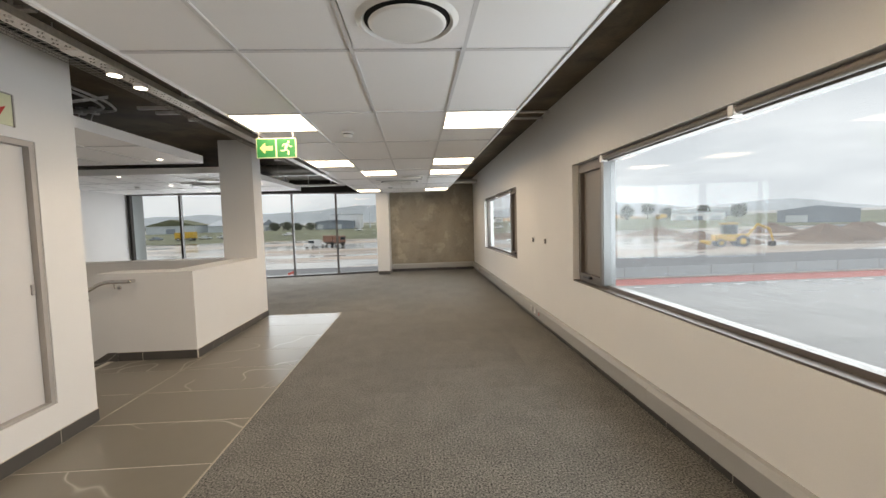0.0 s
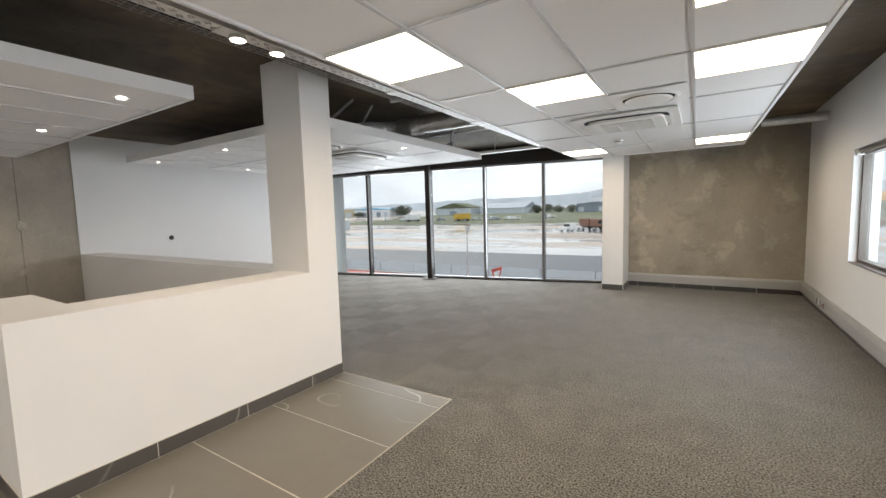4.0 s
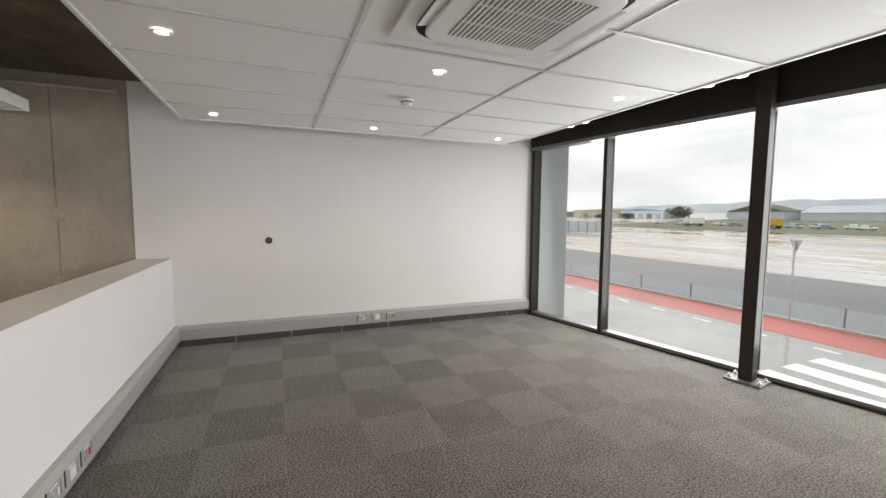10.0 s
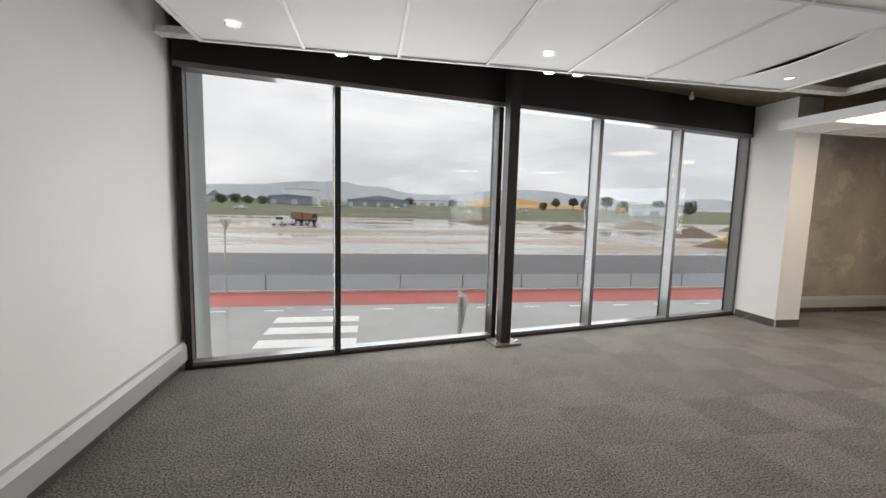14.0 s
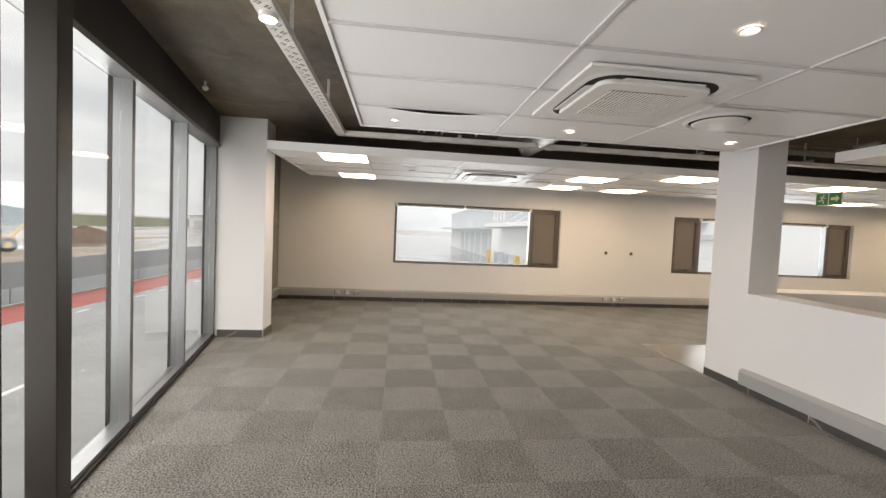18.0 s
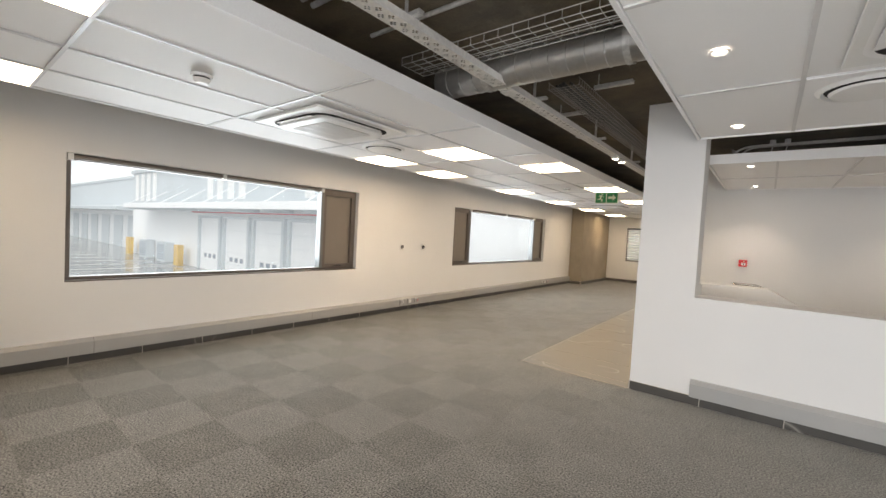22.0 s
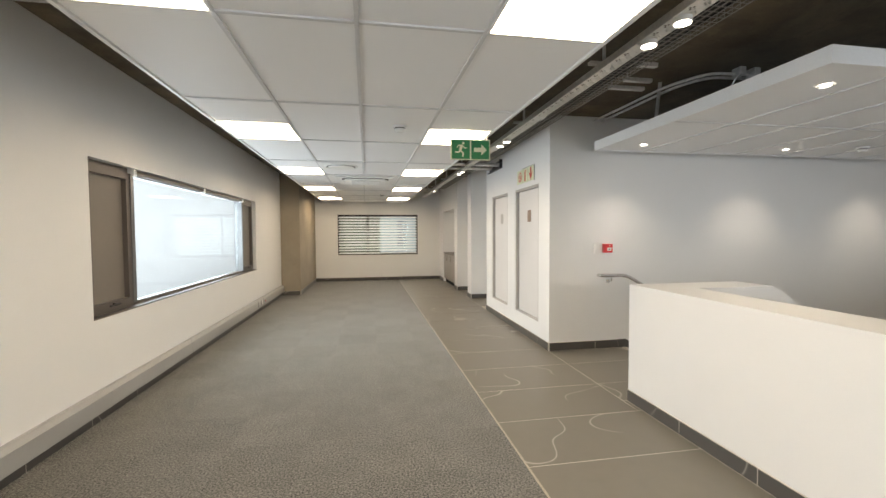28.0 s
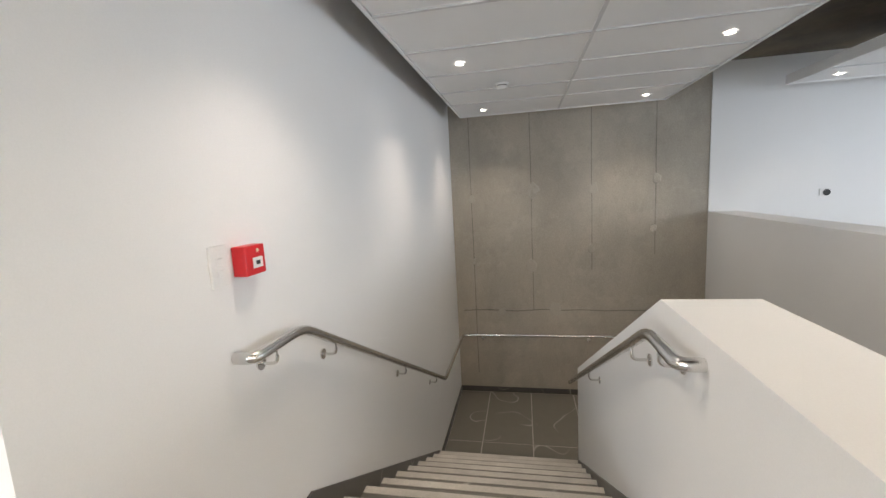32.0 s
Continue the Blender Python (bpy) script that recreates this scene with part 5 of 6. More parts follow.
b2 = thing("wire_basket_tray", "galvanised wire mesh cable basket crossing to the raft", "cable tray", -0.95, 9.16, 2.65)
for q, z in ((-0.12, 0.05), (-0.12, 0.0), (-0.06, 0.0), (0.0, 0.0), (0.06, 0.0), (0.12, 0.0), (0.12, 0.05)):
    part("long_wire", rod(bmesh.new(), (0, q, z), (-2.3, q, z), 0.003, 5), GALV, b2)
cross = bmesh.new()
for k in range(24):
    for a, b in (((-0.1 * k, -0.12, 0.05), (-0.1 * k, -0.12, 0)), ((-0.1 * k, -0.12, 0), (-0.1 * k, 0.12, 0)), ((-0.1 * k, 0.12, 0), (-0.1 * k, 0.12, 0.05))):
        rod(cross, a, b, 0.0025, 4)
tagged(part("cross_wire", cross, GALV, b2), kind="stuff")


def spiral_duct(a, b, r, label):
    """Round sheet-metal duct with raised spiral seams."""
    a, b = Vector(a), Vector(b)
    d = thing("ventilation_duct", label, "duct", *a)
    L = (b - a).length
    q = (b - a).to_track_quat("Z", "Y").to_matrix().to_4x4()
    body = bmesh.new()
    prof = []
    n = int(L / 0.12) + 1
    for k in range(n):
        z1 = L * (k + 1) / n
        prof += [(r, L * k / n), (r, z1 - 0.008), (r + 0.003, z1 - 0.005), (r + 0.003, z1 - 0.002)]
    rings = [[body.verts.new((q * math.cos(2 * math.pi * k / 28), q * math.sin(2 * math.pi * k / 28), z)) for k in range(28)] for q, z in prof]
    for g, h in zip(rings, rings[1:]):
        for k in range(28):
            body.faces.new((g[k], g[(k + 1) % 28], h[(k + 1) % 28], h[k]))
    bmesh.ops.transform(body, matrix=q, verts=body.verts[:])
    part("body", body, DUCT, d, smooth=True)
    for z in (L * 0.25, L * 0.8):
        c = bmesh.new()
        bmesh.ops.create_cone(c, segments=28, radius1=r + 0.008, radius2=r + 0.008, depth=0.04, matrix=q @ pose(0, 0, z))
        part("clamp", c, GALV, d, smooth=True)


spiral_duct((-1.0, 8.86, 2.63), (-2.75, 8.86, 2.63), 0.115, "galvanised round ventilation duct under the slab")
spiral_duct((-3.2, 8.4, 2.60), (-3.2, 9.9, 2.60), 0.09, "galvanised round duct above the raft")


def flexible(pts, r):
    d = thing("flexible_duct", "silver ribbed flexible duct hanging above the raft", "duct")
    bm = bmesh.new()
    pts = curved(pts, 0.25, 10)
    fine = []
    for p, q in zip(pts, pts[1:]):
        fine += [p.lerp(q, k / 3) for k in range(3)]
    n = 16
    rings = []
    for i, p in enumerate(fine[:-1]):
        dr = (fine[i + 1] - p).normalized()
        s = dr.cross(Vector((0, 0, 1))).normalized()
        u = s.cross(dr)
        rr = r * (1 + 0.07 * (i % 2))
        rings.append([bm.verts.new(p + rr * (math.cos(2 * math.pi * k / n) * s + math.sin(2 * math.pi * k / n) * u)) for k in range(n)])
    for a, b in zip(rings, rings[1:]):
        for k in range(n):
            bm.faces.new((a[k], a[(k + 1) % n], b[(k + 1) % n], b[k]))
    part("hose", bm, GALV, d)


flexible([(-2.70, 8.86, 2.63), (-2.92, 8.84, 2.63), (-3.05, 8.5, 2.60), (-3.55, 8.15, 2.52)], 0.095)

pipes = (([(-2.62, 3.36, 2.77), (-2.66, 4.55, 2.77), (-2.80, 4.88, 2.77), (-4.6, 4.95, 2.77)], 0.013), ([(-2.72, 3.36, 2.77), (-2.75, 4.52, 2.77), (-2.86, 4.80, 2.77), (-4.6, 4.87, 2.77)], 0.013),
         ([(-2.63, 9.99, 2.49), (-2.63, 9.99, 2.76), (-0.9, 9.99, 2.76)], 0.017), ([(-2.68, 10.06, 2.49), (-2.68, 10.06, 2.765), (-0.9, 10.06, 2.765)], 0.017),
         ([(-3.6, 10.22, 2.77), (-0.9, 10.22, 2.77)], 0.015), ([(-3.6, 10.29, 2.77), (-0.9, 10.29, 2.77)], 0.015), ([(-3.2, 9.53, 2.77), (-0.9, 9.53, 2.77)], 0.015),
         ([(WEST + 0.02, 3.6, 2.70), (WEST + 0.02, 6.6, 2.70)], 0.016), ([(-2.055, 0.95, 2.555), (-1.15, 0.95, 2.555)], 0.03),
         ([(-2.055, 1.36, 2.555), (-1.15, 1.36, 2.555)], 0.03),
         ([(1.4, 5.2, 2.78), (EAST, 5.2, 2.78)], 0.016), ([(1.4, 5.5, 2.78), (EAST, 5.5, 2.78)], 0.016), ([(1.4, 11.7, 2.6), (EAST - 0.02, 11.7, 2.6)], 0.06))
for pts, r in pipes:
    c = thing("conduit_pipe", "grey steel conduit fixed under the slab", "conduit", group="conduits under the slab")
    part("tube", pipe(bmesh.new(), curved(pts, 0.12), r, 10), GALV, c, smooth=True)
for x, y in ((-2.63, 9.99), (-2.72, 10.08)):
    j = thing("junction_box", "small grey steel junction box", "junction box", x, y, PANEL + 0.115)
    part("box", block(-0.05, 0.05, -0.03, 0.03, -0.01, 0.06, 0.004, 1), GALV, j)
for x, y in ((-2.11, 12.395), (-6.3, 11.5)):
    s = thing("motion_sensor", "small white sensor under the slab beside the bulkhead", "sensor", x, y, 2.755)
    b = bmesh.new()
    bmesh.ops.create_uvsphere(b, u_segments=14, v_segments=8, radius=0.028)
    part("head", b, PLASTIC, s, smooth=True)
    part("stem", rod(bmesh.new(), (0, 0.0, 0.0), (0, 0.0, SLAB - 2.755), 0.012, 10), PLASTIC, s)

for x in (-3.06, -3.2):
    j = thing("junction_box", "small grey steel junction box under the slab", "junction box", x, 4.9, SLAB)
    part("box", block(-0.03, 0.03, -0.045, 0.045, -0.07, 0.0, 0.004, 1), GALV, j)
    part("tail", pipe(bmesh.new(), curved([(0, -0.02, -0.07), (0.03, -0.12, -0.22), (-0.05, -0.3, RAFT_C + 0.12 - SLAB)], 0.1), 0.006, 6), GALV, j, smooth=True)
for a, b in (((-2.62, 4.5), (-3.12, 3.75)), ((-2.72, 7.95), (-3.45, 7.95)), ((-2.74, 8.3), (-3.1, 8.35)), ((-2.75, 9.75), (-3.3, 9.9))):
    zb = (RAFT_C if a[1] < 6 else PANEL) + 0.10
    g = thing("raft_brace", "grey steel angle bracing the ceiling raft to the slab", "brace", group="raft braces")
    s = Vector((b[0] - a[0], b[1] - a[1], 0)).normalized().cross(Vector((0, 0, 1))) * 0.016
    p, q = Vector((a[0], a[1], SLAB)), Vector((b[0], b[1], zb))
    gb = bmesh.new()
    for u, w in ((s, Vector((0, 0, 0.003))), (s * 0.1, Vector((0, 0, 0.03)))):
        v = [gb.verts.new(c + k * u + m * w) for c in (p, q) for k, m in ((-1, 0), (1, 0), (1, -1), (-1, -1))]
        for k in range(4):
            gb.faces.new((v[k], v[(k + 1) % 4], v[4 + (k + 1) % 4], v[4 + k]))
        gb.faces.new(v[:4]), gb.faces.new(v[4:])
    part("angle", gb, GALV, g)
for x, y, L in ((-2.02, 5.07, 0.26), (-2.2, 4.77, 0.25), (-2.22, 4.58, 0.34), (-2.0, 3.0, 0.3), (-2.05, 8.0, 0.3), (-2.0, 1.4, 0.3), (-1.5, 7.4, 0.34)):
    g = thing("support_channel", "short slotted steel support channel under the slab", "channel", x, y, 2.70, group="support channels")
    part("channel", blocks((-L / 2, L / 2, -0.02, 0.02, 0, 0.004), (-L / 2, L / 2, -0.02, -0.017, 0.004, 0.03), (-L / 2, L / 2, 0.017, 0.02, 0.004, 0.03)), GALV, g)
    part("rod", rod(bmesh.new(), (L / 2 - 0.03, 0, 0.004), (L / 2 - 0.03, 0, SLAB - 2.70), 0.005, 6), GALV, g)

sl = thing("pipe_sleeve", "black sealed pipe sleeve on the shaft wall", "sleeve", WC_X, 1.18, 2.555)
part("plate", block(0.0, 0.006, -0.36, 0.36, -0.075, 0.065, 0.002, 1), BLACK, sl)
part("flange", blocks((0.006, 0.05, 0.35, 0.36, -0.075, 0.065), (0.006, 0.05, -0.36, 0.35, -0.075, -0.069)), BLACK, sl)

# the sagging tile at the edge of the office raft
sag = thing("loose_ceiling_tile", "white ceiling tile sagging out of its grid", "ceiling tile", -2.8855, 10.2675, PANEL + 0.010)
sag_rows = [[(-0.300 + 0.2 * j, -0.586 + 0.0977 * i, -0.040 * math.sin(math.pi * i / 12) ** 1.3 * (1 - j / 3)) for j in range(4)] for i in range(13)]
sb = bmesh.new()
lower = [[sb.verts.new(p) for p in r] for r in sag_rows]
upper = [[sb.verts.new((p[0], p[1], p[2] + 0.007)) for p in r] for r in sag_rows]
for i in range(12):
    for j in range(3):
        sb.faces.new((lower[i][j], lower[i + 1][j], lower[i + 1][j + 1], lower[i][j + 1]))
        sb.faces.new((upper[i][j], upper[i][j + 1], upper[i + 1][j + 1], upper[i + 1][j]))
    sb.faces.new((lower[i][0], upper[i][0], upper[i + 1][0], lower[i + 1][0]))
    sb.faces.new((lower[i][3], lower[i + 1][3], upper[i + 1][3], upper[i][3]))
bmesh.ops.recalc_face_normals(sb, faces=sb.faces[:])
part("board", sb, TILE_WHITE, sag)
# Near-black sheet added so that the gap over the sag reads as shade.
part("void", blocks((-0.299, -0.02, -0.585, 0.585, 0.011, 0.0125)), DARK, sag, "dark sheet as the shade in the gap above the tile")

# ---- kitchenette ----
solid("wall_nib_kitchenette", block(-2.6, -2.06, SOUTH, -4.06, 0, SLAB - 0.002), WHITE, "white wall nib beside the kitchenette recess", "wall")
solid("wall_bulkhead_kitchenette", block(-2.6, -2.062, -4.058, -2.402, 2.06, SLAB - 0.003), WHITE, "white bulkhead over the kitchenette recess", "wall")
kit = thing("base_cabinet", "taupe kitchenette base cabinet with three doors", "cabinet", -2.08, -4.05, 0)
part("body", blocks((-0.5, -0.02, 0, 1.64, 0.1, 0.83)), CABINET, kit)
part("plinth", blocks((-0.5, -0.05, 0, 1.64, 0, 0.1)), DARK, kit)
for k in range(3):
    dr = part("door", block(-0.02, 0.0, 0.547 * k + 0.003, 0.547 * k + 0.543, 0.11, 0.825, 0.002, 1), CABINET, kit)
    part("handle", blocks((0.0, 0.022, 0.547 * k + 0.46, 0.547 * k + 0.475, 0.62, 0.79)), STEEL, dr)
wt = thing("worktop", "dark laminate worktop on the kitchenette cabinet", "worktop", -2.08, -4.05, 0.832)
part("slab", block(-0.51, 0.015, 0.002, 1.642, 0, 0.034, 0.004), OAK, wt)
for y in (-3.5, -2.95):
    downlight(-2.3, y, 2.06, 5.0, group="kitchenette downlights")

# ---- outside ----
def land_z(y):
    pts = ((-900, GROUND), (136, GROUND), (250, 0.3), (420, 2.6), (900, 9.0), (3000, 30.0))
    for (a, p), (b, q) in zip(pts, pts[1:]):
        if y <= b:
            return p + (q - p) * (y - a) / (b - a)
    return pts[-1][1]


def strip(name, y0, y1, mat, label, dz=0.0, x0=-900, x1=900, ys=None, kind="structure", category="ground"):
    bm = bmesh.new()
    ys = ys or [y0, y1]
    rows = [[bm.verts.new((x, y, land_z(y) + dz)) for x in (x0, x1)] for y in ys]
    for a, b in zip(rows, rows[1:]):
        bm.faces.new((a[0], a[1], b[1], b[0]))
    return solid(name, bm, mat, label, category)


strip("ground", -900, 3000, MUD, "wet brown building ground with puddles reaching the horizon", -0.02, -3000, 3000, [-900, 60, 136, 250, 420, 900, 3000])
strip("ground_scrub", 138, 430, GREENFIELD, "rough olive grass rising behind the wet field", 0.03, -160, 900, [138, 250, 420])
solid("pavement", block(-300, 300, 13.1, 25.4, GROUND - 0.3, GROUND), WETPAVE, "wet pale grey paving reflecting the sky", "pavement")
solid("pavement_east", block(EAST + 0.23, 300, -300, 13.1, GROUND - 0.3, GROUND), WETPAVE, "wet pale grey yard paving", "pavement")
solid("pavement_west", block(-300, WEST - 0.3, -300, 13.1, GROUND - 0.3, GROUND), WETPAVE, "wet pale grey yard paving", "pavement")
solid("red_lane", block(-300, 300, 25.4, 27.95, GROUND - 0.3, GROUND + 0.006), REDSTRIP, "red coated cycle lane", "road")
solid("kerb", block(-300, 300, 27.95, 28.15, GROUND - 0.3, GROUND + 0.10), KERB, "pale concrete kerb along the road", "kerb")
solid("road", block(-300, 300, 28.15, 43.7, GROUND - 0.3, GROUND + 0.01), ASPHALT, "wide dark asphalt road", "road")
silt = thing("silt_fence", "low grey mesh fence on thin posts along the road", "fence", 0, 28.35, GROUND)
for k in range(-14, 16):
    x = -1.17 + 3.19 * k
    part("post", rod(bmesh.new(), (x, 0, 0), (x, 0, 0.86), 0.028, 6), VERGE, silt)
    sheet = part("mesh_panel", blocks((x + 0.03, x + 3.16, -0.004, 0.004, 0.05, 0.80)), MESHCLOTH, silt)
for k in range(30):
    x = -11.67 + 2.13 * (k - 10)
    tagged(new("lane_dash", mesh_of("lane_dash", block(x - 0.36, x + 0.36, 24.55, 24.68, GROUND, GROUND + 0.006), ROADWHITE)), "short white painted lane dash on wet paving", "road marking", "lane dashes", "")
for k in range(6):
    y = 23.25 - 1.315 * k
    tagged(new("zebra_bar", mesh_of("zebra_bar", block(-9.2, -6.24, y - 0.37, y + 0.37, GROUND, GROUND + 0.006), ROADWHITE)), "broad white painted crossing bar", "road marking", "zebra crossing bars", "")
tagged(new("lane_line", mesh_of("lane_line", block(-4.85, -3.3, 20.5, 20.66, GROUND, GROUND + 0.006), ROADWHITE)), "white painted line on wet paving", "road marking")
tagged(new("lane_line", mesh_of("lane_line", block(2.0, 5.2, 19.6, 19.78, GROUND, GROUND + 0.006), ROADWHITE)), "white painted line on wet paving", "road marking")
man = thing("manhole_cover", "round grey iron cover in the paving", "manhole cover", -5.7, 19.4, GROUND)
part("lid", rod(bmesh.new(), (0, 0, 0), (0, 0, 0.008), 0.42, 28), VERGE, man)
part("rim", ring(bmesh.new(), 0.43, 0.47, 0.004, 0.01, 28), ASPHALT, man)


def triangle_sign(x, y, top, size, rz, label, back=False):
    s = thing("road_sign", label, "road sign", x, y, GROUND, rz)
    part("pole", rod(bmesh.new(), (0, 0, 0), (0, 0, top - GROUND - 0.05), 0.038, 12), GALV, s, smooth=True)
    h = size * 0.866

    def tri(k):
        c = h / 3
        return [(-size / 2 * k, c * k), (size / 2 * k, c * k), (0, -2 * c * k)]
    m = pose(0, 0, top - GROUND - h / 3, 90, 0, 0)
    outline_part("plate", tri(1.0), 0.004, GALV, s, pose(0, -0.044, 0) @ m)
    outline_part("red_border", tri(0.98), 0.001, SIGN_RED, s, pose(0, -0.0485, 0) @ m)
    outline_part("white_field", tri(0.58), 0.001, ROADWHITE, s, pose(0, -0.0500, 0) @ m)
    part("clamp", blocks((-0.05, 0.05, -0.044, 0.045, top - GROUND - h * 0.45, top - GROUND - h * 0.4)), GALV, s)


triangle_sign(-4.25, 14.95, -0.12, 0.78, 91, "red and white give way sign on a grey pole")
triangle_sign(-12.3, 27.8, 0.58, 0.66, 160, "road sign on a tall grey pole seen from behind")

random.seed(4)


def mound(x, y, r, h, mat=SOIL, name="soil_mound", label="heap of dug brown soil"):
    m = thing(name, label, "soil heap", x, y, land_z(y) - 0.1)
    bm = bmesh.new()
    n, rings = 18, 6
    tip = bm.verts.new((0, 0, h))
    prev = None
    for j in range(1, rings + 1):
        f = j / rings
        ringv = []
        for k in range(n):
            a = 2 * math.pi * k / n
            q = r * f * (1 + 0.22 * noise.noise((x + 2 * math.cos(a), y + 2 * math.sin(a), f)))
            ringv.append(bm.verts.new((q * math.cos(a), q * math.sin(a) * 0.7, h * (1 - f) ** 0.9 * (1 + 0.25 * noise.noise((x + 3 * math.cos(a), y, f * 3))))))
        for k in range(n):
            if prev is None:
                bm.faces.new((tip, ringv[k], ringv[(k + 1) % n]))
            else:
                bm.faces.new((prev[k], ringv[k], ringv[(k + 1) % n], prev[(k + 1) % n]))
        prev = ringv
    part("heap", bm, mat, m)


for x, y, r, h in ((49, 61, 4, 1.5), (66, 63, 7.5, 2.6), (77, 68, 7, 2.6), (37, 53, 3.2, 1.0), (82, 92, 7, 2.4), (58, 98, 8, 2.0), (34, 88, 5, 1.2), (88, 76, 6, 2.4), (26, 118, 10, 1.4), (52, 74, 5, 1.7)):
    mound(x, y, r, h)


def tree(x, y, h, w):
    t = thing("tree", "dull green spreading tree far across the field", "tree", x, y, land_z(y) - 0.2, group="far trees")
    tr = bmesh.new()
    rod(tr, (0, 0, 0), (0.1, 0, h * 0.45), 0.035 * h, 8, 0.022 * h)
    for k in range(5):
        a = 2 * math.pi * k / 5 + x
        rod(tr, (0.1, 0, h * 0.4), (0.32 * w * math.cos(a), 0.32 * w * math.sin(a), h * (0.62 + 0.06 * (k % 3))), 0.018 * h, 6, 0.006 * h)
    part("trunk", tr, BARK, t)
    verts, faces = [], []
    mid, tall = (0.5, 0.48) if w > 0.95 * h else (0.66, 0.35)
    for _ in range(950):
        a, b, q = random.uniform(0, 6.283), random.uniform(-1, 1), random.random() ** 0.4
        lump = 0.75 + 0.4 * noise.noise((x + 1.4 * math.cos(a), y + 1.4 * math.sin(a), 1.5 * b))
        c = Vector((0.5 * w * q * lump * math.cos(a) * math.sqrt(1 - b * b), 0.5 * w * q * lump * math.sin(a) * math.sqrt(1 - b * b), h * mid + tall * h * q * (0.3 + 0.8 * lump) * b))
        s = h * random.uniform(0.025, 0.07)
        d1 = Vector((random.gauss(0, 1), random.gauss(0, 1), random.gauss(0, 1))).normalized() * s
        d2 = d1.cross(Vector((random.gauss(0, 1), random.gauss(0, 1), random.gauss(0, 1)))).normalized() * s
        i = len(verts)
        verts += [c - d1, c + d2, c + d1, c - d2]
        faces.append((i, i + 1, i + 2, i + 3))
    me = bpy.data.meshes.new("crown")
    me.from_pydata(verts, [], faces)
    me.materials.append(LEAF)
    crown = new("crown", me)
    crown.parent = t


for x, y, h, w in ((-191, 250, 9, 19), (99, 250, 5.5, 7), (108.5, 252, 8, 7), (119, 250, 8.5, 7), (128.5, 250, 10.5, 10), (142, 250, 10, 9), (157, 255, 8, 10), (-124, 262, 5, 9), (171, 240, 9, 10),
                   (-83, 240, 5.5, 9), (-77, 243, 6, 9), (-70, 240, 5, 8), (-63, 242, 5, 7), (-160, 255, 5, 10), (-226, 240, 5, 12), (-250, 238, 4, 10), (20, 300, 6, 10), (50, 292, 6, 9), (190, 236, 9, 11)):
    tree(x, y, h, w)


def hall(name, x, y, w, d, h, wall_mat, roof_mat, label, openings=0, rise=0.25, rz=0.0):
    """A gabled shed with a roof, doors and window strips."""
    b = thing(name, label, "building", x, y, land_z(y) - 0.3, rz)
    part("wall", blocks((-w / 2, w / 2, -d / 2, d / 2, 0, h)), wall_mat, b)
    rb = side_prism([(-w / 2 - 0.4, h), (w / 2 + 0.4, h), (w / 2 + 0.4, h + 0.15), (0, h + rise * h + 0.15), (-w / 2 - 0.4, h + 0.15)], -d / 2 - 0.4, d / 2 + 0.4)
    part("roof", rb, roof_mat, b)
    for k in range(openings):
        q = -w / 2 + w * (k + 0.5) / openings
        part("door", blocks((q - w * 0.28 / openings, q + w * 0.28 / openings, -d / 2 - 0.08, -d / 2, 0.2, h * 0.62)), SHED_NAVY if k % 2 else SHED_BLUE, b)


hall("shed", -107, 256, 24, 30, 3.6, SHED_BLUE, SHED_NAVY, "grey hall with a broad pitched roof", 4, 0.95, 90)
hall("shed", -45, 258, 18, 14, 8.6, SHED, SHED_BLUE, "tall white flat-roofed block in the distance", 0, 0.03)
hall("shed", -50, 250, 22, 12, 4.6, SHED_NAVY, SHED_NAVY, "low dark shed in front of a white block", 4, 0.2)
hall("shed", -2, 252, 34, 18, 3.6, SHED_NAVY, SHED_NAVY, "dark broad-roofed hall with white doors", 9, 0.72)
hall("shed", -141, 250, 27, 18, 4.6, SHED_BLUE, GREENFIELD, "brown-roofed gabled shed beyond the field", 3, 0.75)
hall("shed", -262, 262, 62, 25, 6.2, SHED_OCHRE, SHED_OCHRE, "pale ochre warehouse in the distance", 6, 0.1)
hall("shed", -216, 256, 36, 25, 5.6, SHED, SHED_SKY, "white warehouse with a bright blue roof", 5, 0.22)
hall("shed", -345, 250, 76, 25, 5.5, SHED_NAVY, SHED, "dark glazed office block in the distance", 12, 0.03)
hall("house", 160, 158, 24, 15, 5.0, SHED_NAVY, SHED_NAVY, "dark blue shed with white lettering panel across the field", 2, 0.35, -45)
hall("shed", 150, 216, 24, 14, 4, SHED, SHED_BLUE, "low pale shed across the field", 3, 0.2, -30)
hall("shed", 250, 110, 40, 18, 7, SHED, SHED_NAVY, "pale shed across the field", 4, 0.2, -65)
hall("shed", 40, 330, 50, 18, 4, SHED, SHED_BLUE, "low white shed in the distance", 7, 0.1)
hall("shed", 215, 300, 40, 18, 6, SHED_BLUE, SHED, "grey shed in the distance", 5, 0.2)
hoarding = thing("boundary_wall", "long grey precast boundary wall beside the field", "wall", -91, 40, GROUND)
for k in range(18):
    part("wall_panel", blocks((-0.06, 0.06, 3.1 * k + 0.1, 3.1 * k + 3.0, 0, 2.9)), SHED_BLUE, hoarding)
    part("pillar", blocks((-0.12, 0.12, 3.1 * k - 0.1, 3.1 * k + 0.1, 0, 3.0)), VERGE, hoarding)
mast = thing("radio_mast", "thin grey mast above far roofs", "mast", -30, 250, land_z(250))
part("pole", rod(bmesh.new(), (0, 0, 0), (0, 0, 10.2), 0.3, 6, 0.15), SHED_BLUE, mast)
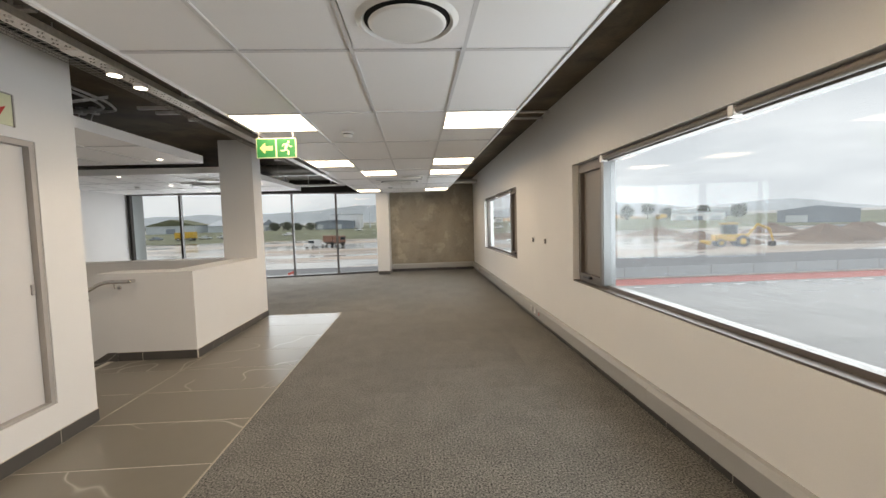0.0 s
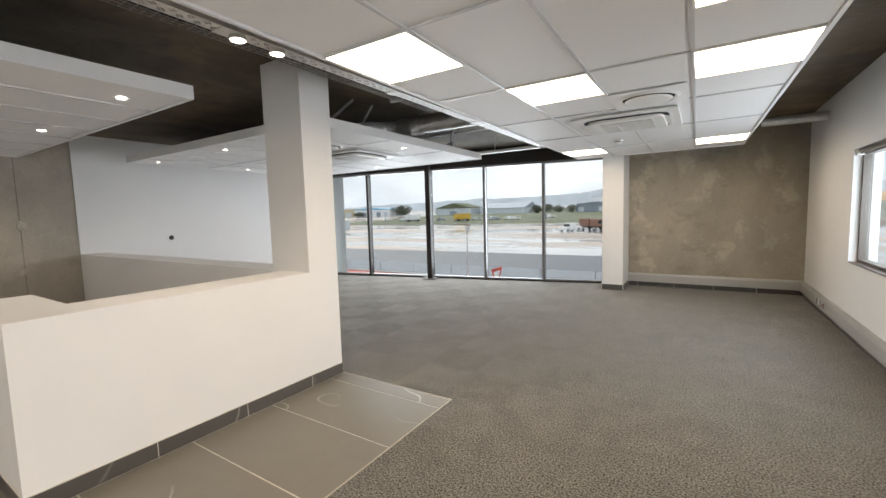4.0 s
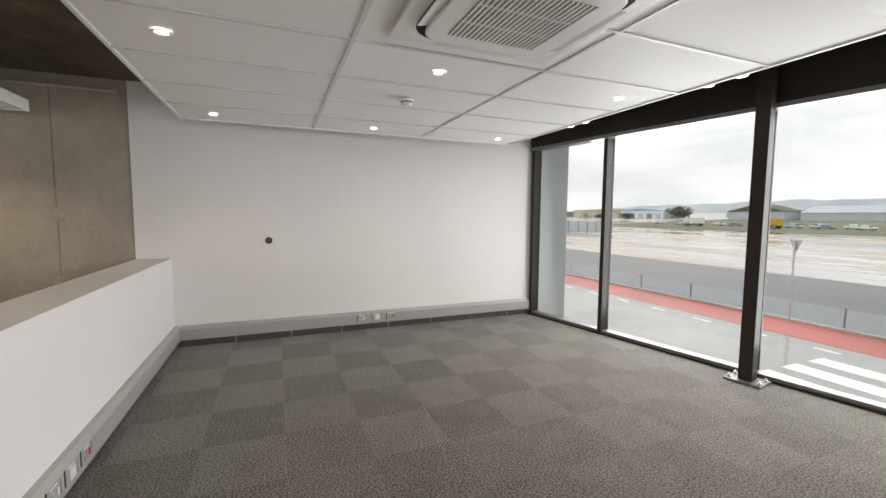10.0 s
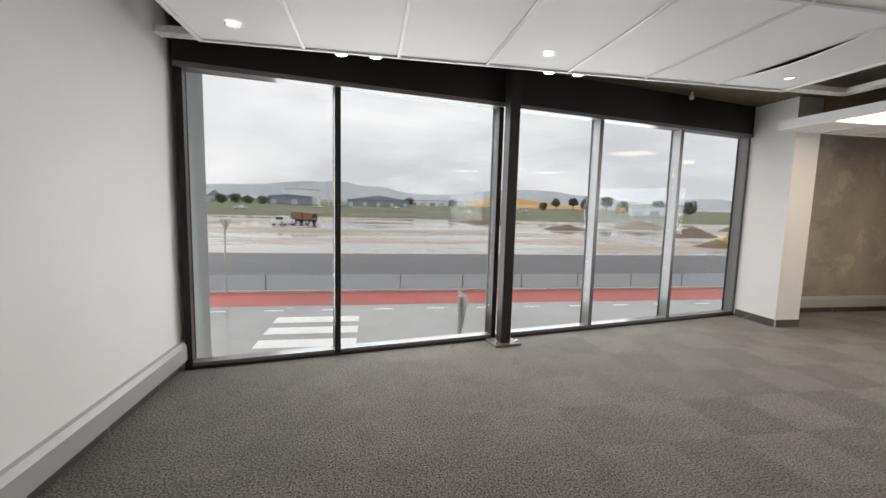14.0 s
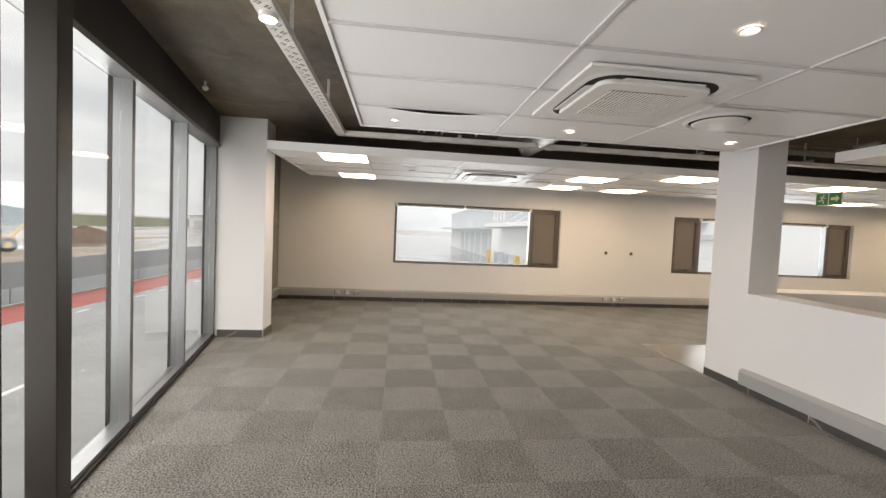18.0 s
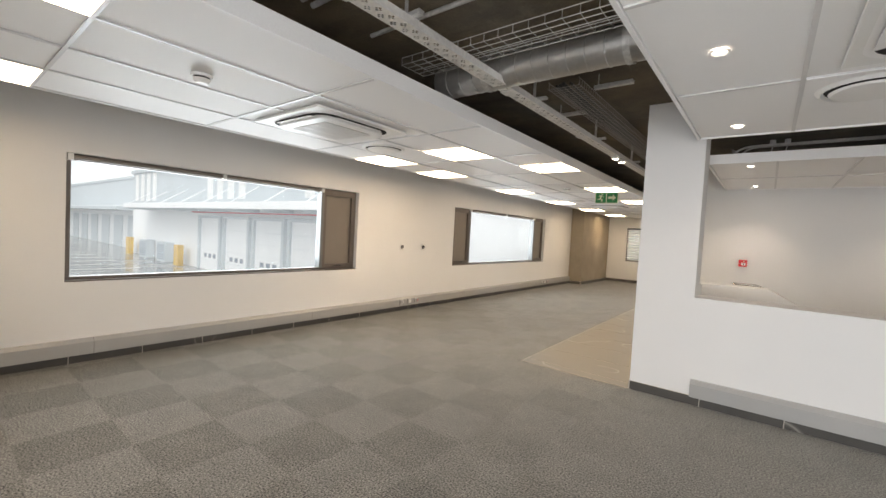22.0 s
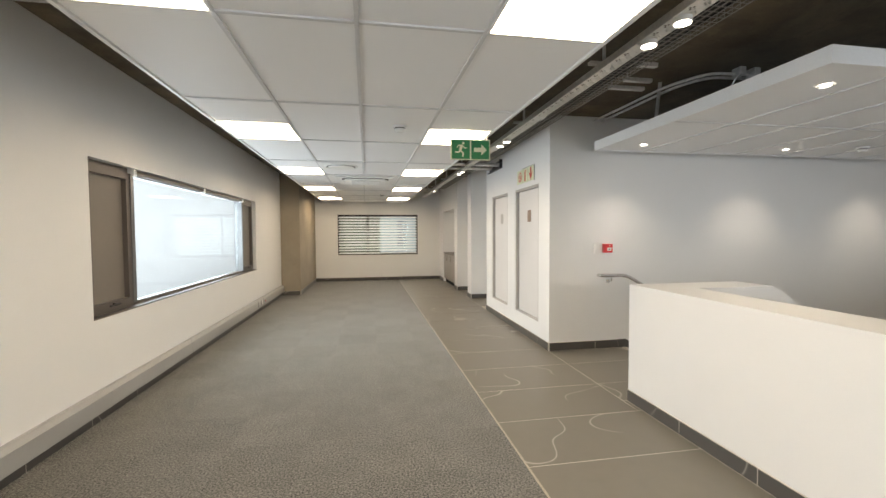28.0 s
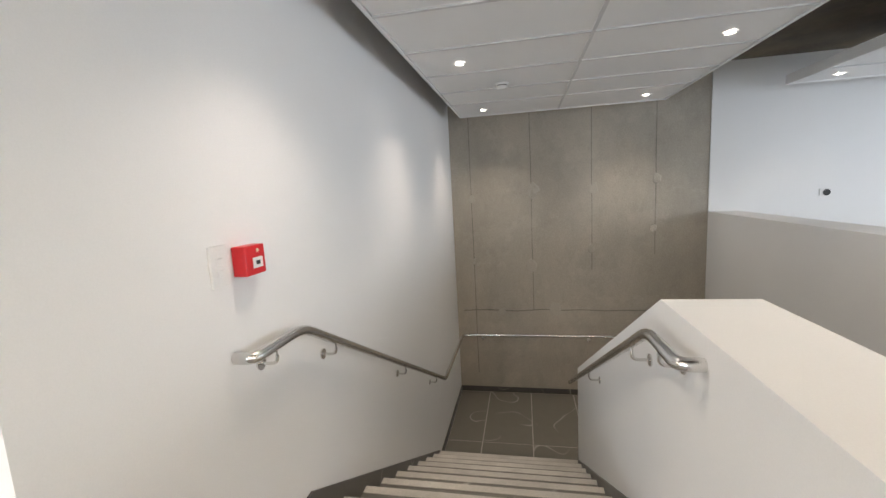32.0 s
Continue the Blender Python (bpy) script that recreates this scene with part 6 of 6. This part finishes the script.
part("aerial", blocks((-0.5, 0.5, -0.1, 0.1, 7.6, 8.6)), SHED_BLUE, mast)

pylon = thing("power_pylon", "steel lattice power pylon in the distance", "pylon", 79, 250, land_z(250))
pb = bmesh.new()
PH = 24
for s in ((-1, -1), (1, -1), (1, 1), (-1, 1)):
    rod(pb, (2.6 * s[0], 2.6 * s[1], 0), (0.35 * s[0], 0.35 * s[1], PH), 0.14, 5)
for k in range(9):
    z0, z1 = PH * k / 9, PH * (k + 1) / 9
    r0, r1 = 2.6 - 2.25 * k / 9, 2.6 - 2.25 * (k + 1) / 9
    for s in (-1, 1):
        rod(pb, (-r0, s * r0, z0), (r1, s * r1, z1), 0.07, 4), rod(pb, (r0, s * r0, z0), (-r1, s * r1, z1), 0.07, 4)
part("lattice", pb, SHED_BLUE, pylon)
for z, w in ((14.5, 4.6), (18, 3.9), (21.5, 3.2)):
    arm = bmesh.new()
    rod(arm, (-w, 0, z), (w, 0, z), 0.12, 5), rod(arm, (-w, 0, z), (0, 0, z + 1.6), 0.08, 4), rod(arm, (w, 0, z), (0, 0, z + 1.6), 0.08, 4)
    part("cross_arm", arm, SHED_BLUE, pylon)


def ridge(name, y, x0, x1, base, top, seed, mat, label, rough=1.0, shoulder=0.4):
    bm = bmesh.new()
    n = 90
    lo = [bm.verts.new((x0 + (x1 - x0) * k / n, y, base)) for k in range(n + 1)]
    hi = [bm.verts.new((x0 + (x1 - x0) * k / n, y + 120, base + (top - base) * max(0.05, math.sin(math.pi * k / n) ** shoulder) * (0.75 + 0.4 * rough * noise.noise((k * 0.11, seed, 0)) + 0.08 * noise.noise((k * 0.6, seed, 3))))) for k in range(n + 1)]
    for k in range(n):
        bm.faces.new((lo[k], lo[k + 1], hi[k + 1], hi[k]))
    return solid(name, bm, mat, label, "hill", smooth=True)


ridge("backdrop_hills", 2600, -3600, 3600, -10, 150, 7, HILL, "far hills along the horizon, haze painted in as pale grey")
ridge("backdrop_scrub", 420, -900, 900, 0, 6, 2, GREENFIELD, "belt of dark scrub across the far field", 0.8)
ridge("orange_slope", 330, 78, 215, 1, 15, 5, ORANGE_HILL, "orange cleared earth slope in the distance", 0.5, 0.8)


def vehicle(name, x, y, rz, L, W, H, mat, label, kind="car"):
    v = thing(name, label, "truck" if kind == "truck" else "car", x, y, land_z(y), rz)
    if kind == "truck":
        part("chassis", blocks((-L / 2, L / 2, -W / 2 + 0.2, W / 2 - 0.2, 0.55, 0.85)), RUBBER, v)
        part("cab", block(-L / 2, -L / 2 + 2.0, -W / 2, W / 2, 0.8, H, 0.15), mat, v)
        part("windscreen", blocks((-L / 2 - 0.02, -L / 2 + 0.02, -W / 2 + 0.2, W / 2 - 0.2, H * 0.6, H * 0.88)), CARGLASS, v)
        part("tipper_body", block(-L / 2 + 2.2, L / 2, -W / 2, W / 2, 0.95, H * 1.05, 0.05), mat, v)
    else:
        part("body", block(-L / 2, L / 2, -W / 2, W / 2, 0.35, H * 0.58, 0.12), mat, v)
        part("cabin", block(-L * 0.22, L * 0.2, -W / 2 + 0.1, W / 2 - 0.1, H * 0.55, H, 0.14), mat, v)
        part("glasshouse", block(-L * 0.235, L * 0.215, -W / 2 + 0.16, W / 2 - 0.16, H * 0.62, H * 0.9, 0.05), CARGLASS, v)
    for sx in (-0.32, 0.32):
        for s in (-1, 1):
            r = H * 0.2
            wh = part("wheel", rod(bmesh.new(), (L * sx, s * (W / 2 - 0.14), r), (L * sx, s * (W / 2 + 0.02), r), r, 16), RUBBER, v)
            part("rim", rod(bmesh.new(), (L * sx, s * (W / 2 + 0.01), r), (L * sx, s * (W / 2 + 0.03), r), r * 0.55, 12), GALV, wh)


vehicle("pickup_truck", -21.6, 86.5, 62, 4.4, 1.8, 1.75, CARWHITE, "white pickup parked on the wet field")
vehicle("tipper_truck", -18.9, 93, 150, 4.8, 2.1, 2.3, RUST, "rust red tipper truck parked on the field", "truck")
for i, (x, y) in enumerate(((-66, 166), (-70, 169), (-75, 165), (-79, 170), (-84, 166), (-94, 172), (-55, 176), (-104, 168), (-113, 172), (-128, 170), (36, 185), (-30, 205), (-18, 210), (6, 214), (70, 205), (-140, 172))):
    vehicle("car", x, y, 20 * (i % 4), 4.6, 1.8, 1.5, (CARWHITE, CARWHITE, SHED_NAVY, CARWHITE, SHED_BLUE)[i % 5], ("white", "white", "dark blue", "white", "grey")[i % 5] + " car parked far across the field")
for i, (x, y) in enumerate(((-88, 160), (-117, 163), (140, 232), (152, 238))):
    vehicle("lorry", x, y, 15 * i, 7, 2.5, 3.2, (YELLOW, CARWHITE, YELLOW, YELLOW)[i], ("yellow", "white", "yellow", "yellow")[i] + " lorry parked far across the field", "truck")


def backhoe(x, y, rz):
    v = thing("backhoe_loader", "yellow backhoe loader digging among soil heaps", "digger", x, y, land_z(y), rz)
    part("body", block(-2.0, 2.0, -0.9, 0.9, 0.8, 1.7, 0.12), YELLOW, v)
    part("cab", block(-0.9, 0.7, -0.75, 0.75, 1.65, 3.1, 0.1), CARGLASS, v)
    part("cab_roof", block(-1.0, 0.8, -0.85, 0.85, 3.08, 3.22, 0.04), YELLOW, v)
    part("boom", pipe(bmesh.new(), [(2.0, 0, 1.4), (3.2, 0, 3.0), (4.6, 0, 2.3)], 0.16, 8), YELLOW, v)
    part("dipper", pipe(bmesh.new(), [(4.6, 0, 2.3), (5.0, 0, 0.6)], 0.13, 8), YELLOW, v)
    part("bucket", block(4.5, 5.2, -0.4, 0.4, 0.05, 0.7, 0.1), RUBBER, v)
    part("loader_shovel", block(-3.3, -2.5, -1.1, 1.1, 0.1, 0.9, 0.12), YELLOW, v)
    for sx, r in ((-1.3, 0.55), (1.2, 0.78)):
        for s in (-1, 1):
            wh = part("wheel", rod(bmesh.new(), (sx, s * 0.75, r), (sx, s * 1.15, r), r, 18), RUBBER, v)
            part("rim", rod(bmesh.new(), (sx, s * 1.14, r), (sx, s * 1.17, r), r * 0.5, 12), YELLOW, wh)


backhoe(42.5, 54, -20)
toilet = thing("portable_toilet", "orange portable toilet cabin at the field's edge", "portable toilet", -95.5, 78, GROUND)
part("cabin", block(-2.2, 2.2, -1.5, 1.5, 0, 5.0, 0.1), ORANGE, toilet)
part("roof", block(-2.35, 2.35, -1.65, 1.65, 5.0, 5.3, 0.1), SHED, toilet)

# loading warehouse to the south-east, facing north
FY, NEARER = -3.9, 0.869


def yard_x(x):
    """Along the warehouse front."""
    return -0.33 + NEARER * x


wh = thing("warehouse", "long white loading warehouse with roller doors and canopy", "building", yard_x(0), FY, GROUND)
wh.scale = (NEARER, NEARER, NEARER)
part("wall", blocks((3.3, 64.7, -30, 0, 0, 10.6)), SHED, wh)
part("roof", blocks((3.0, 65.0, -30, 0.25, 10.6, 11.0)), SHED_BLUE, wh)
part("upper_cladding", blocks((14.5, 64.7, 0.0, 0.06, 6.5, 10.6)), SHED_BLUE, wh, "grey-blue upper cladding")
part("canopy", side_prism([(13.5, 6.05), (58.0, 6.05), (58.0, 6.25), (13.5, 6.25)], 0.0, 2.6), SHED_BLUE, wh, "flat loading canopy")
part("canopy_edge", blocks((13.4, 58.1, 2.6, 2.68, 5.95, 6.5)), SHED, wh)
for k in range(9):
    x = 15.0 + 5.3 * k
    st = bmesh.new()
    rod(st, (x, 0.05, 8.0), (x, 2.5, 6.4), 0.05, 8)
    part("canopy_tie", st, SHED, wh)
    part("canopy_beam", blocks((x - 0.06, x + 0.06, 0.0, 2.6, 5.8, 6.05)), SHED_BLUE, wh)
part("red_pipe", rod(bmesh.new(), (14, 0.3, 5.72), (44, 0.3, 5.72), 0.06, 8), RED, wh)
for k in range(6):
    x = 42.2 - 5.55 * k
    dr = part("roller_door", blocks((x - 4.4, x, 0.02, 0.08, 0.0, 5.15)), SHED, wh)
    part("door_frame", blocks((x, x + 0.32, 0.0, 0.3, 0, 5.4), (x - 4.72, x - 4.4, 0.0, 0.3, 0, 5.4), (x - 4.4, x, 0.0, 0.3, 5.15, 5.4)), SHED_BLUE, dr)
    for q in (1.2, 2.2, 3.2) if k != 4 else ():
        part("door_window", blocks((x - q - 0.3, x - q + 0.3, 0.08, 0.10, 1.25, 1.65)), SHED_NAVY, dr)
    for q in (1.0, 2.1, 3.1, 4.1):
        part("door_joint", blocks((x - 4.4, x, 0.08, 0.085, q, q + 0.03)), SHED_BLUE, dr)
for x in (41.0, 63.5, 24.0):
    for k in range(4):
        part("rooflight_strip", side_prism([(x - 2.2 * k, 7.0), (x - 2.2 * k - 1.2, 7.0), (x - 2.2 * k - 1.2, 10.4), (x - 2.2 * k, 10.4)], 0.06, 0.10), ROADWHITE, wh, "white translucent strip")
rear = thing("warehouse", "farther white warehouse wing with grey doors and canopy", "building", yard_x(0), FY, GROUND)
rear.scale = (NEARER, NEARER, NEARER)
part("wall", blocks((64.8, 135, -40, -2.0, 0, 10.6)), SHED, rear)
part("roof", blocks((64.8, 136, -40, -1.8, 10.6, 11.0)), SHED_BLUE, rear)
part("upper_cladding", blocks((66, 135, -2.0, -1.94, 6.6, 10.6)), SHED_BLUE, rear, "grey-blue upper cladding")
part("canopy", blocks((66, 134, -2.0, 1.6, 5.75, 6.2)), SHED_BLUE, rear)
for k in range(6):
    x = 70 + 7.5 * k
    part("roller_door", blocks((x, x + 4.6, -1.98, -1.9, 0, 5.0)), SHED_BLUE, rear)
for x in (45.6, 62.3):
    b = thing("bollard", "yellow steel bollard on the wet yard", "bollard", yard_x(x), FY + 0.8, GROUND)
    part("tube", block(-0.5, 0.5, -0.26, 0.26, 0, 1.9, 0.07), YELLOW, b)
for x in (50.8, 57.0):
    g = thing("dock_cabinet", "grey louvred unit against the warehouse wall", "cabinet", yard_x(x), FY + 0.45, GROUND)
    part("body", block(-1.13, 1.13, -0.38, 0.38, 0, 1.9, 0.03), SHED_BLUE, g)
    for k in range(7):
        part("louvre", blocks((-1.0, 1.0, 0.38, 0.42, 0.22 + 0.22 * k, 0.33 + 0.22 * k)), SHED_NAVY, g)
for k in range(6):
    tagged(new("bay_line", mesh_of("bay_line", block(38 + 3.7 * k, 38.17 + 3.7 * k, 0.1, 4.6, GROUND, GROUND + 0.006), ROADWHITE)), "white painted bay line on the wet yard", "road marking", "bay lines", "")

hedge = thing("hedge", "dense green hedge on a bank behind the end window", "hedge", 0, -13.5, GROUND, kind="stuff")
hv, hf = [], []
for _ in range(9000):
    q = Vector((random.uniform(-6, 2.2), random.gauss(0, 0.6), random.uniform(0, 8.5)))
    d1 = Vector((random.gauss(0, 1), random.gauss(0, 1), random.gauss(0, 1))).normalized() * random.uniform(0.05, 0.11)
    d2 = d1.cross(Vector((random.gauss(0, 1), random.gauss(0, 1), random.gauss(0, 1)))).normalized() * 0.06
    k = len(hv)
    hv += [q - d1, q + d2, q + d1, q - d2]
    hf.append((k, k + 1, k + 2, k + 3))
hm = bpy.data.meshes.new("leaves")
hm.from_pydata(hv, [], hf)
hm.materials.append(LEAF)
hl = tagged(new("leaves", hm), kind="stuff")
hl.parent = hedge
part("bank", block(-6.2, 2.3, -2.6, -0.5, 0.0, 6.9, 0.5, 3), LEAF, hedge, "dense dark inside of the hedge")

# Building added only to give the pale patch between the blind's slats.
shed = thing("outbuilding", "small pale grey block added as the pale patch behind the end window", "building", -0.35, -10.6, GROUND)
part("wall", block(-2.4, 0.0, -1.8, 0.0, 0, 5.2, 0.01, 1), SHED_BLUE, shed)
part("roof", block(-2.55, 0.15, -1.95, 0.2, 5.2, 5.34, 0.01, 1), SHED_BLUE, shed)
part("window", blocks((-1.15, -0.75, 0.0, 0.02, 3.7, 4.9)), SHED_NAVY, shed, "dark window")

# ---- laid pieces ----
def clip(poly, a, b, c):
    """The part of a polygon where a x + b y <= c."""
    out = []
    for (px, py), (qx, qy) in zip(poly, poly[1:] + poly[:1]):
        dp, dq = a * px + b * py - c, a * qx + b * qy - c
        if dp <= 0:
            out.append((px, py))
        if dp * dq < 0:
            t = dp / (dp - dq)
            out.append((px + t * (qx - px), py + t * (qy - py)))
    return out


gd = (GB - GA).normalized()
gn = Vector((-gd.y, gd.x))
GLINE = gn.dot(GA) - 0.086
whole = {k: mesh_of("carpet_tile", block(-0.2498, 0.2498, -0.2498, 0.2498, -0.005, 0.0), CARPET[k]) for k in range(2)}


def lay_carpet(parent, x0, x1, y0, y1, edge=(0, 0, 1)):
    i0, i1 = math.floor((x0 + 3.01) / 0.5), math.ceil((x1 + 3.01) / 0.5)
    j0, j1 = math.floor((y0 - 11.08) / 0.5), math.ceil((y1 - 11.08) / 0.5)
    for i in range(i0, i1):
        for j in range(j0, j1):
            cx, cy = -3.01 + 0.5 * i + 0.25, 11.08 + 0.5 * j + 0.25
            e = 0.2498
            poly = [(cx - e, cy - e), (cx + e, cy - e), (cx + e, cy + e), (cx - e, cy + e)]
            full = list(poly)
            for a, b, c in ((1, 0, x1), (-1, 0, -x0), (0, 1, y1), (0, -1, -y0), (gn.x, gn.y, GLINE), edge):
                poly = clip(poly, a, b, c) if poly else poly
            if len(poly) < 3:
                continue
            if poly == full:
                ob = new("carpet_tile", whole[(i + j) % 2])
                ob.location = (cx, cy, 0)
            else:
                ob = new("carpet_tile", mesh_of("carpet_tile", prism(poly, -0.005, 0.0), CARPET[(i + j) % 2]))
            ob.parent = parent


TRIM_SLOPE = 0.0107


def trim_x(y):
    return -0.828 - TRIM_SLOPE * y


carpet_a = thing("carpet_office", "grey loop-pile carpet tiles in a quarter-turned checker", "carpet", kind="structure")
lay_carpet(carpet_a, WEST + 0.012, EAST - 0.012, 7.012, NORTH - 0.012)
carpet_b = thing("carpet_corridor", "grey loop-pile carpet tiles along the corridor", "carpet", kind="structure")
lay_carpet(carpet_b, -0.93, EAST - 0.012, SOUTH + 0.012, 7.0115, (-1, -TRIM_SLOPE, -(trim_x(0) + 0.007)))
strip_bm = prism([(trim_x(SOUTH) - 0.005, SOUTH), (trim_x(SOUTH) + 0.005, SOUTH), (trim_x(7.0) + 0.005, 7.0), (trim_x(7.0) - 0.005, 7.0)], -0.004, 0.0015)
bx(strip_bm, -2.1, trim_x(7.0) + 0.006, 7.0015, 7.0105, -0.004, 0.0015)
solid("trim", strip_bm, TRIM, "thin pale metal trim between carpet and tiles", "trim")

tiles = thing("floor_tiles", "large dark veined porcelain floor tiles with pale joints", "tile floor", kind="structure")


def lay(x0, x1, y0, y1, z=0.0):
    if x1 - x0 > 0.02 and y1 - y0 > 0.02:
        part("floor_tile", block(x0 + 0.005, x1 - 0.005, y0 + 0.005, y1 - 0.005, z - 0.006, z), FLOORTILE, tiles)


rows_y = [SOUTH + 0.011] + [5.04 + 0.6 * k for k in range(-16, 4) if SOUTH + 0.03 < 5.04 + 0.6 * k < 6.99] + [7.0]
for a, b in zip(rows_y, rows_y[1:]):
    west = -2.05 if a < STAIR_N else -2.088
    part("floor_tile", prism([(west + 0.005, a + 0.005), (trim_x(a) - 0.008, a + 0.005), (trim_x(b) - 0.008, b - 0.005), (west + 0.005, b - 0.005)], -0.006, 0.0), FLOORTILE, tiles)
    if a < STAIR_N < b:
        lay(-2.088, -2.05, STAIR_N + 0.001, b)
    if b > STAIR_S + 0.02 and a < STAIR_N:
        lay(NOSE0 + 0.056, -2.05, max(a, STAIR_S + 0.011), min(b, STAIR_N))
    if b < 0.6:
        lay(-2.6, -2.05, a, b)
for a, b in ((3.35, 3.78), (3.78, 4.38), (4.38, 4.98), (4.98, 5.58), (5.58, 6.18), (6.18, 6.67)):
    for c, d in ((WEST, -6.1), (-6.1, land_x)):
        lay(c, d, a, b, LAND)
